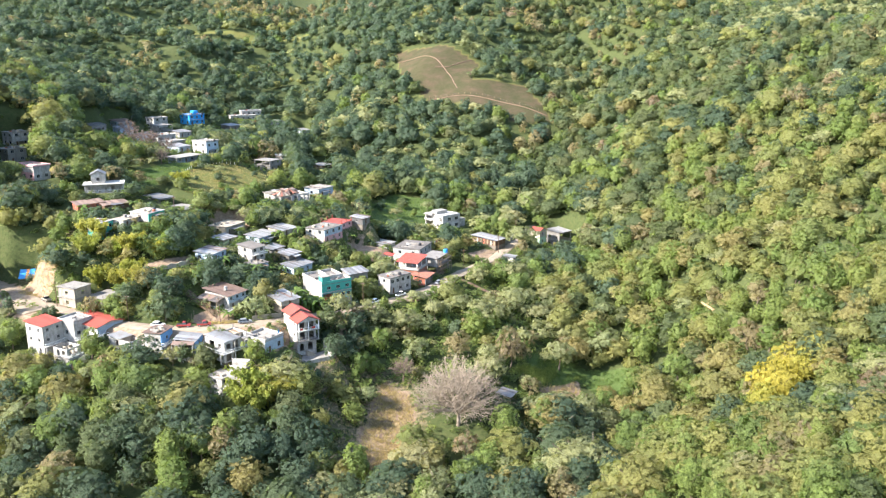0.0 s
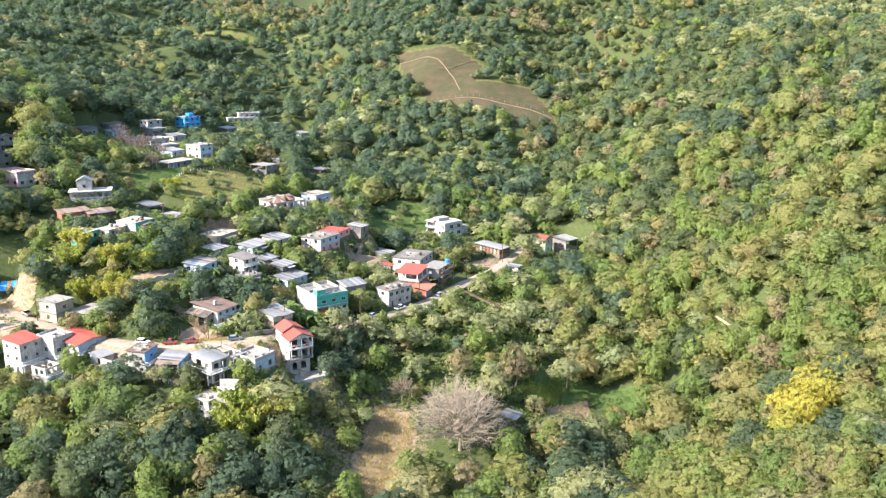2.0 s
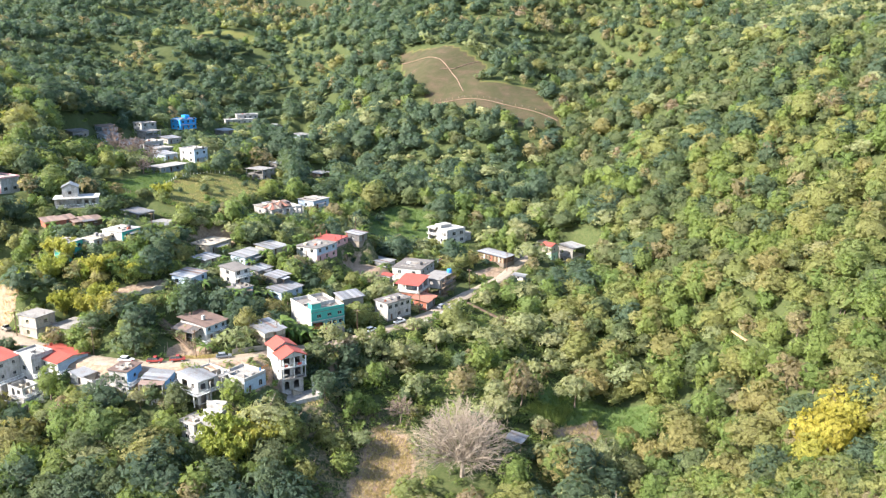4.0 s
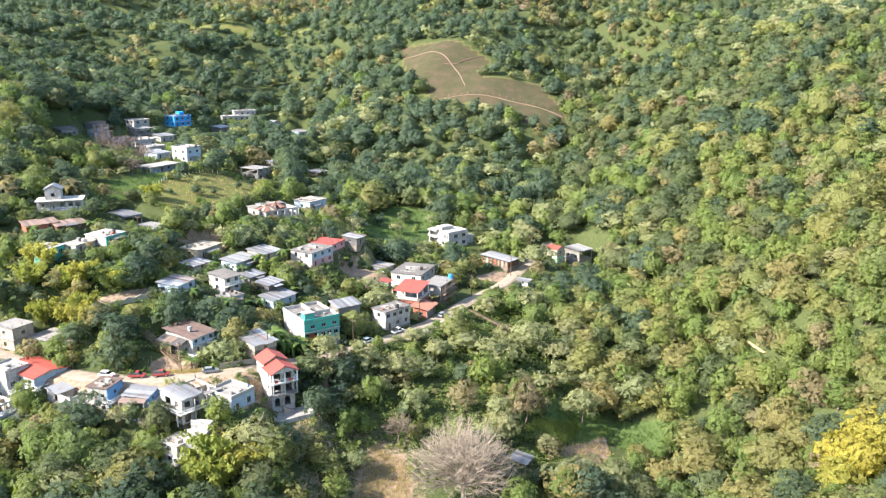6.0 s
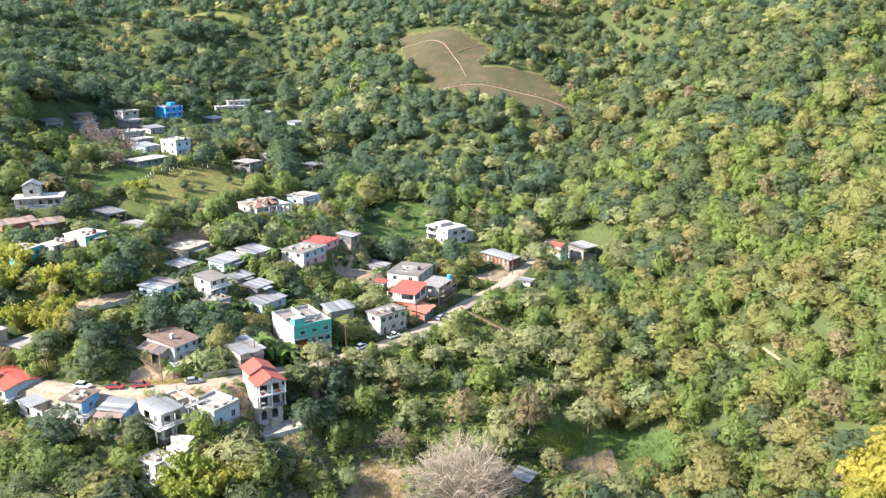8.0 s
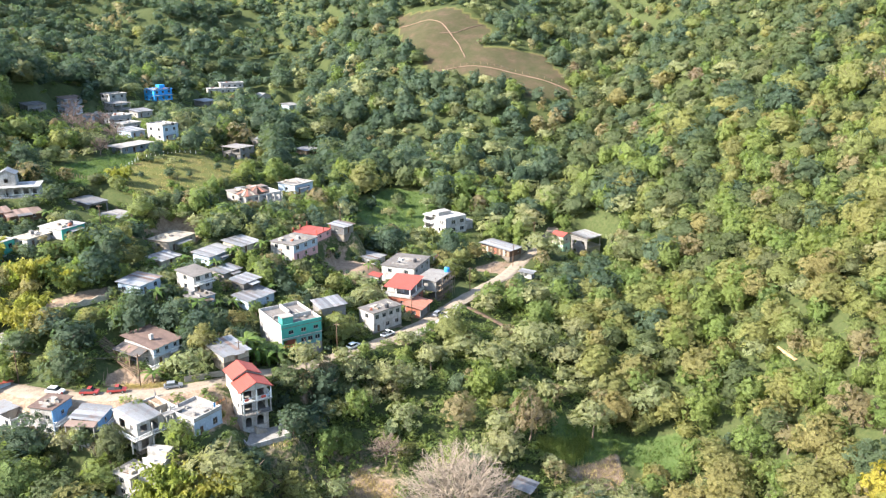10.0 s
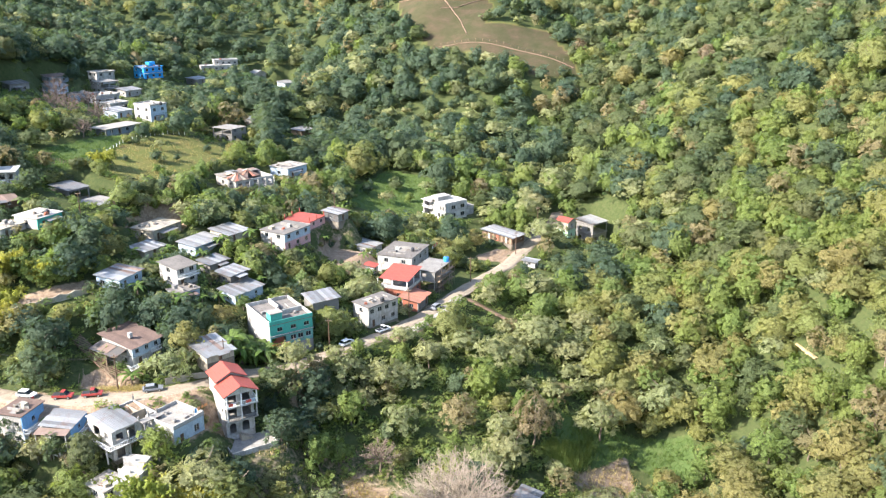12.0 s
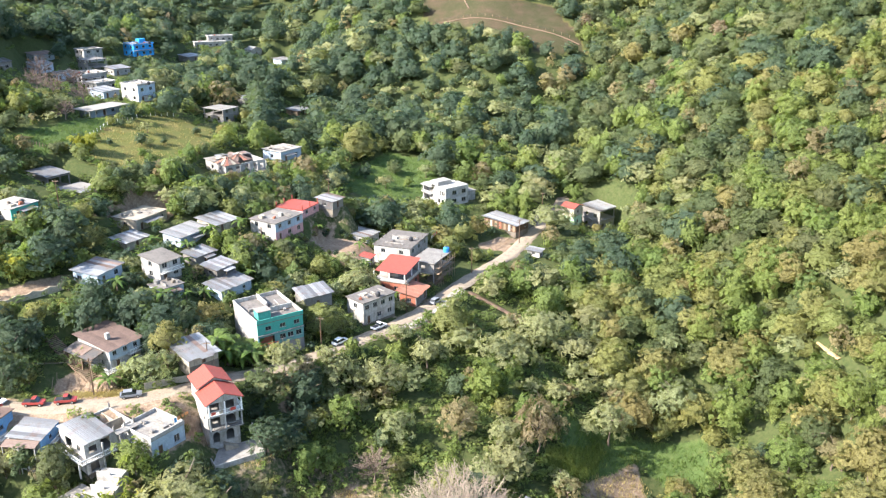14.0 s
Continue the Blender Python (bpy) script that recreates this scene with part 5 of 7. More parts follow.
po_ = thing("house", site(-122.5, 388, 43.8, 60, 13.5, 9.0), "low white house with wide porch roof on posts", "house", "village houses")
foundation(po_, 13.5, 9.0)
block(po_, 13.5, 6.0, 0, 2.9, PALEBLUE, {"front": [(1.5, 0.9, 1.2, 1.1), (5.0, 0.1, 1.1, 2.1), (8.5, 0.9, 1.2, 1.1)]})
columns(po_, [(0.2 + 4.3 * i, -2.3) for i in range(4)] + [(-2.3, 0.2), (-2.3, 5.6), (-2.3, -2.3)], -1.0, 2.9, 0.13, WHITE)
slab(po_, -2.8, -2.8, 13.9, 6.4, 3.12, 0.2, SLAB, "porch_roof")
slab(po_, -2.6, -2.6, 13.7, -0.003, 0.0, 0.5, CONCRETE, "porch_floor")
house("white two-storey house with pale blue end wall", -118.0, 421.5, 43.4, 58, 8.0, 10.0, [3.1, 3.1], WHITE, ("flat", WHITE, 0.2, 0.5), [2, 2], [2, 2], {"front": PALEBLUE, "all": WHITE})
cabin("low house with pale tin roof in the hamlet", -132.0, 423, 44.4, 58, 7.0, 9.0, 2.8, PALEBLUE, WHITETIN, 0.6, 2, 2)
house("white flat-roofed house in the hamlet", -151.5, 450, 46.0, 52, 11.0, 11.0, [3.4], WHITE, ("flat", WHITE, 0.4, 0.4), [3], [3])
house("pale blue flat-roofed house in the hamlet", -160.5, 452, 46.5, 52, 8.0, 8.0, [3.4], PALEBLUE, ("flat", SLAB, 0.3), [2], [2])
frame_house("grey block house in the hamlet", -158.0, 472, 47.5, 52, 9.0, 8.0, [2.8, 2.6], (("left", "front"), ("left",)))
house("pale house with pink gable in the hamlet", -173.0, 455, 49.4, 52, 8.0, 7.0, [3.6], PALEBLUE, ("shed", TIN, 0.8, 0.4), [2], [2])
house("grey-white house at the hamlet's edge", -178.0, 431, 53.5, 52, 8.0, 7.0, [3.4], CONCRETE, ("shed", GREYTIN, 0.8, 0.4), [2], [2])
house("white house with pale flat roof above the hamlet", -165.0, 486, 50.0, 52, 9.0, 8.0, [3.0, 2.4], WHITE, ("flat", SLAB, 0.3, 0.4), [2, 2], [2, 2])
house("low white house with terrace roof in the hamlet", -141.5, 440, 44.6, 56, 9.0, 8.0, [3.0], WHITE, ("flat", WHITE, 0.4, 0.3), [3], [2])
cabin("weathered tin-roofed house in the hamlet", -146.0, 470, 46.5, 54, 8.0, 7.0, 2.8, WHITE, GREYTIN, 0.7, 2, 2)
cabin("rusty tin-roofed house at the hamlet's edge", -180.0, 470, 52.5, 52, 9.0, 7.0, 2.8, PALEBLUE, RUSTTIN, 0.7, 2, 2)
frame_house("weathered concrete house with half a roof", -88.0, 428, 34.2, 60, 8.4, 10.5, [2.8, 2.4], (("left", "front"), ("front",)), None, True)
cabin("tin roof among the trees of the valley", -69.5, 484, 26.4, 58, 8.5, 7.0, 2.2, WOOD, TIN, 0.6)
cabin("grey cabin in the trees", -90.0, 474, 33.0, 58, 6.0, 6.0, 2.6, CONCRETE, TIN, 0.6)
house("white house at the village's upper edge", -186.0, 366, 54.5, 56, 8.0, 8.0, [3.2, 2.6], WHITE, ("flat", SLAB, 0.3), [2, 2], [2, 2])
house("grey house at the village's upper edge", -180.0, 349, 49.5, 56, 8.0, 8.0, [3.2, 2.6], CONCRETE, ("flat", SLAB, 0.3), [2, 2], [2, 2])
open_shelter("small open shelter with pale blue tin roof in the field", 20.4, 237.4, -8.0, 62, 4.6, 4.4, 2.6, TIN)

# roof tanks
for p in ((-40.2, 281.5, 19.7), (-9.5, 335.5, 17.78), (-15.8, 297.5, 16.1), (-104.5, 300.5, 39.3), (-146, 517.5, 55.0), (-114.5, 424, 49.8)):
    water_tank(pose(*p))
water_tank(pose(1.0, 331.0, 16.0), TANKBLUE, 0.9, 1.6, "blue plastic water tank on the unfinished house")


# ---- ground, one sheet to the horizon ----
def inside(x, y, poly):
    hit = np.zeros(np.shape(x), bool)
    for (x0, y0), (x1, y1) in zip(poly, poly[1:] + poly[:1]):
        if y0 != y1:
            hit ^= ((y0 > y) != (y1 > y)) & (x < (x1 - x0) * (y - y0) / (y1 - y0) + x0)
    return hit


LAWNS = [[(-36, 408), (-25, 437), (-6, 431), (-3, 402), (-16, 386), (-35, 384)],
         [(-134, 352), (-126, 371), (-117, 388), (-112, 376), (-119, 347), (-128, 342)],
         [(27, 257), (29, 275), (44, 278), (64, 275), (62, 262), (52, 264), (46, 270), (38, 261)]]
MEADOW = [[(-114, 360), (-113, 378), (-105, 404), (-91, 418), (-82, 394), (-83, 368), (-94, 344), (-106, 345)]]
FARFIELD = [[(-39, 682), (0, 648), (27, 622), (21, 590), (57, 592), (64, 570), (71, 545), (48, 536), (-10, 573), (-29, 615)]]
BARE = [[(31, 256), (45, 268), (48, 258), (34, 243)], [(-25, 212), (-19, 246), (-9, 242), (-10, 214), (-20, 200)],
        [(-76, 252), (-68, 254), (-62, 254), (-64, 250), (-74, 249.5)], [(-146, 276), (-142, 284), (-130, 278), (-131, 270)],
        [(-36, 336), (-22, 340), (-19, 326), (-33, 324)], [(-96, 312), (-84, 320), (-70, 345), (-90, 340)], [(-36, 262), (-32, 264), (-30, 258)]]
SCRUB = [[(-40, 240), (-34, 250), (-12, 256), (-3, 240), (-6, 214), (-20, 196), (-29, 205)]]
TERRACES = [[(-46, 243), (-38, 249), (-28, 244), (-34, 234), (-47, 235)]]
TERRACES += [[(44, 372), (70, 384), (67, 394), (50, 389)], [(24, 340), (34, 341), (36, 352), (29, 352)], [(-59, 217), (-46, 217), (-46, 227), (-58, 227)], [(82, 209), (103, 211), (103, 224), (84, 225)]]
def ring(x, y, rx, ry):
    return [(x + rx * math.cos(i * 0.63), y + ry * math.sin(i * 0.63)) for i in range(10)]


YARDS = [[(-106, 240), (-92, 237.5), (-76, 237), (-60, 235), (-49, 237), (-46, 243), (-47, 248), (-52, 251), (-66, 248), (-82, 247), (-100, 251)]]
SITES.append((-28.0, 329.5, 16.2, math.cos(radians(75)), math.sin(radians(75)), 10.0, 9.0))     # the level sandy yard beside the big flat roof
SITES.append((-150.0, 284.4, 17.6, math.cos(radians(12)), math.sin(radians(12)), 7.5, 5.5))     # the cut in the bank where the tarpaulin stands
BARE += [[(-104, 263), (-85, 280), (-80, 287), (-88, 285), (-106, 269)], [(-27.5, 328.5), (-25.5, 341), (-37, 343), (-40, 332)], [(-80, 252), (-70, 250), (-62, 251.5), (-68, 255.5), (-76, 258)],
         [(10, 356), (20, 356.5), (23, 365), (16, 366)]]
TERRACES += BARE[-4:] + YARDS + [[(-86.5, 263), (-83, 258), (-72, 252), (-60, 250), (-62, 255), (-70, 257.5), (-80, 267.5)], ring(22.3, 257, 6, 9), ring(5.2, 260, 7, 8)]
REEDS = [[(24, 261), (38, 269), (36, 262), (30, 254), (25, 255)]]
# stands where one kind of tree is common: middle, half widths, kind, share
STANDS = [(-260, 960, 75, 28, "dry_tree", 0.6), (-150, 930, 75, 45, "dry_tree", 0.5), (-247, 703, 15, 20, "dry_tree", 0.8), (40, 722, 50, 15, "dry_tree", 0.75), (124, 646, 15, 15, "dry_tree", 0.5),
          (49, 518, 8, 13, "dry_tree", 0.9), (-185, 893, 48, 30, "hillside_tree", 0.4), (-120, 715, 50, 30, "hillside_tree", 0.35), (270, 590, 55, 60, "umbrella_tree", 0.6), (218, 747, 40, 30, "hillside_tree", 0.7),
          (83, 783, 40, 25, "hillside_tree", 0.6)]
THIN = [(-205, 765, 45, 65)]                                                  # scrub slope with few trees
RIDGE = [(-323, 845, 0), (-280, 860, 0), (-219, 838, 0), (-172, 843, 0), (-130, 835, 0)]   # grassy track along the far ridge
TERRACES += [[(4.4 + 11.5 * math.cos(i * 0.63), 227.5 + 13.5 * math.sin(i * 0.63)) for i in range(10)], [(-53, 268), (-47, 280), (-43, 274), (-41, 269), (-43, 264), (-49, 262)]]
GROVE_GAPS = TERRACES + LAWNS + MEADOW + FARFIELD + BARE[:2] + BARE[4:5]


def axis(parts):
    return np.unique(np.concatenate([np.arange(a, b + 0.01, s) for a, b, s in parts]))


gx = axis([(-2600, -400, 200), (-400, -210, 10), (-210, 190, 2.5), (190, 400, 10), (400, 2600, 200)])
gy = axis([(-800, 100, 60), (100, 170, 10), (170, 440, 2.5), (440, 700, 5), (700, 1000, 12), (1000, 3000, 200)])
GX, GY = np.meshgrid(gx, gy)
GZ = ground_z(GX, GY)
idx = np.arange(GX.size).reshape(GX.shape)
quads = np.stack([idx[:-1, :-1], idx[:-1, 1:], idx[1:, 1:], idx[1:, :-1]], -1).reshape(-1, 4)
ground_mesh = mesh_from("ground", np.stack([GX, GY, GZ], -1).reshape(-1, 3), quads, GROUND, smooth=True)
cov = np.zeros((GX.size, 4), np.float32)
cov[:, 3] = 1
fx, fy = GX.ravel(), GY.ravel()
for poly in LAWNS:
    cov[:, 0] = np.maximum(cov[:, 0], inside(fx, fy, poly))
for poly in MEADOW + FARFIELD:
    cov[:, 1] = np.maximum(cov[:, 1], inside(fx, fy, poly))
for poly in FARFIELD:
    cov[:, 0] = np.maximum(cov[:, 0], inside(fx, fy, poly))
for poly in SCRUB + YARDS:
    cov[:, 2] = np.maximum(cov[:, 2], (0.72 if poly in YARDS else 0.42) * inside(fx, fy, poly))
for poly in BARE:
    cov[:, 2] = np.maximum(cov[:, 2], inside(fx, fy, poly))
near_sites = np.zeros(fx.size)
for s in SITES:
    near_sites = np.maximum(near_sites, ease(outline_distance(fx, fy, s), 0.3, 2.8))
cov[:, 2] = np.maximum(cov[:, 2], 0.4 * near_sites)
cov[:, 2] = np.maximum(cov[:, 2], 0.9 * ease(near_line(fx, fy, ROAD)[0], 1.8, 2.9))
for line_, far_ in ((APRON, 7.5), (FORECOURT, 4.5)):
    cov[:, 2] = np.maximum(cov[:, 2], 0.95 * ease(near_line(fx, fy, line_)[0], far_ - 2, far_))
cov[:, 1] = np.maximum(cov[:, 1], ease(near_line(fx, fy, RIDGE)[0], 3, 9))
for x, y, rx, ry in THIN:
    cov[:, 1] = np.maximum(cov[:, 1], 0.3 * (((fx - x) / rx) ** 2 + ((fy - y) / ry) ** 2 < 1))
ground_mesh.color_attributes.new("cover", "FLOAT_COLOR", "POINT").data.foreach_set("color", cov.ravel())
tagged(new("ground", ground_mesh), "wooded hillside ground with grass, meadow and bare earth", "ground", kind="structure")


def ribbon(name, line, half, material, label):
    """A road strip along a line, with soft worn edges."""
    pts = []
    for p, q in zip(line, line[1:]):
        k = max(2, int(math.hypot(q[0] - p[0], q[1] - p[1]) / 2.5))
        pts += [tuple(p[i] + (q[i] - p[i]) * j / k for i in range(3)) for j in range(k)]
    pts = np.array(pts + [line[-1]], float)
    for _ in range(6):
        pts[1:-1] = 0.25 * pts[:-2] + 0.5 * pts[1:-1] + 0.25 * pts[2:]
    d = np.gradient(pts[:, :2], axis=0)
    d /= np.linalg.norm(d, axis=1)[:, None]
    side = np.stack([-d[:, 1], d[:, 0]], 1)
    r = np.random.RandomState(4)
    rows = []
    for u, drop in ((-1.0, -0.35), (-0.8, 0.0), (-0.35, 0.03), (0.0, 0.06), (0.35, 0.03), (0.8, 0.0), (1.0, -0.35)):
        w = half * u + (r.uniform(-0.35, 0.35, len(pts)) if abs(u) > 0.7 else 0)
        rows.append(np.column_stack([pts[:, :2] + side * np.reshape(w * np.ones(len(pts)), (-1, 1)), pts[:, 2] + drop]))
    v = np.stack(rows, 1)
    i = np.arange(v.shape[0] * v.shape[1]).reshape(v.shape[:2])
    q = np.stack([i[:-1, :-1], i[:-1, 1:], i[1:, 1:], i[1:, :-1]], -1).reshape(-1, 4)[:, ::-1]
    return tagged(new(name, mesh_from(name, v.reshape(-1, 3), q, material, smooth=True)), label, "road", kind="structure")


ribbon("road", ROAD, 2.6, ROADMAT, "pale unpaved village road along the slope")
ribbon("square", APRON, 5.0, ROADMAT, "wide pale dirt square at the village entrance")
ribbon("forecourt", FORECOURT, 3.2, PACKED, "pale hard-packed forecourt beside the road")
ribbon("path", TRACK, 0.9, TRACKMAT, "reddish dirt path dropping to the stream")

for trail in ([(-9, 577), (8, 573), (30, 566), (52, 557), (69, 549)], [(-6, 612), (4, 613), (13, 620), (22, 626)], [(-34, 655), (-20, 640), (-4, 622), (6, 600), (10, 580)]):
    fine = [(x0 + (x1 - x0) * i / 8, y0 + (y1 - y0) * i / 8) for (x0, y0), (x1, y1) in zip(trail, trail[1:]) for i in range(8)]
    ribbon("trail", [(x, y, float(ground_z(x, y)) + 0.35) for x, y in fine], 0.34, TRACKMAT, "thin trodden trail across the high field")

fine = [(92.2 + 0.35 * i, 288.0 - 1.4 * i) for i in range(7)]
ribbon("trail", [(x, y, float(ground_z(x, y)) + 0.25) for x, y in fine], 0.7, CLAY, "short pale footpath on the wooded slope")

# ---- trees ----
RS = np.random.RandomState(11)


def cube_sphere():
    """24 quads on a unit sphere."""
    v, q, seen = [], [], {}

    def put(p):
        k = tuple(np.round(p, 3))
        if k not in seen:
            seen[k] = len(v)
            v.append(np.array(p) / np.linalg.norm(p))
        return seen[k]
    for ax in range(3):
        for s in (-1, 1):
            for i in (-1, 0):
                for j in (-1, 0):
                    c = []
                    for a, b in ((i, j), (i + 1, j), (i + 1, j + 1), (i, j + 1)):
                        p = [0, 0, 0]
                        p[ax], p[(ax + 1) % 3], p[(ax + 2) % 3] = s, a * s, b
                        c.append(put(p))
                    q.append(c)
    return np.array(v), np.array(q)


SPHERE_V, SPHERE_Q = cube_sphere()


def crown(rs, shape, lobe_count, cards, leaf):
    """A crown of unit height and width: sprays of leaves over uneven lobes, round a dark heart. Returns vertices and quads."""
    k, flat, low = lobe_count, shape["flat"], shape["low"]
    size = shape["lobe"] * (12.0 / k) ** 0.4
    lobes = []
    for i in range(k):
        t = (i + 0.5) / k
        z = low + (1 - low) * (0.16 + 0.70 * t) * rs.uniform(0.90, 1.08)
        ring = shape["wide"](t) * rs.uniform(0.5, 1.05)
        an = i * 2.4 + rs.uniform(-0.6, 0.6)
        lobes.append((ring * math.cos(an), ring * math.sin(an), z, size * rs.uniform(0.6, 1.4)))
    lobes = np.array(lobes)
    w = lobes[:, 3] ** 2
    pts, nor = [], []
    while len(pts) < cards:
        c = lobes[rs.choice(k, p=w / w.sum())]
        d = rs.normal(size=3)
        d /= np.linalg.norm(d)
        if d[2] < -0.35:
            continue
        p = c[:3] + c[3] * min(1.35, abs(rs.normal(0.98, 0.12))) * d * np.array((1, 1, flat))
        if (np.linalg.norm((p - lobes[:, :3]) / np.array((1, 1, flat)), axis=1) < lobes[:, 3] * 0.74).any():
            continue
        n = d + rs.normal(size=3) * 0.36 + (0, 0, 0.25)
        pts.append(p), nor.append(n / np.linalg.norm(n))
    pts, nor = np.array(pts), np.array(nor)
    mid = (lobes[:, :3] * w[:, None]).sum(0) / w.sum()
    out = pts - mid + (0, 0, 0.10)
    lit = 0.75 * nor + 0.6 * out / np.linalg.norm(out, axis=1)[:, None]
    lit = np.repeat(lit / np.linalg.norm(lit, axis=1)[:, None], 4, axis=0)
    u = np.cross(nor, rs.normal(size=nor.shape))
    u /= np.linalg.norm(u, axis=1)[:, None]
    v = np.cross(nor, u)
    s = leaf * np.exp(rs.normal(-0.05, 0.35, (cards, 1)))
    corners = [pts + s * (u * a * rs.uniform(0.7, 1.3, (cards, 1)) + v * b * rs.uniform(0.4, 1.0, (cards, 1)) + nor * c * rs.uniform(-0.3, 0.6, (cards, 1)))
               for a, b, c in ((-1, -0.25, 0.5), (0.15, -1, -0.5), (1, 0.3, 0.5), (-0.2, 1, -0.5))]
    verts = np.stack(corners, 1).reshape(-1, 3)
    quads = np.arange(cards * 4).reshape(-1, 4)
    if shape["heart"]:
        heart = SPHERE_V * rs.uniform(0.8, 1.15, (len(SPHERE_V), 1)) * np.array((shape["heart"], shape["heart"], 0.36 * (1 - low))) + mid - (0, 0, 0.04)
        verts, quads = np.concatenate([verts, heart]), np.concatenate([quads, SPHERE_Q + len(verts)])
        lit = np.concatenate([lit, SPHERE_V])
    return verts, quads, lit


SHAPES = {
    "broadleaf_tree": dict(flat=0.92, low=0.10, lobe=0.20, heart=0.34, wide=lambda t: 0.40 * math.sin(math.pi * min(1, 0.30 + 0.62 * t))),
    "hillside_tree": dict(flat=0.80, low=0.06, lobe=0.19, heart=0.36, wide=lambda t: 0.42 * math.sin(math.pi * min(1, 0.34 + 0.58 * t))),
    "umbrella_tree": dict(flat=0.48, low=0.34, lobe=0.21, heart=0.28, wide=lambda t: 0.45 * math.sin(math.pi * min(1, 0.45 + 0.42 * t))),
    "bright_tree": dict(flat=1.0, low=0.08, lobe=0.19, heart=0.31, wide=lambda t: 0.37 * math.sin(math.pi * min(1, 0.25 + 0.68 * t))),
    "dry_tree": dict(flat=0.95, low=0.14, lobe=0.17, heart=0.0, wide=lambda t: 0.37 * math.sin(math.pi * min(1, 0.25 + 0.65 * t))),
    "slope_tree": dict(flat=0.72, low=0.06, lobe=0.18, heart=0.36, wide=lambda t: 0.42 * math.sin(math.pi * min(1, 0.34 + 0.58 * t))),
}
# usual height and crown width in metres
SIZE = {"broadleaf_tree": (9.0, 10.6), "hillside_tree": (8.4, 10.8), "umbrella_tree": (7.8, 10.2), "bright_tree": (9.0, 8.8), "dry_tree": (8.4, 8.6), "slope_tree": (8.0, 9.6)}
LABEL = {
    "broadleaf_tree": "dense dark green broadleaf tree on the hillside",
    "hillside_tree": "rounded olive-green tree with sunlit yellowish leaves",
    "umbrella_tree": "grey-green tree with flat spreading layered crown",
    "bright_tree": "upright tree with bright fresh green leaves",
    "dry_tree": "half-bare tree with dry brown leaves",
    "slope_tree": "spreading mid-green tree on the wooded slope",
}
TEMPLATE = {}
for kind in SHAPES:
    rs = np.random.RandomState(sum(map(ord, kind)))
    TEMPLATE[kind] = {lod: [crown(rs, SHAPES[kind], lobes, cards, leaf) for _ in range(n)]
                      for lod, lobes, cards, leaf, n in (("near", 17, 520, 0.052, 4), ("mid", 14, 280, 0.066, 4), ("back", 11, 150, 0.088, 4), ("far", 8, 58, 0.125, 4))}


def trunk_mesh(kind, rs):
    """Tapered leaning trunk with limbs, of unit height."""
    bm = bmesh.new()
    p, r = Vector((0, 0, -0.12)), 0.032
    top = SHAPES[kind]["low"] + 0.35
    for i in range(4):
        q = Vector((rs.uniform(-0.03, 0.03), rs.uniform(-0.03, 0.03), -0.12 + (top + 0.12) * (i + 1) / 4))
        tube(bm, p, q, r, r * 0.8, 7, False)
        p, r = q, r * 0.8
    for i in range(6):
        an = i * 1.05 + rs.uniform(-0.3, 0.3)
        a = Vector((0, 0, top * rs.uniform(0.55, 1.0)))
        b = a + Vector((0.2 * math.cos(an), 0.2 * math.sin(an), rs.uniform(0.12, 0.3)))
        c = b + Vector((0.15 * math.cos(an + 0.4), 0.15 * math.sin(an + 0.4), rs.uniform(0.08, 0.2)))
        tube(bm, a, b, 0.014, 0.010, 5, False), tube(bm, b, c, 0.010, 0.004, 5, False)
    me = bpy.data.meshes.new("trunk")
    bm.to_mesh(me)
    bm.free()
    me.materials.append(TRUNK)
    return me


NEAR_CROWN = {k: {lod: [mesh_from("crown", v, q, LEAF[k], np.full(len(v), i * 0.19), True, m) for i, (v, q, m) in enumerate(TEMPLATE[k][lod])] for lod in ("near", "mid", "back")} for k in SHAPES}
NEAR_TRUNK = {k: [trunk_mesh(k, RS) for _ in range(3)] for k in SHAPES}


def detail(x, y, wide):
    """How finely a crown is clothed: by its width and how near the valley's middle air it stands."""
    size = wide * 1500 / math.hypot(max(y - 92, 1.75 * abs(x)), 85)
    return "near" if size > 88 else "mid" if size > 54 else "back" if size > 29 else "far"


def plant_tree(kind, x, y, z, high, wide, turn):
    root = thing(kind, Matrix.LocRotScale((x, y, z), Euler((0, 0, turn)), (wide, wide, high)), LABEL[kind], "tree", kind.replace("_", " ") + "s of the valley")
    i = RS.randint(1000)
    t, c = new("trunk", NEAR_TRUNK[kind][i % 3]), new("crown", NEAR_CROWN[kind][detail(x, y, wide).replace("far", "back")][i % 4])
    t.parent = c.parent = root
    return root


def patch(x, y, size, seed):
    """Slow variation between 0 and 1, for groves of a kind."""
    return 0.5 + 0.25 * (math.sin(x / size + seed) + math.sin(y / size * 1.3 + seed * 2.1 + 0.7 * math.sin(x / size * 0.8)))


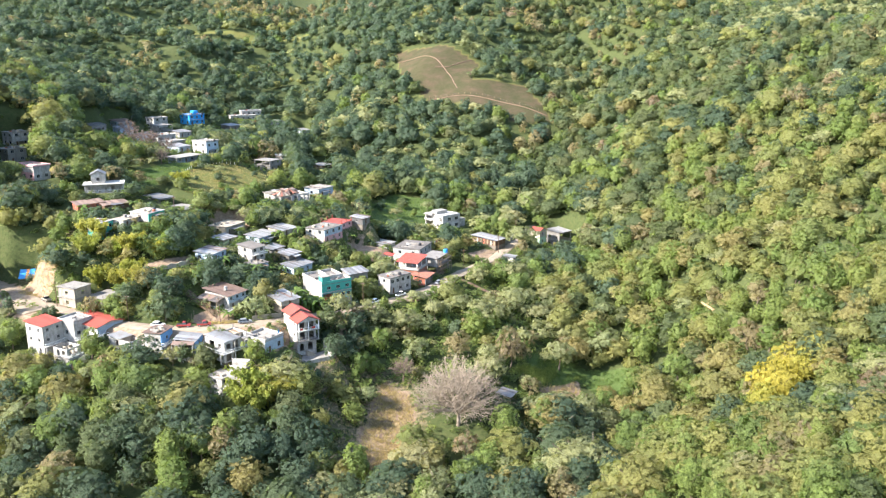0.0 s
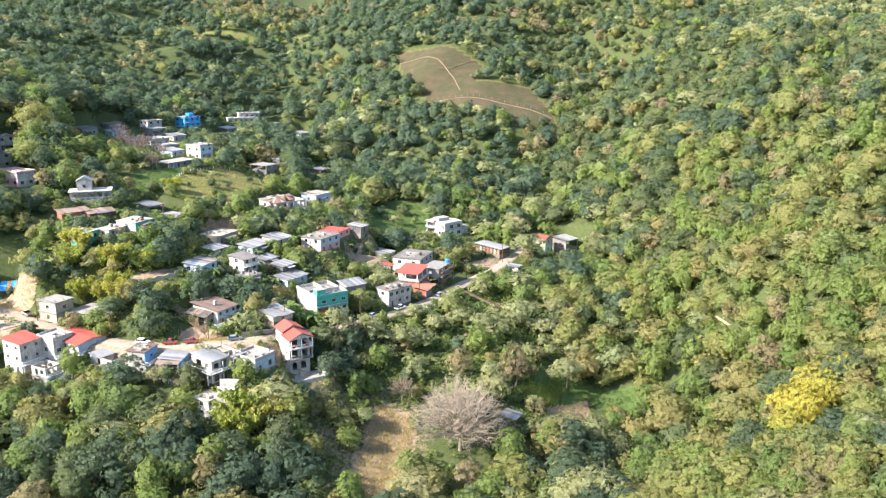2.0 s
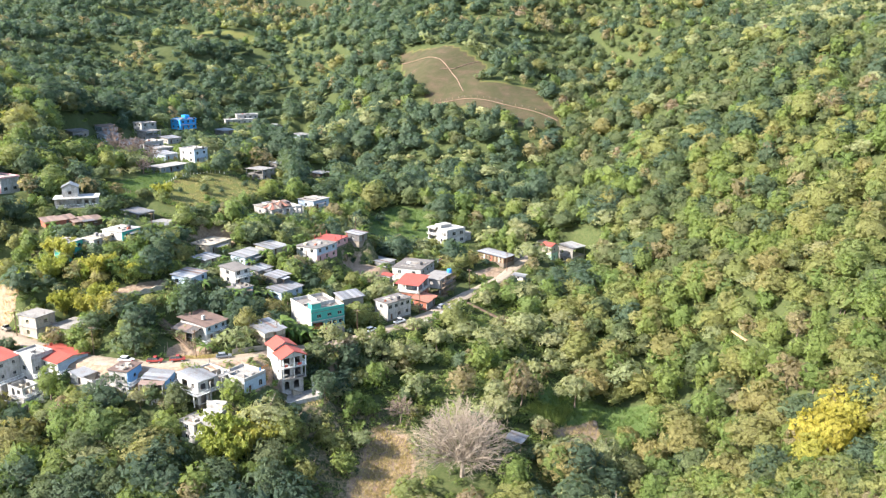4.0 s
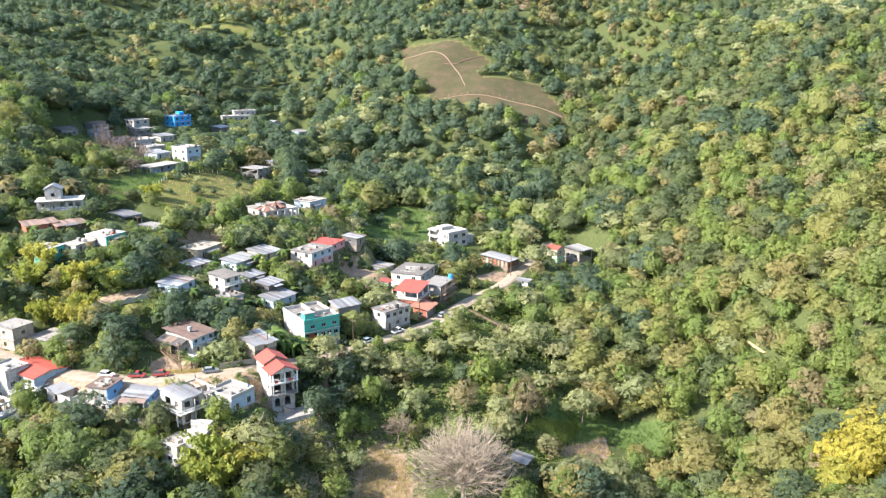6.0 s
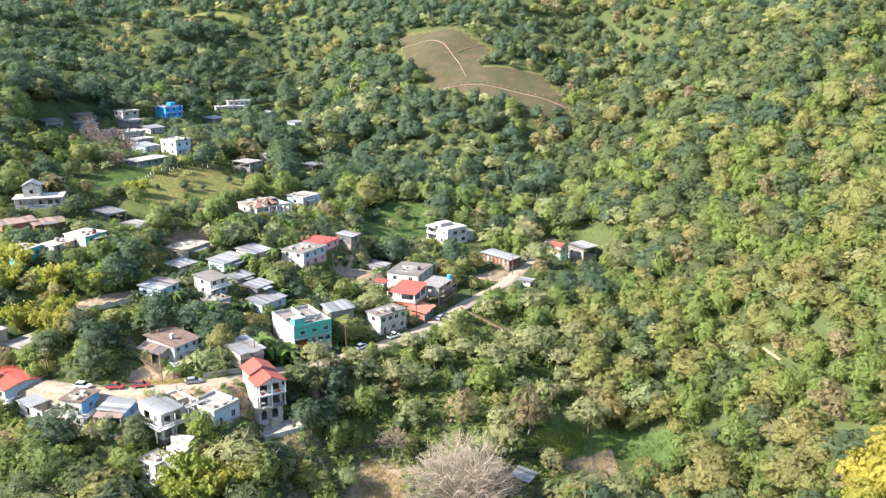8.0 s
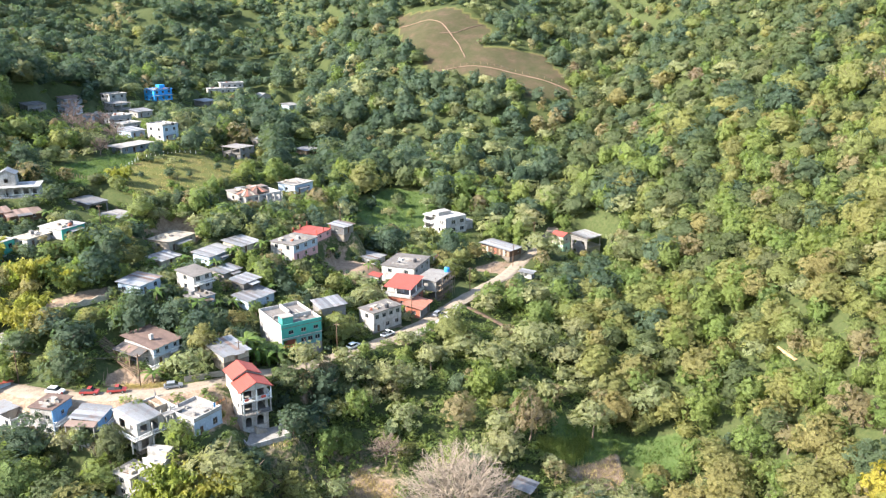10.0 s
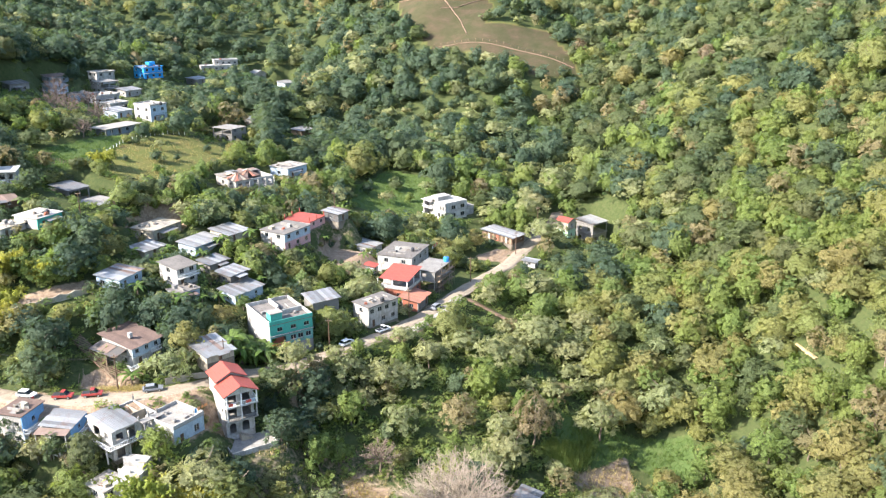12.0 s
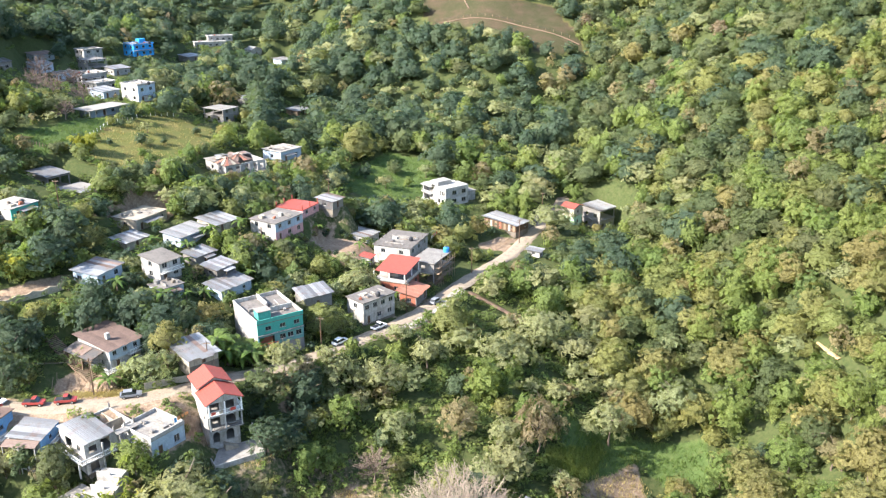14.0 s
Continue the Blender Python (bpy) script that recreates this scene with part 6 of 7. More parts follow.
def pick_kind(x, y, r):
    """Which tree grows here: olive woods on the sunny side, dark woods on the shady side and in the gullies. Leaf
    colour also carries light: bright olive for sun, dark bluish for far haze.
    """
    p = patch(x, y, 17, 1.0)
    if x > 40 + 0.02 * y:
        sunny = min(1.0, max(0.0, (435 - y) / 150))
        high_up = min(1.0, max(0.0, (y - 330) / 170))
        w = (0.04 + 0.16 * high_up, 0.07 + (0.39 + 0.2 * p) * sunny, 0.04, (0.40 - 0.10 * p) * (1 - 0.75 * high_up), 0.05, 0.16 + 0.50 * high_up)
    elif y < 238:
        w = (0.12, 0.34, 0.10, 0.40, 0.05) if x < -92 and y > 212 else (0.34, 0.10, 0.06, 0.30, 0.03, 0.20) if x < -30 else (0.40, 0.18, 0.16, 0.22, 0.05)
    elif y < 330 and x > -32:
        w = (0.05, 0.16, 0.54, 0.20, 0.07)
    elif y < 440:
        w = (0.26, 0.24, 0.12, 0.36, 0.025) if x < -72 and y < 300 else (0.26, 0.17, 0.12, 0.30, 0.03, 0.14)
    # far slopes: mostly the dark bluish leaves, standing in for haze and shade
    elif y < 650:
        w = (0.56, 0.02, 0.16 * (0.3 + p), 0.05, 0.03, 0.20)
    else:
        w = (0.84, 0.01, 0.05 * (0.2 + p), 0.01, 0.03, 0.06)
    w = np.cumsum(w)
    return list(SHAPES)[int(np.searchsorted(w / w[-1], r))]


spots = []
for y0, y1, step in ((120, 330, 6.3), (330, 480, 6.8), (480, 640, 7.3), (640, 990, 8.8)):
    for yy in np.arange(y0, y1, step):
        for xx in np.arange(-0.53 * yy - 16, 0.53 * yy + 18, step):
            if yy < 168 and xx < 35 or xx > 45 and 150 < yy < 430:
                continue
            spots.append((xx + RS.uniform(-0.48, 0.48) * step, yy + RS.uniform(-0.48, 0.48) * step, step))
for yy in np.arange(150, 430, 5.6):          # close-set crowns on the sunny slope
    for xx in np.arange(45, 0.53 * yy + 18, 5.6):
        spots.append((xx + RS.uniform(-2.7, 2.7), yy + RS.uniform(-2.7, 2.7), 5.6))
for yy in np.arange(244, 400, 5.0):          # garden trees fill in between the houses
    for xx in np.arange(-0.5 * yy, -6, 5.0):
        spots.append((xx + RS.uniform(-2.4, 2.4), yy + RS.uniform(-2.4, 2.4), 4.0))
spots = np.array(spots)
gap = np.zeros(len(spots), bool)
for poly in GROVE_GAPS:
    gap |= inside(spots[:, 0], spots[:, 1], poly)
spots = spots[~gap]
zs = ground_z(spots[:, 0], spots[:, 1])
road_d = np.min([near_line(spots[:, 0], spots[:, 1], ROAD)[0] - 1.8, near_line(spots[:, 0], spots[:, 1], TRACK)[0], near_line(spots[:, 0], spots[:, 1], APRON)[0] - 4.5, near_line(spots[:, 0], spots[:, 1], FORECOURT)[0] - 3.0], axis=0)
house_d = np.min([outline_distance(spots[:, 0], spots[:, 1], s) for s in SITES], axis=0)
# low growth only in front of a house that looks out over the valley
headroom = np.full(len(spots), 99.0)
# open views over the clearings, the great bare tree and the flowering trees: x, y, half width
for vx, vy, vw in ((4.4, 226, 9), (40, 256, 10), (54, 266, 9), (22, 238, 4), (92, 213, 13), (-52, 219, 7), (-22, 222, 10), (-20, 388, 14), (-98, 352, 12), (-4, 575, 14), (30, 560, 14), (58, 548, 14), (19, 316, 8), (92.5, 284, 0.8), (22.3, 254, 6), (5.2, 256, 7), (-28, 328, 7), (-91, 272, 9), (-76, 253, 7), (-66, 250, 6), (16, 358, 6), (-39, 238, 7), (-141, 268, 11), (-146.5, 286, 6), (-92, 272, 7), (-130, 259, 8), (-34, 333, 7), (-30, 335, 7)):
    vz = float(ground_z(vx, vy))
    dy = vy - spots[:, 1]
    slope = (100 - vz) / max(60, vy - 45)
    blocked = (dy > -2) & (dy < 8.0 / slope) & (np.abs(spots[:, 0] - vx * (1 - dy / vy)) < vw)
    headroom = np.where(blocked, np.minimum(headroom, vz + 0.8 + slope * np.maximum(dy, 0) - zs), headroom)
for s in SITES:
    cx, cy = s[0] + 0.5 * (s[5] * s[3] - s[6] * s[4]), s[1] + 0.5 * (s[5] * s[4] + s[6] * s[3])
    half = 0.42 * (s[5] + s[6])
    dy = cy - spots[:, 1]
    slope = (100 - s[2]) / max(60, cy - 45)
    line_x = cx * (1 - dy / cy)
    blocked = (dy > 0) & (dy < (np.clip(12.0 / slope, 18, 105) if cy > 340 else np.clip(8.0 / slope, 18, 45))) & (np.abs(spots[:, 0] - line_x) < half + 1.0)
    headroom = np.where(blocked, np.minimum(headroom, s[2] + (1.4 if cy < 252 and s[0] < -95 else 3.6 if cy < 250 and s[0] < -70 else 2.6 if cy < 250 and s[0] < -55 else 0.7 if cy > 303 and s[0] < -50 else 2.9 if s[0] < -50 else 0.3 if s[0] > 40 else 1.8) + (0.8 if cy > 340 else 1.0) * slope * np.maximum(dy - 2, 0) - zs), headroom)

for x0, x1, y0, y1, top in ((-33, -22, 205, 238, 6.0), (-46, -34, 322, 336, 3.5), (22, 46, 252, 288, 5.5), (-112, -96, 262, 276, 4.5)):      # scrub stays low on the sunny side of the bare ground
    low_ = (spots[:, 0] > x0) & (spots[:, 0] < x1) & (spots[:, 1] > y0) & (spots[:, 1] < y1)
    headroom = np.where(low_, np.minimum(headroom, top), headroom)

count = {k: 0 for k in SHAPES}
woods = {k: dict(v=[], q=[], t=[], m=[], n=0) for k in SHAPES}
for (x, y, step), z, rd, hd, room in zip(spots, zs, road_d, house_d, headroom):
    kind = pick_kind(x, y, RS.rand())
    if y < 258 and inside(np.array(x), np.array(y), SCRUB[0]):      # dry scrub below the tower house
        if RS.rand() < 0.4:
            continue
        kind = ("bright_tree", "umbrella_tree", "hillside_tree", "hillside_tree")[RS.randint(4)]
    for sx, sy, rx, ry, stand, share in STANDS:
        if y > 480 and ((x - sx) / rx) ** 2 + ((y - sy) / ry) ** 2 < 1 and RS.rand() < share:
            kind = stand
    if y > 690 and (RS.rand() < 0.55 and any(((x - sx) / rx) ** 2 + ((y - sy) / ry) ** 2 < 1 for sx, sy, rx, ry in THIN) or near_line(np.array(x), np.array(y), RIDGE)[0] < 7):
        continue
    high, wide = SIZE[kind]
    s = min(1.45, math.exp(RS.normal(0, 0.32)) * (0.70 + 0.5 * patch(x, y, 23, 4.0)))
    if y > 480:
        s *= 0.86
    if step == 4.0:
        s *= 0.85
    if step == 5.6:
        s *= 0.86
    if -150 < x < 0 and 240 < y < 420:      # gardens between the houses
        s *= 0.78
        if RS.rand() < 0.10:
            continue
    if x < 20 and y < 236:
        s = min(1.25, s * 1.15)
    if -30 < x < 38 and 246 < y < 325 and RS.rand() < 0.22:
        continue
    s *= min(1.0, max(0.0, room) / (high * s)) if room < high * s else 1.0
    high, wide = high * s, wide * s * RS.uniform(0.85, 1.15)
    if s < 0.22 or rd < 0.9 + 0.20 * wide or hd < 0.38 * wide + 0.3:
        continue
    turn = RS.uniform(0, 6.28)
    if y < 272 and y > 168 and count[kind] < 290 and abs(x) < 0.56 * y:
        count[kind] += 1
        plant_tree(kind, x, y, z, high, wide, turn)
        continue
    v, q, m = TEMPLATE[kind][detail(x, y, wide)][RS.randint(4)]
    c, sn = math.cos(turn), math.sin(turn)
    p = v * (wide, wide, high)
    p = np.column_stack([p[:, 0] * c - p[:, 1] * sn + x, p[:, 0] * sn + p[:, 1] * c + y, p[:, 2] + z - 0.2])
    w = woods[kind]
    w["v"].append(p), w["q"].append(q + w["n"]), w["t"].append(np.full(len(p), RS.rand())), w["m"].append(np.column_stack([m[:, 0] * c - m[:, 1] * sn, m[:, 0] * sn + m[:, 1] * c, m[:, 2]]))
    w["n"] += len(p)
WOODS_LABEL = {"broadleaf_tree": "broadleaf woods over the far slopes, leaves coloured dark and bluish for haze", "hillside_tree": "olive-green woods over the sunny hillside",
               "umbrella_tree": "grey-green spreading trees scattered through the woods", "bright_tree": "bright green trees scattered through the woods",
               "dry_tree": "dry brown trees scattered through the woods", "slope_tree": "mid-green woods over the upper slopes"}
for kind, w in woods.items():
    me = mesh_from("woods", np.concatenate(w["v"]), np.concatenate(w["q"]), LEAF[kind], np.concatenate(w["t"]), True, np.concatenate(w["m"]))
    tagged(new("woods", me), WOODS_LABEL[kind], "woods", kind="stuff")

# undergrowth between the trees, and grass in the clearings
def scatter(name, pts, template, size, material, label, category, seed):
    rs = np.random.RandomState(seed)
    vs, qs, ts, n = [], [], [], 0
    for x, y, z in pts:
        v, q = template[rs.randint(len(template))][:2]
        a, s = rs.uniform(0, 6.28), size * rs.uniform(0.6, 1.4)
        vs.append(np.column_stack([(v[:, 0] * math.cos(a) - v[:, 1] * math.sin(a)) * s[0] + x, (v[:, 0] * math.sin(a) + v[:, 1] * math.cos(a)) * s[0] + y, v[:, 2] * s[1] + z - 0.1]))
        qs.append(q + n), ts.append(np.full(len(v), rs.rand()))
        n += len(v)
    return tagged(new(name, mesh_from(name, np.concatenate(vs), np.concatenate(qs), material, np.concatenate(ts), True)), label, category, kind="stuff")


n_bush = 2500
bx, by = RS.uniform(-0.58, 0.58, n_bush), RS.uniform(165, 430, n_bush)
bx = bx * by
n_low = 1300                                 # the moist valley floor is thick with bushes
n_up = 900                                   # and so are the slopes below the hamlet
bx = np.concatenate([bx, RS.uniform(-40, 48, n_low), RS.uniform(-215, -60, n_up), RS.uniform(-130, 0, 900)])
by = np.concatenate([by, RS.uniform(236, 330, n_low), RS.uniform(380, 620, n_up), RS.uniform(248, 360, 900)])
keep = np.ones(len(bx), bool)
for poly in LAWNS + MEADOW + FARFIELD + BARE + REEDS:
    keep &= ~inside(bx, by, poly)
keep &= near_line(bx, by, ROAD)[0] > 3.3
keep &= near_line(bx, by, TRACK)[0] > 2.5
keep &= np.min([outline_distance(bx, by, s) for s in SITES], axis=0) > 1.4
bx, by = bx[keep], by[keep]
rs = np.random.RandomState(31)
BUSHES = [crown(rs, dict(SHAPES["bright_tree"], heart=0.0), 5, 34, 0.16) for _ in range(5)]
scatter("undergrowth", np.column_stack([bx, by, ground_z(bx, by)]), BUSHES, np.array((2.6, 1.7)), LEAF["bright_tree"],
        "low green bushes and undergrowth between the trees", "undergrowth", 3)


def tuft(rs, blades, spread):
    v = []
    for _ in range(blades):
        x, y = rs.normal(0, spread, 2)
        a = rs.uniform(0, 6.28)
        w, h, l = rs.uniform(0.03, 0.07), rs.uniform(0.5, 1.0), rs.uniform(0.1, 0.4)
        c, s = math.cos(a), math.sin(a)
        v += [(x - w * s, y + w * c, 0), (x + w * s, y - w * c, 0), (x + l * c + 0.3 * w * s, y + l * s, h), (x + l * c - 0.3 * w * s, y + l * s, h * 0.97)]
    return np.array(v), np.arange(blades * 4).reshape(-1, 4)


def grass_points(polys, n, seed):
    rs = np.random.RandomState(seed)
    out = []
    for poly in polys:
        p = np.array(poly, float)
        x, y = rs.uniform(p[:, 0].min(), p[:, 0].max(), n), rs.uniform(p[:, 1].min(), p[:, 1].max(), n)
        k = inside(x, y, poly)
        out.append(np.column_stack([x[k], y[k], ground_z(x[k], y[k])]))
    return np.concatenate(out)


rs = np.random.RandomState(8)
TUFTS = [tuft(rs, 9, 0.35) for _ in range(4)]
scatter("tall_grass", grass_points(LAWNS, 1100, 1), TUFTS, np.array((1.2, 0.8)), GRASSLEAF, "fresh green grass in the clearings", "grass", 5)
scatter("dry_grass", np.concatenate([grass_points(MEADOW + BARE[:4] + SCRUB, 800, 2), grass_points(BARE[1:2], 2200, 3)]), TUFTS, np.array((1.1, 0.7)), DRYGRASS, "dry yellow grass on the meadow and banks", "grass", 6)
scatter("reeds", grass_points(REEDS, 1300, 7), TUFTS, np.array((1.3, 2.3)), LEAF["bright_tree"], "tall dark green canes beside the dirt plot", "reeds", 9)


# ---- single trees and plants that stand out ----
def bare_tree(x, y, z, high, wide, seed, label, wood=PALEBARK, shoots=70):
    """A leafless tree: a short trunk, limbs that fork out to a round head, twigs all over it."""
    rs = random.Random(seed)
    root = thing("bare_tree", pose(x, y, z), label, "tree")
    trunk, twigs = bmesh.new(), bmesh.new()
    fork = Vector((0.3, 0, high * 0.22))
    tube(trunk, (0, 0, -1.0), fork, high * 0.032, high * 0.024, 8, False)

    def bough(p, q, r0, r1, bend, bm, sides):
        pts = [p.lerp(q, i / 4) + bend * math.sin(math.pi * i / 4) for i in range(5)]
        for i in range(4):
            tube(bm, pts[i], pts[i + 1], r0 + (r1 - r0) * i / 4, r0 + (r1 - r0) * (i + 1) / 4, sides, False)
        return pts

    def shake(k):
        return Vector((rs.uniform(-k, k), rs.uniform(-k, k), rs.uniform(-k, k)))
    for i in range(shoots):
        t = (i + 0.5) / shoots
        up, an = 1 - 0.92 * t, i * 2.4
        flat = math.sqrt(1 - up * up)
        tip = Vector((flat * math.cos(an) * wide / 2, flat * math.sin(an) * wide / 2, high * (0.30 + 0.70 * up) * rs.uniform(0.85, 1.0)))
        pts = bough(fork, tip, high * 0.0065, 0.045, shake(0.05 * high) + Vector((0, 0, 0.06 * high)), trunk if i < 12 else twigs, 5)
        for k in range(13):
            f = rs.uniform(1.2, 4.0)
            a = pts[min(3, int(f))].lerp(pts[min(3, int(f)) + 1], f - min(3, int(f)))
            out = (a - fork).normalized() + shake(0.75)
            b = a + out.normalized() * wide * rs.uniform(0.07, 0.15)
            mid = bough(a, b, 0.055, 0.03, shake(0.25), twigs, 3)
            for m in range(5):
                c = mid[rs.randint(1, 4)]
                e = c + (out.normalized() + shake(0.9)).normalized() * wide * rs.uniform(0.035, 0.075)
                tube(twigs, c, e, 0.032, 0.02, 3, False)
    part("trunk", trunk, wood, root)
    part("crown", twigs, wood, root)
    return root


bare_tree(4.4, 229.5, -11.5, 20.5, 24.5, 3, "large pale leafless tree with a wide round head", shoots=95)
bare_tree(-12.5, 247.0, -3.0, 6.5, 8.0, 7, "small leafless tree with thin reddish branches", TRUNK, 22)
for i, (x, y, h) in enumerate(((-139, 396, 9), (-131, 402, 8), (-147, 402, 8), (-126, 376, 7), (-160, 432, 9), (-150, 438, 8))):
    bare_tree(x, y, float(ground_z(x, y)), h, h * 1.15, 40 + i, "grey-brown leafless tree beside the hamlet", BROWNBARK, 16)


def yellow_tree(x, y, high, wide, turn):
    root = thing("flowering_tree", Matrix.LocRotScale((x, y, float(ground_z(x, y))), Euler((0, 0, turn)), (wide, wide, high)), "tree covered in bright yellow blossom", "tree", "yellow trees")
    c, t = new("crown", YELLOW_CROWN), new("trunk", NEAR_TRUNK["hillside_tree"][0])
    c.parent = t.parent = root


v_, q_, m_ = TEMPLATE["hillside_tree"]["near"][1]
YELLOW_CROWN = mesh_from("crown", v_, q_, YELLOWLEAF, np.full(len(v_), 0.3), True, m_)
for p in ((88, 215, 10, 10.5, 0.3), (93.5, 216, 12, 11, 1.4), (99.5, 218, 10.5, 10.5, 2.2), (91, 222, 12, 11, 4.0), (97.5, 224, 12, 12, 0.9), (104.5, 221, 10, 10.5, 3.1)):
    yellow_tree(*p)


def planted(kind, x, y, high, wide, turn):
    plant_tree(kind, x, y, float(ground_z(x, y)), high, wide, turn)


for p in (("dry_tree", 22.3, 259, 14.5, 10.5, 0.4), ("dry_tree", 5.2, 261, 9, 11, 2.0), ("hillside_tree", 132, 322, 15, 14, 0.5), ("hillside_tree", 139, 326, 14, 13, 0.9), ("hillside_tree", 145, 352, 14, 14, 1.9), ("hillside_tree", 136, 350, 13, 13, 2.5), ("hillside_tree", 122, 306, 12, 13, 3.0),
          ("hillside_tree", 152, 392, 14, 14, 0.9), ("dry_tree", 161, 390, 12, 13, 0.2), ("dry_tree", 74, 170, 9, 10, 1.0), ("dry_tree", 82, 172, 8, 10, 2.2), 
          ("umbrella_tree", 40, 272, 10, 11, 0.2), ("umbrella_tree", 58, 282, 11, 12, 4.1), ("umbrella_tree", -3, 283, 8, 9, 1.2), ("umbrella_tree", -13, 271, 9, 10, 2.9), ("broadleaf_tree", -87, 260, 7.5, 9, 1.0),
          ("broadleaf_tree", -77, 270, 10, 11, 2.0), ("broadleaf_tree", -94, 262, 7, 9, 3.2), ("bright_tree", -104.5, 237.0, 8.5, 8.5, 0.5), ("broadleaf_tree", -68, 275, 9, 9, 4.0), ("umbrella_tree", -33, 263, 8, 8, 0.4),
          ("broadleaf_tree", -100, 257, 7, 9, 0.4), ("bright_tree", -104.5, 257, 7, 8, 1.3), ("hillside_tree", -90, 256.5, 6, 8, 2.2), ("broadleaf_tree", -88, 257.5, 9, 10, 3.3), 
          ("bright_tree", -101, 250.5, 5, 5, 2.2), ("dry_tree", -112, 256, 6, 6, 3.0), ("hillside_tree", -58, 263, 7, 8, 1.0), ("broadleaf_tree", -63, 268, 8, 9, 2.0)):
    planted(*p)


def banana_plant(seed):
    rs = random.Random(seed)
    root = new("banana_plant")
    bm = bmesh.new()
    tube(bm, (0, 0, -0.3), (0.1, 0, 1.9), 0.15, 0.09, 7)
    part("stem", bm, TRUNK, root)
    for i in range(9):
        bm = bmesh.new()
        an, up, ln = i * 0.72 + rs.uniform(-0.2, 0.2), rs.uniform(0.5, 1.1), rs.uniform(2.0, 2.8)
        c, s = math.cos(an), math.sin(an)
        rows = []
        for k in range(6):
            t = k / 5
            r, h = ln * t * (1 - 0.12 * t), 1.8 + up * 2.0 * t - 2.0 * t * t
            w = 0.34 * math.sin(math.pi * min(1, 0.12 + 0.86 * t)) + 0.02
            rows.append([bm.verts.new((r * c - w * s, r * s + w * c, h - 0.1)), bm.verts.new((r * c, r * s, h)), bm.verts.new((r * c + w * s, r * s - w * c, h - 0.1))])
        for p, q in zip(rows, rows[1:]):
            bm.faces.new((p[0], p[1], q[1], q[0])), bm.faces.new((p[1], p[2], q[2], q[1]))
        part("leaf", bm, BANANALEAF, root)
    return tagged(root, "banana plant with long arching leaves", "banana plant", "banana grove")


first = banana_plant(1)
first.matrix_basis = pose(-46.0, 266.0, float(ground_z(-46.0, 266.0)))
rs = random.Random(21)
for cx, cy, n, spread in ((-46.5, 269.5, 22, 3.0), (-61, 250.5, 6, 2.6), (-70, 282, 5, 3), (-96, 322, 4, 4), (-58, 278, 5, 3), (-118, 333, 3, 3)):
    for i in range(n):
        x, y = cx + rs.gauss(0, spread), cy + rs.gauss(0, spread * 0.7)
        if min(outline_distance(np.array(x), np.array(y), s) for s in SITES) < 1.0 or near_line(np.array(x), np.array(y), ROAD)[0] < 3.6:
            continue
        s = rs.uniform(1.6, 2.3) if n > 12 else rs.uniform(0.9, 1.5)
        copy_thing(first, Matrix.LocRotScale((x, y, float(ground_z(x, y))), Euler((0, 0, rs.uniform(0, 6.28))), (s, s, s)))


def bamboo(x, y, high, seed, label="clump of yellow-green bamboo with drooping plumes"):
    rs = np.random.RandomState(seed)
    root = thing("bamboo_clump", pose(x, y, float(ground_z(x, y))), label, "bamboo", "bamboo clumps")
    canes, vs = bmesh.new(), []
    for i in range(26):
        an, lean = rs.uniform(0, 6.28), rs.uniform(0.1, 0.55)
        h = high * rs.uniform(0.7, 1.05)
        pts = [Vector((math.cos(an) * lean * h * t ** 2.2 + 0.6 * math.cos(an), math.sin(an) * lean * h * t ** 2.2 + 0.6 * math.sin(an), h * (t - 0.18 * t ** 4))) for t in np.linspace(0, 1, 7)]
        for p, q in zip(pts, pts[1:]):
            tube(canes, p, q, 0.06, 0.045, 4, False)
        for k in range(80):
            t = rs.uniform(0.35, 1.0)
            f = t * 6
            j = min(5, int(f))
            p = np.array(pts[j].lerp(pts[j + 1], f - j)) + rs.normal(0, 0.35, 3)
            d = np.array((rs.normal(), rs.normal(), -0.9))
            d /= np.linalg.norm(d)
            w = np.cross(d, rs.normal(size=3))
            w = w / np.linalg.norm(w) * 0.24
            ln = rs.uniform(0.8, 1.6)
            vs += [p - w * 0.5, p + d * ln * 0.5 - w, p + d * ln, p + d * ln * 0.5 + w]
    tagged(part("bamboo_stem", canes, BAMBOOLEAF, root), kind="stuff")
    me = mesh_from("foliage", np.array(vs), np.arange(len(vs)).reshape(-1, 4), BAMBOOLEAF, np.full(len(vs), rs.rand()))
    new("foliage", me).parent = root
    return root


for i, p in enumerate(((-53.5, 222.5, 13), (-49.0, 221, 12), (-56.5, 219, 11), (-45.5, 222.5, 10), (-51.5, 218, 11), (-100, 262, 8), (-104, 273, 9), (-112, 279, 8), (-98, 279, 8), (-125, 290, 8), (-110, 352, 7), (-108, 273.5, 11), (-106, 278, 11), (-116, 274, 10), (-121, 279, 10), (-119, 286, 9))):
    bamboo(*p, i)


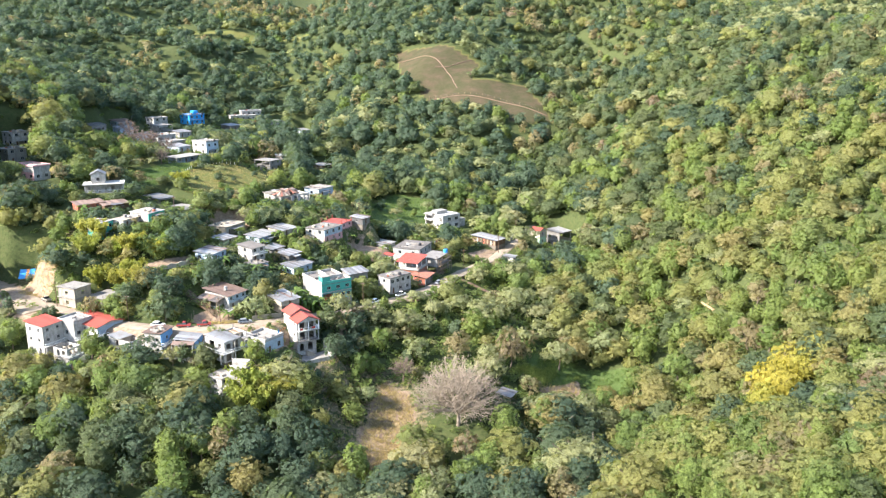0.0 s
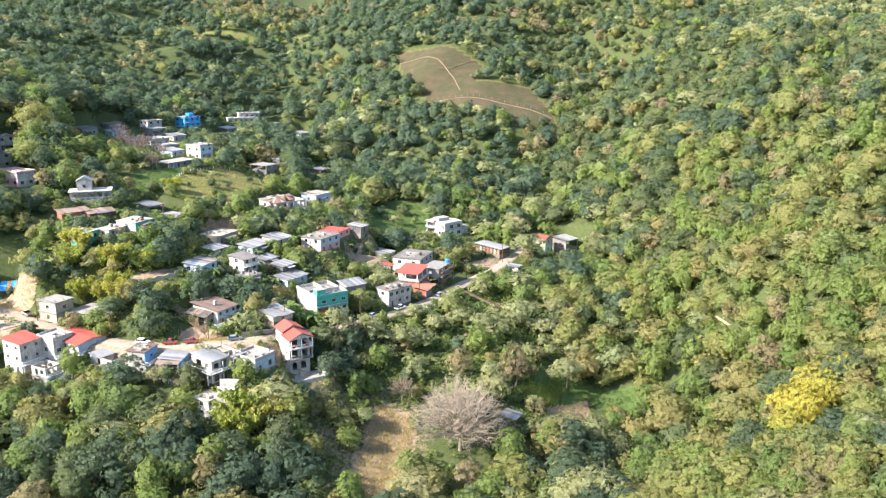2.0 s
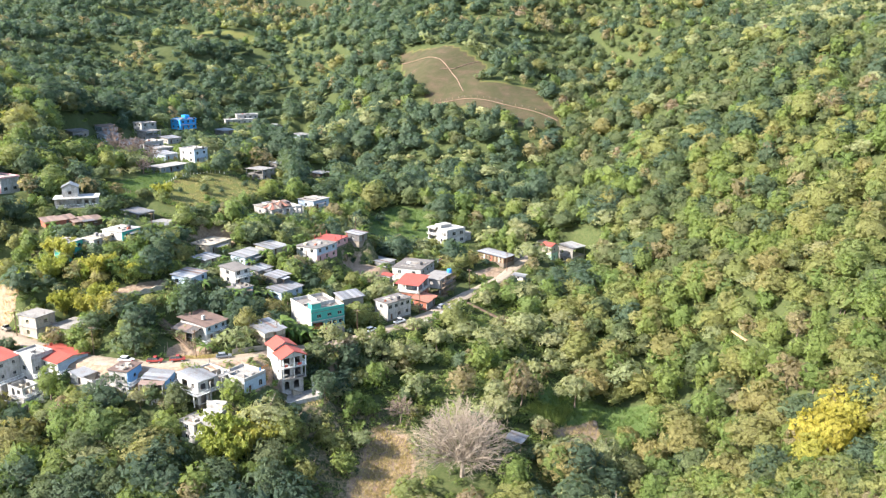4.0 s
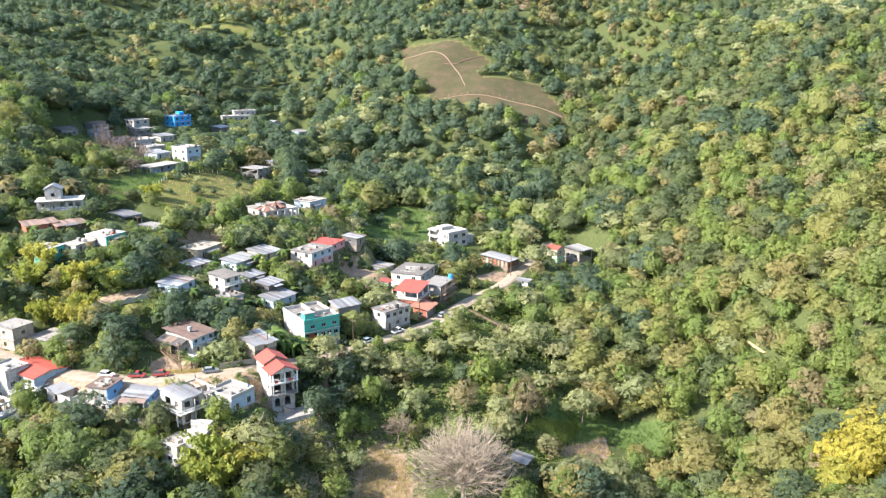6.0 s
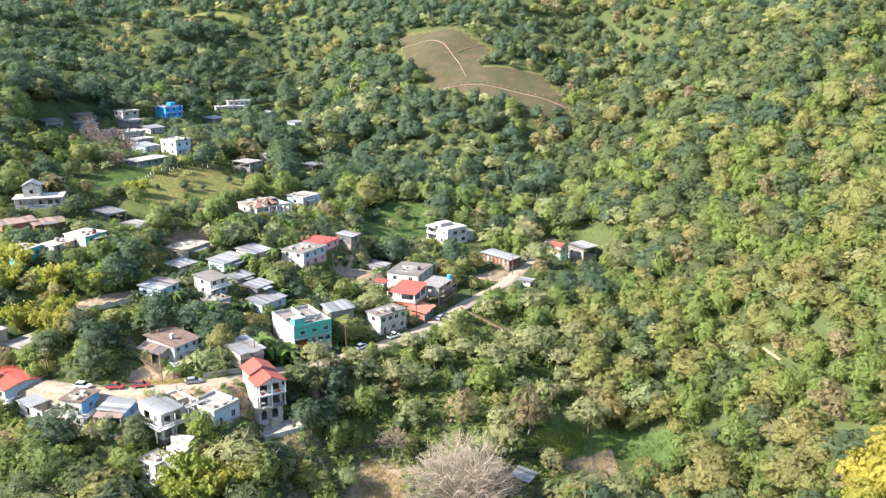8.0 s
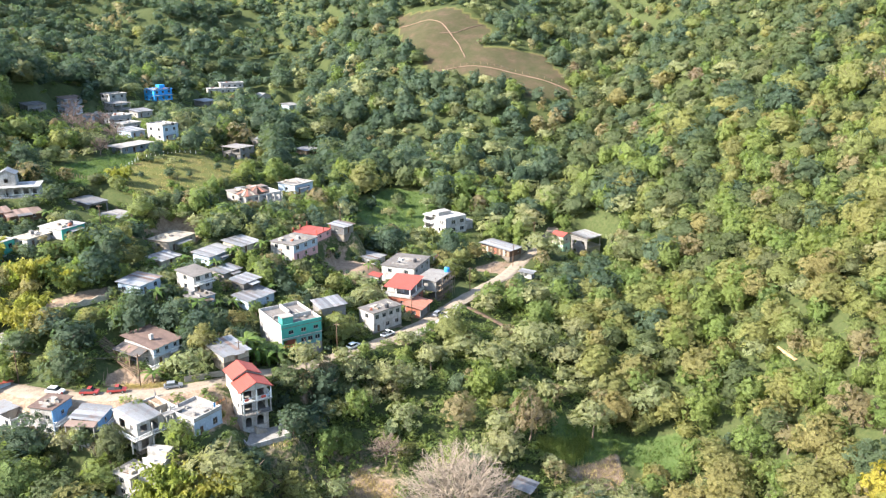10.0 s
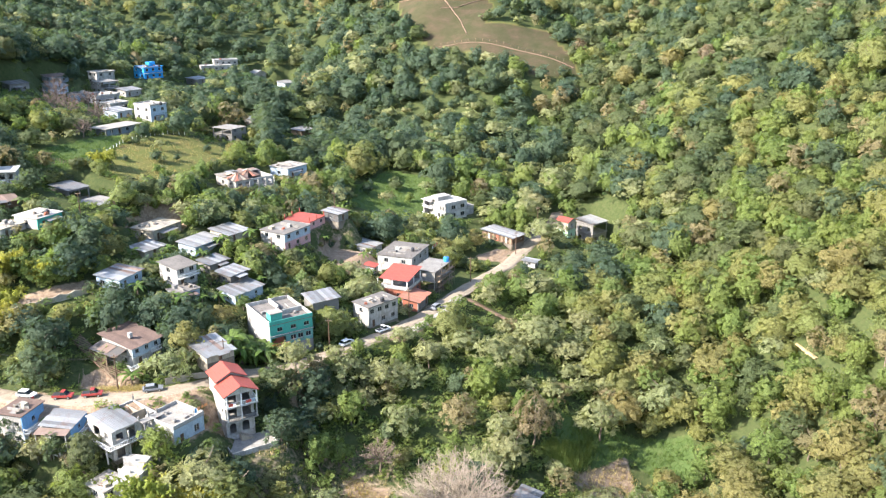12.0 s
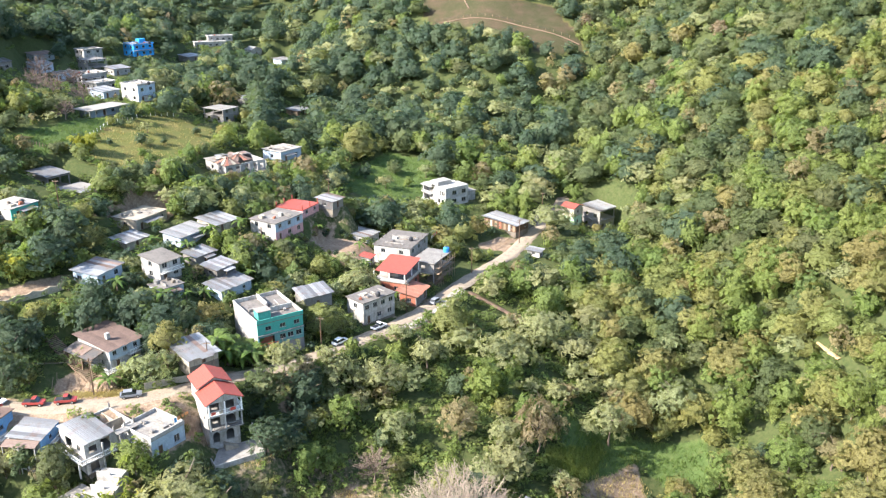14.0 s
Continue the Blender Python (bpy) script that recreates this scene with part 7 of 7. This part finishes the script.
# ---- vehicles ----
def vehicle(m, label, paint, pickup=False, long=4.2):
    root = thing("car", m, label, "car", "parked vehicles")
    w = 0.85
    bm = bmesh.new()
    side = [(-long / 2, 0.35), (long / 2, 0.35), (long / 2 + 0.02, 0.7), (long * 0.28, 0.92), (-long / 2, 0.95)]
    if pickup:
        side = [(-long / 2, 0.45), (long / 2, 0.45), (long / 2, 0.85), (long * 0.26, 1.0), (-long / 2, 1.0)]
    lo, hi = [bm.verts.new((x, -w, z)) for x, z in side], [bm.verts.new((x, w, z)) for x, z in side]
    bm.faces.new(lo), bm.faces.new(hi[::-1])
    for i in range(len(side)):
        j = (i + 1) % len(side)
        bm.faces.new((lo[j], lo[i], hi[i], hi[j]))
    bmesh.ops.bevel(bm, geom=bm.edges[:], offset=0.06, segments=2, affect="EDGES")
    body = part("body", bm, paint, root)
    x0, x1, x2, x3 = (-0.4, -0.25, 0.5, 1.15) if pickup else (-long * 0.44, -long * 0.32, long * 0.08, long * 0.27)
    zb, zt = (1.0, 1.65) if pickup else (0.9, 1.45)
    bm = bmesh.new()
    v = [bm.verts.new(p) for y in (-1, 1) for p in ((x0, y * w * 0.95, zb), (x3, y * w * 0.95, zb), (x2, y * w * 0.78, zt), (x1, y * w * 0.78, zt))]
    for f in ((0, 1, 2, 3), (7, 6, 5, 4), (1, 5, 6, 2), (4, 0, 3, 7), (0, 4, 5, 1)):
        bm.faces.new([v[i] for i in f])
    bmesh.ops.recalc_face_normals(bm, faces=bm.faces)
    part("cabin_glass", bm, GLASS, root)
    bm = bmesh.new()
    box(bm, x1 - 0.05, -w * 0.8, zt - 0.02, x2 + 0.05, w * 0.8, zt + 0.06)
    bmesh.ops.bevel(bm, geom=bm.edges[:], offset=0.03, segments=1, affect="EDGES")
    part("cabin_roof", bm, paint, root)
    if pickup:
        bm = bmesh.new()
        box(bm, -long / 2 + 0.1, -w + 0.1, 0.98, x0 - 0.1, w - 0.1, 1.02)
        part("load_bed", bm, DARKMETAL, root)
    for x in (-long * 0.31, long * 0.31):
        for y in (-w + 0.02, w - 0.02):
            bm = bmesh.new()
            tube(bm, (x, y - 0.1, 0.33), (x, y + 0.1, 0.33), 0.33, 0.33, 14)
            wheel = part("wheel", bm, RUBBER, root)
            bm = bmesh.new()
            k = 0.105 if y > 0 else -0.105
            tube(bm, (x, y + k, 0.33), (x, y + k * 1.1, 0.33), 0.19, 0.17, 10)
            part("rim", bm, CHROME, wheel)
    for y in (-0.6, 0.6):
        bm = bmesh.new()
        box(bm, long / 2 - 0.02, y - 0.16, 0.62, long / 2 + 0.045, y + 0.16, 0.74)
        part("headlight", bm, CHROME, root)
    return root


def road_height(x, y):
    return float(near_line(np.array(float(x)), np.array(float(y)), ROAD)[1]) + 0.03


for x, y, az, paint, pickup, label in ((-23.6, 282.0, 50, CARWHITE, False, "white saloon car parked on the dirt road"), (-15.2, 291.6, 48, CARWHITE, True, "white pickup truck parked outside the white house"),
                                       (-61.5, 249.6, 18, CARGREY, False, "dark grey car parked at the roadside"), (-79.5, 246.0, 5, CARRED, True, "red pickup truck parked at the roadside"),
                                       (-73.6, 247.0, 12, CARRED, True, "red truck with open bed at the roadside"), (-87.5, 246.4, -10, CARWHITE, False, "white car parked on the road"),
                                       (-131.5, 268.2, 140, CREAM, True, "pale dusty truck parked beside the unfinished houses"), (-1.5, 309.5, 60, CARGREY, False, "grey car in the shade of the brick house")):
    vehicle(pose(x, y, road_height(x, y), 0, 0, az), label, paint, pickup)


# ---- poles and cables ----
def utility_pole(x, y, high=8.5):
    z = float(ground_z(x, y))
    root = thing("utility_pole", pose(x, y, z), "dark timber utility pole with crossarm", "utility pole", "village power line")
    bm = bmesh.new()
    tube(bm, (0, 0, -0.8), (0, 0, high), 0.16, 0.10, 8)
    part("post", bm, DARKWOOD, root)
    bm = bmesh.new()
    box(bm, -0.8, -0.06, high - 0.7, 0.8, 0.06, high - 0.56)
    part("crossarm", bm, WOOD, root)
    for u in (-0.7, 0.0, 0.7):
        bm = bmesh.new()
        tube(bm, (u, 0, high - 0.56), (u, 0, high - 0.34), 0.06, 0.04, 6)
        part("insulator", bm, CHROME, root)
    return Vector((x, y, z + high - 0.4))


def cable(a, b, sag=1.2):
    bm = bmesh.new()
    rings = []
    for i in range(13):
        p = a.lerp(b, i / 12) - Vector((0, 0, 4 * sag * (i / 12) * (1 - i / 12)))
        rings.append([bm.verts.new(p + Vector((0, 0.025 * math.cos(k * 2.09), 0.025 * math.sin(k * 2.09)))) for k in range(3)])
    for p, q in zip(rings, rings[1:]):
        for k in range(3):
            bm.faces.new((p[k], p[(k + 1) % 3], q[(k + 1) % 3], q[k]))
    tagged(part("cable", bm, DARKMETAL, None), "black overhead power cable between poles", "cable", "village power line")


POLES = [utility_pole(*p) for p in ((-126, 263.5), (-98.5, 251.5), (-69.5, 250.5), (-48.6, 260.2), (-27.5, 278.6), (-9.0, 303.2), (8.5, 334), (24.5, 363), (34.5, 391))]
for p, q in zip(POLES, POLES[1:]):
    cable(p, q), cable(p + Vector((0.5, 0.4, -0.1)), q + Vector((0.5, 0.4, -0.1)), 1.5)
UPPER = [utility_pole(*p) for p in ((-49.5, 318.5), (-35.5, 350.5), (-60, 352), (-101, 312), (-138, 400), (-165, 447))]
cable(UPPER[0], POLES[4], 1.6), cable(UPPER[0], UPPER[1]), cable(UPPER[1], POLES[6], 2.0), cable(UPPER[0], UPPER[2]), cable(UPPER[3], UPPER[0], 2.5), cable(UPPER[3], UPPER[4], 3), cable(UPPER[4], UPPER[5])


# ---- fences, walls and small structures ----
def post_fence(line, label, mat=RAILWHITE, step=2.4, high=1.3):
    root = thing("fence", pose(0, 0, 0), label, "fence")
    tops = []
    for (x0, y0), (x1, y1) in zip(line, line[1:]):
        k = max(2, int(math.hypot(x1 - x0, y1 - y0) / step))
        for i in range(k):
            x, y = x0 + (x1 - x0) * i / k, y0 + (y1 - y0) * i / k
            z = float(ground_z(x, y))
            bm = bmesh.new()
            tube(bm, (x, y, z - 0.3), (x, y, z + high), 0.11, 0.09, 5)
            part("post", bm, mat, root)
            tops.append(Vector((x, y, z)))
    for h in (0.5, 0.9, 1.2):
        bm = bmesh.new()
        for p, q in zip(tops, tops[1:]):
            tube(bm, p + Vector((0, 0, h)), q + Vector((0, 0, h)), 0.015, 0.015, 3, False)
        part("wire", bm, DARKMETAL, root)


post_fence([(-114.5, 364), (-113.5, 379), (-106, 404), (-100, 412)], "white post and wire fence along the meadow")
post_fence([(-132, 352), (-121, 350), (-114, 356)], "brown wooden paling fence by the green field", WOOD, 1.0)
post_fence([(16.5, 357), (20.5, 363), (27, 374)], "row of brown wooden fence posts beside the road", WOOD, 1.0, 1.6)
post_fence([(-9, 579), (30, 569), (66, 553)], "thin fence along the path across the high field", WOOD, 4.0, 1.2)


def boundary_wall(pts, high, mat, label, wavy=0.0):
    root = thing("boundary_wall", pose(0, 0, 0), label, "wall")
    for (x0, y0), (x1, y1) in zip(pts, pts[1:]):
        k = max(1, int(math.hypot(x1 - x0, y1 - y0) / 3))
        for i in range(k):
            a = (x0 + (x1 - x0) * i / k, y0 + (y1 - y0) * i / k)
            b = (x0 + (x1 - x0) * (i + 1) / k, y0 + (y1 - y0) * (i + 1) / k)
            z0, z1 = float(ground_z(*a)), float(ground_z(*b))
            d = Vector((b[0] - a[0], b[1] - a[1], 0)).normalized()
            n = Vector((-d.y, d.x, 0)) * 0.12
            bm = bmesh.new()
            steps = 6 if wavy else 1
            for sgn in (1,):
                rows = []
                for j in range(steps + 1):
                    t = j / steps
                    p = Vector((a[0] + (b[0] - a[0]) * t, a[1] + (b[1] - a[1]) * t, 0))
                    top = z0 + (z1 - z0) * t + high - wavy * math.sin(math.pi * t)
                    rows.append([bm.verts.new((*(p + o).xy, h)) for o, h in ((-n, z0 - 1.5), (n, z0 - 1.5), (n, top), (-n, top))])
                for p, q in zip(rows, rows[1:]):
                    for e in range(4):
                        bm.faces.new((p[e], p[(e + 1) % 4], q[(e + 1) % 4], q[e]))
                bm.faces.new(rows[0]), bm.faces.new(rows[-1][::-1])
            bmesh.ops.recalc_face_normals(bm, faces=bm.faces)
            part("wall_panel", bm, mat, root)


boundary_wall([(-101, 265), (-96.3, 269.5), (-91.2, 274), (-86, 279.3), (-82, 283)], 1.8, CREAM, "weathered scalloped garden wall on the slope", 0.5)
boundary_wall([(24.5, 370.5), (30, 380), (37, 396)], 2.0, CONCRETE, "grey concrete boundary wall beside the road")
boundary_wall([(-60, 253), (-52, 257.5), (-47, 262)], 1.4, CREAM, "low retaining wall above the road")

# tarpaulin shelter at the earth bank
m_ = pose(-148.6, 285.0, float(ground_z(-147.0, 286.5)), 0, 0, 12)
tp_ = thing("tarpaulin_shelter", m_, "blue and orange tarpaulin stretched over poles", "shelter")
for x, y, h in ((0, 0, 1.6), (4.6, 0, 1.6), (0, 3.6, 3.6), (4.6, 3.6, 3.6)):
    bm = bmesh.new()
    tube(bm, (x, y, -0.6), (x, y, h), 0.06, 0.05, 6)
    part("pole", bm, WOOD, tp_)
for x0, x1, mat in ((-0.2, 2.0, TARPBLUE), (2.0, 3.0, TARPORANGE), (3.0, 4.8, TARPBLUE)):
    bm = bmesh.new()
    corrugated(bm, x0, x1, -0.3, 3.9, lambda x, y: 1.6 + 2.0 * y / 3.6 - 0.25 * math.sin(math.pi * y / 3.6), 0.7, 0.04, 0.02)
    part("tarpaulin", bm, mat, tp_)

# poles and planks laid on the bank below the white house with the brown roof
rs = random.Random(9)
for i in range(24):
    x, y = -79 + 0.62 * i + rs.uniform(-0.5, 0.5), 252.6 + rs.uniform(-1.2, 1.2)
    z = float(ground_z(x, y))
    bm = bmesh.new()
    dx, dy = rs.uniform(-1.0, 1.0), rs.uniform(1.5, 3.0)
    tube(bm, (x, y, z + 0.05), (x + dx, y + dy, float(ground_z(x + dx, y + dy)) + rs.uniform(0.3, 1.2)), 0.07, 0.05, 5)
    tagged(part("timber_pole", bm, WOOD, None), "weathered timber pole leaning on the earth bank", "timber", "stacked timber")

# ---- the row below the road: balconies, awnings, garden walls and washing ----
def add_balcony(h, b, level, deep=1.2, mat=WHITE):
    slab(h, -0.15, -deep, b + 0.15, -0.003, level, 0.16, mat, "balcony_slab")
    railing(h, [(-0.05, -0.02), (-0.05, -deep + 0.08), (b + 0.05, -deep + 0.08), (b + 0.05, -0.02)], level)
    columns(h, [(0.0, -deep + 0.12), (b, -deep + 0.12)], level - 2.6, level - 0.162, 0.11, mat)


def washing_line(x, y, z, az, long, seed):
    rs = random.Random(seed)
    root = thing("washing_line", pose(x, y, z, 0, 0, az), "washing hung on a line to dry", "washing line", "washing")
    for u in (0, long):
        bm = bmesh.new()
        tube(bm, (u, 0, 0), (u, 0, 1.8), 0.04, 0.04, 5)
        part("pole", bm, DARKMETAL, root)
    bm = bmesh.new()
    tube(bm, (0, 0, 1.75), (long, 0, 1.75), 0.012, 0.012, 3)
    part("line", bm, DARKMETAL, root)
    u = 0.3
    while u < long - 0.9:
        w, h = rs.uniform(0.5, 0.9), rs.uniform(0.6, 1.1)
        bm = bmesh.new()
        n = 5
        rows = [[bm.verts.new((u + w * i / n, 0.03 * math.sin(i * 1.9), q)) for i in range(n + 1)] for q in (1.74 - h, 1.74)]
        back = [[bm.verts.new((u + w * i / n, 0.03 * math.sin(i * 1.9) + 0.015, q)) for i in range(n + 1)] for q in (1.74 - h, 1.74)]
        for i in range(n):
            bm.faces.new((rows[0][i], rows[0][i + 1], rows[1][i + 1], rows[1][i]))
            bm.faces.new((back[1][i], back[1][i + 1], back[0][i + 1], back[0][i]))
            bm.faces.new((rows[1][i], rows[1][i + 1], back[1][i + 1], back[1][i]))
        part("cloth", bm, rs.choice((TARPBLUE, REDPAINT, RAILWHITE, TARPORANGE, CREAM)), root)
        u += w + rs.uniform(0.1, 0.4)


for h in [o for o in scene.objects if o.parent is None and o.get("category") == "house"]:
    lx, ly = h.matrix_basis.translation.x, h.matrix_basis.translation.y
    if -125 < lx < -70 and ly < 246:
        wide = max((c.dimensions.x for c in h.children if c.name.startswith("foundation")), default=6)
        add_balcony(h, wide, 2.7, 1.1)
washing_line(-49.5, 239.0, 13.6, 57, 4.0, 1)
washing_line(-86.0, 241.5, 13.95, 58, 4.0, 2)
washing_line(-3.5, 335, 17.75, 71, 6.0, 3)
washing_line(-111, 248.5, 16.2, 60, 3.5, 4)
boundary_wall([(-100, 233.5), (-92, 232), (-84, 234), (-76, 232.5), (-70, 231)], 1.6, WHITE, "stained white retaining wall below the row of houses")
boundary_wall([(-124, 238.5), (-114, 236), (-106, 238)], 2.2, WHITE, "white garden wall below the red-roofed houses")


# ---- gardens: shrubs, small trees and bananas pressed against the houses ----
def free_spot(x, y, own):
    return near_line(np.array(x), np.array(y), ROAD)[0] > 3.4 and all(s is own or outline_distance(np.array(x), np.array(y), s) > 0.8 for s in SITES)


rs = random.Random(77)
for s in list(SITES):
    hx, hy, hz, c, sn, hb, ha = s
    if not (250 < hy < 480) and not (hx < -60 and hy <= 250) or hb > 12.5 and ha < 9.5 or hy < 250 and hx < -118:
        continue
    row = hy <= 250 and hx < -60
    far = not (hx < -48 and hy < 303 or row)
    for k in range(6 if row else 5):
        d = rs.uniform(1.6, 5.0 if row else 3.6)
        u, v = (rs.uniform(-0.5, hb + 1.5), -d) if k % 3 else (-d, rs.uniform(0, ha))
        x, y = hx + u * c - v * sn, hy + u * sn + v * c
        if not free_spot(x, y, s):
            continue
        high = rs.uniform(2.0, 4.0) if row else rs.uniform(1.0, 2.3) if far else rs.uniform(2.0, 4.4)
        if rs.random() < 0.22 and hy < 340:
            q = rs.uniform(0.9, 1.4)
            copy_thing(first, Matrix.LocRotScale((x, y, float(ground_z(x, y))), Euler((0, 0, rs.uniform(0, 6.28))), (q, q, q)))
        else:
            planted(rs.choice(("bright_tree", "hillside_tree", "broadleaf_tree", "broadleaf_tree", "umbrella_tree", "dry_tree")), x, y, high, high * rs.uniform(0.9, 1.25), rs.uniform(0, 6.28))

for p in (("bright_tree", -70, 226, 8, 9, 0.3), ("bright_tree", -65.4, 230.6, 5.0, 5.5, 1.3), ("hillside_tree", -61.6, 231.0, 4.6, 5.0, 2.2), ("umbrella_tree", -66.6, 233.6, 4.5, 5.5, 3.0)):
    planted(*p)

for p in (("hillside_tree", -158, 301, 8, 9, 0.3), ("bright_tree", -165, 307, 8, 9, 1.3), ("hillside_tree", -151, 298, 7, 8, 2.3), ("slope_tree", -157, 311, 8, 9, 3.3), ("bright_tree", -170, 316, 8, 9, 4.3), ("hillside_tree", -145, 300, 7, 8, 5.3),
          ("slope_tree", -172, 304, 8, 9, 0.8), ("hillside_tree", -163, 318, 8, 9, 1.8), ("umbrella_tree", -22, 396, 5, 6, 2.8), ("bright_tree", -14, 403, 4, 4.5, 3.8), ("broadleaf_tree", -30, 402, 5, 6, 4.8), ("slope_tree", -20, 414, 6, 7, 5.8), ("umbrella_tree", -8, 414, 5, 6, 0.1)):
    planted(*p)
for i in range(26):          # scattered bushes and saplings on the meadow and beside the lawn
    x, y = rs.uniform(-114, -82), rs.uniform(346, 416)
    if inside(np.array(x), np.array(y), MEADOW[0]) and (i % 2 or y < 372):
        high = rs.uniform(1.6, 4.4)
        planted(rs.choice(("bright_tree", "umbrella_tree", "broadleaf_tree")), x, y, high, high * 1.2, rs.uniform(0, 6.28))
for p in (("broadleaf_tree", -33.0, 243.5, 8, 8.5, 0.2), ("broadleaf_tree", -30.5, 250, 8, 9, 1.2), ("umbrella_tree", -33.5, 236.5, 4.5, 6, 2.2), ("hillside_tree", -38.0, 231.0, 4.0, 5.5, 3.1), ("bright_tree", -45.6, 236.6, 4.2, 4.6, 4.1),
          ("broadleaf_tree", -48.0, 232.6, 5.0, 5.5, 5.1), ("bright_tree", -46.6, 252.2, 2.6, 3.4, 0.7), ("umbrella_tree", -51.5, 245.6, 2.4, 3.0, 1.7), ("bright_tree", -41.5, 254.0, 2.6, 3.6, 2.7), ("hillside_tree", -57.5, 243.2, 2.2, 3.2, 3.7),
          ("broadleaf_tree", -37.5, 258.0, 3.4, 4.6, 4.7), ("bright_tree", -66.5, 241.0, 2.4, 3.4, 5.7), ("broadleaf_tree", -29.0, 257, 6.5, 7.5, 2.0)):
    planted(*p)
for p in (("bright_tree", -72, 207, 9, 10, 0.4), ("bright_tree", -64, 204, 9, 10, 1.4), ("bright_tree", -80, 212, 8, 9, 2.4), ("bright_tree", -56, 208, 8, 9, 3.4)):
    planted(*p)

for i in range(26):
    x, y = -104 + 1.95 * i + rs.uniform(-1, 1), rs.uniform(227.5, 232.5)
    if min(outline_distance(np.array(x), np.array(y), s) for s in SITES) > 1.6 and not -63 < x < -56:
        high = rs.uniform(2.6, 5.2)
        planted(rs.choice(("bright_tree", "hillside_tree", "slope_tree", "umbrella_tree", "dry_tree")), x, y, high, high * rs.uniform(0.9, 1.2), rs.uniform(0, 6.28))

for p in (("bright_tree", 48, 380.5, 2.5, 3.2, 0.2), ("hillside_tree", 53, 382.5, 3, 4, 1.2), ("slope_tree", 58, 384.5, 3, 4, 2.2), ("umbrella_tree", 64, 386, 3.5, 4.5, 3.2), ("bright_tree", 70, 389, 5, 5.5, 4.2), ("hillside_tree", 76, 392, 7, 8, 5.2),
          ("slope_tree", 73, 399, 7, 8, 0.7), ("bright_tree", 47, 375.5, 3, 4, 1.7), ("dry_tree", -50.5, 246.3, 1.6, 2.2, 2.7), ("bright_tree", -53.5, 247.2, 1.5, 2.2, 3.7), ("hillside_tree", -49.0, 243.4, 1.8, 2.4, 4.7)):
    planted(*p)

# porch awnings on posts along some fronts
for i, h in enumerate([o for o in scene.objects if o.parent is None and o.get("category") in ("house", "shed")]):
    lx, ly = h.matrix_basis.translation.x, h.matrix_basis.translation.y
    if not (lx < -48 and 250 < ly < 480) or i % 2:
        continue
    wide = max((c.dimensions.x for c in h.children if c.name.startswith("foundation")), default=6)
    u0 = rs.uniform(0, 0.35) * wide
    u1 = u0 + rs.uniform(0.4, 0.62) * wide
    for u in (u0 + 0.1, u1 - 0.1):
        bm = bmesh.new()
        tube(bm, (u, -1.75, -1.0), (u, -1.75, 2.05), 0.06, 0.05, 5)
        part("awning_post", bm, WOOD, h)
    bm = bmesh.new()
    corrugated(bm, u0, u1, -2.0, -0.02, lambda x, y: 2.3 + 0.13 * y, 0.4)
    part("awning", bm, rs.choice((GREYTIN, TIN, RUSTTIN, WHITETIN)), h)

# timber stair up the bank beside the house with the brown roof
top, foot = Vector((-84.0, 264.0, 20.4)), Vector((-71.8, 255.4, 14.9))
st_ = thing("timber_stair", pose(0, 0, 0), "weathered timber stair with wide treads on the earth bank", "stair")
run = foot - top
across = Vector((-run.y, run.x, 0)).normalized()
for e in (-1.3, 1.3):
    bm = bmesh.new()
    tube(bm, top + across * e - Vector((0, 0, 0.25)), foot + across * e - Vector((0, 0, 0.25)), 0.12, 0.12, 5)
    part("stringer", bm, DARKWOOD, st_)
for i in range(30):
    p = top + run * ((i + 0.5) / 30)
    bm = bmesh.new()
    w, d = across * 1.4, run.normalized() * 0.14
    vs = [bm.verts.new(p + a * w + b * Vector((d.x, d.y, 0)) + Vector((0, 0, h))) for h in (-0.05, 0.03) for a, b in ((-1, -1), (1, -1), (1, 1), (-1, 1))]
    for f in ((0, 3, 2, 1), (4, 5, 6, 7), (0, 1, 5, 4), (1, 2, 6, 5), (2, 3, 7, 6), (3, 0, 4, 7)):
        bm.faces.new([vs[j] for j in f])
    part("tread", bm, WOOD, st_)

# props and boards round the unfinished frame beside the red-roofed house
sc_ = thing("scaffold", pose(-2.3, 321.5, 9.6, 0, 0, 66), "rough timber scaffold round the unfinished house", "scaffold")
for i in range(8):
    for y in (-0.55, -1.5):
        bm = bmesh.new()
        tube(bm, (0.2 + 1.5 * i, y, -0.8), (0.2 + 1.5 * i + rs.uniform(-0.2, 0.2), y, 6.6 + rs.uniform(-0.8, 0.6)), 0.06, 0.05, 5)
        part("standard", bm, WOOD, sc_)
for q in (1.6, 3.3, 4.9):
    for k in range(3):
        bm = bmesh.new()
        u = 0.0 + 3.6 * k + rs.uniform(-0.3, 0.3)
        box(bm, u, -1.5, q, u + 3.5, -0.6, q + 0.06)
        part("board", bm, WOOD, sc_)
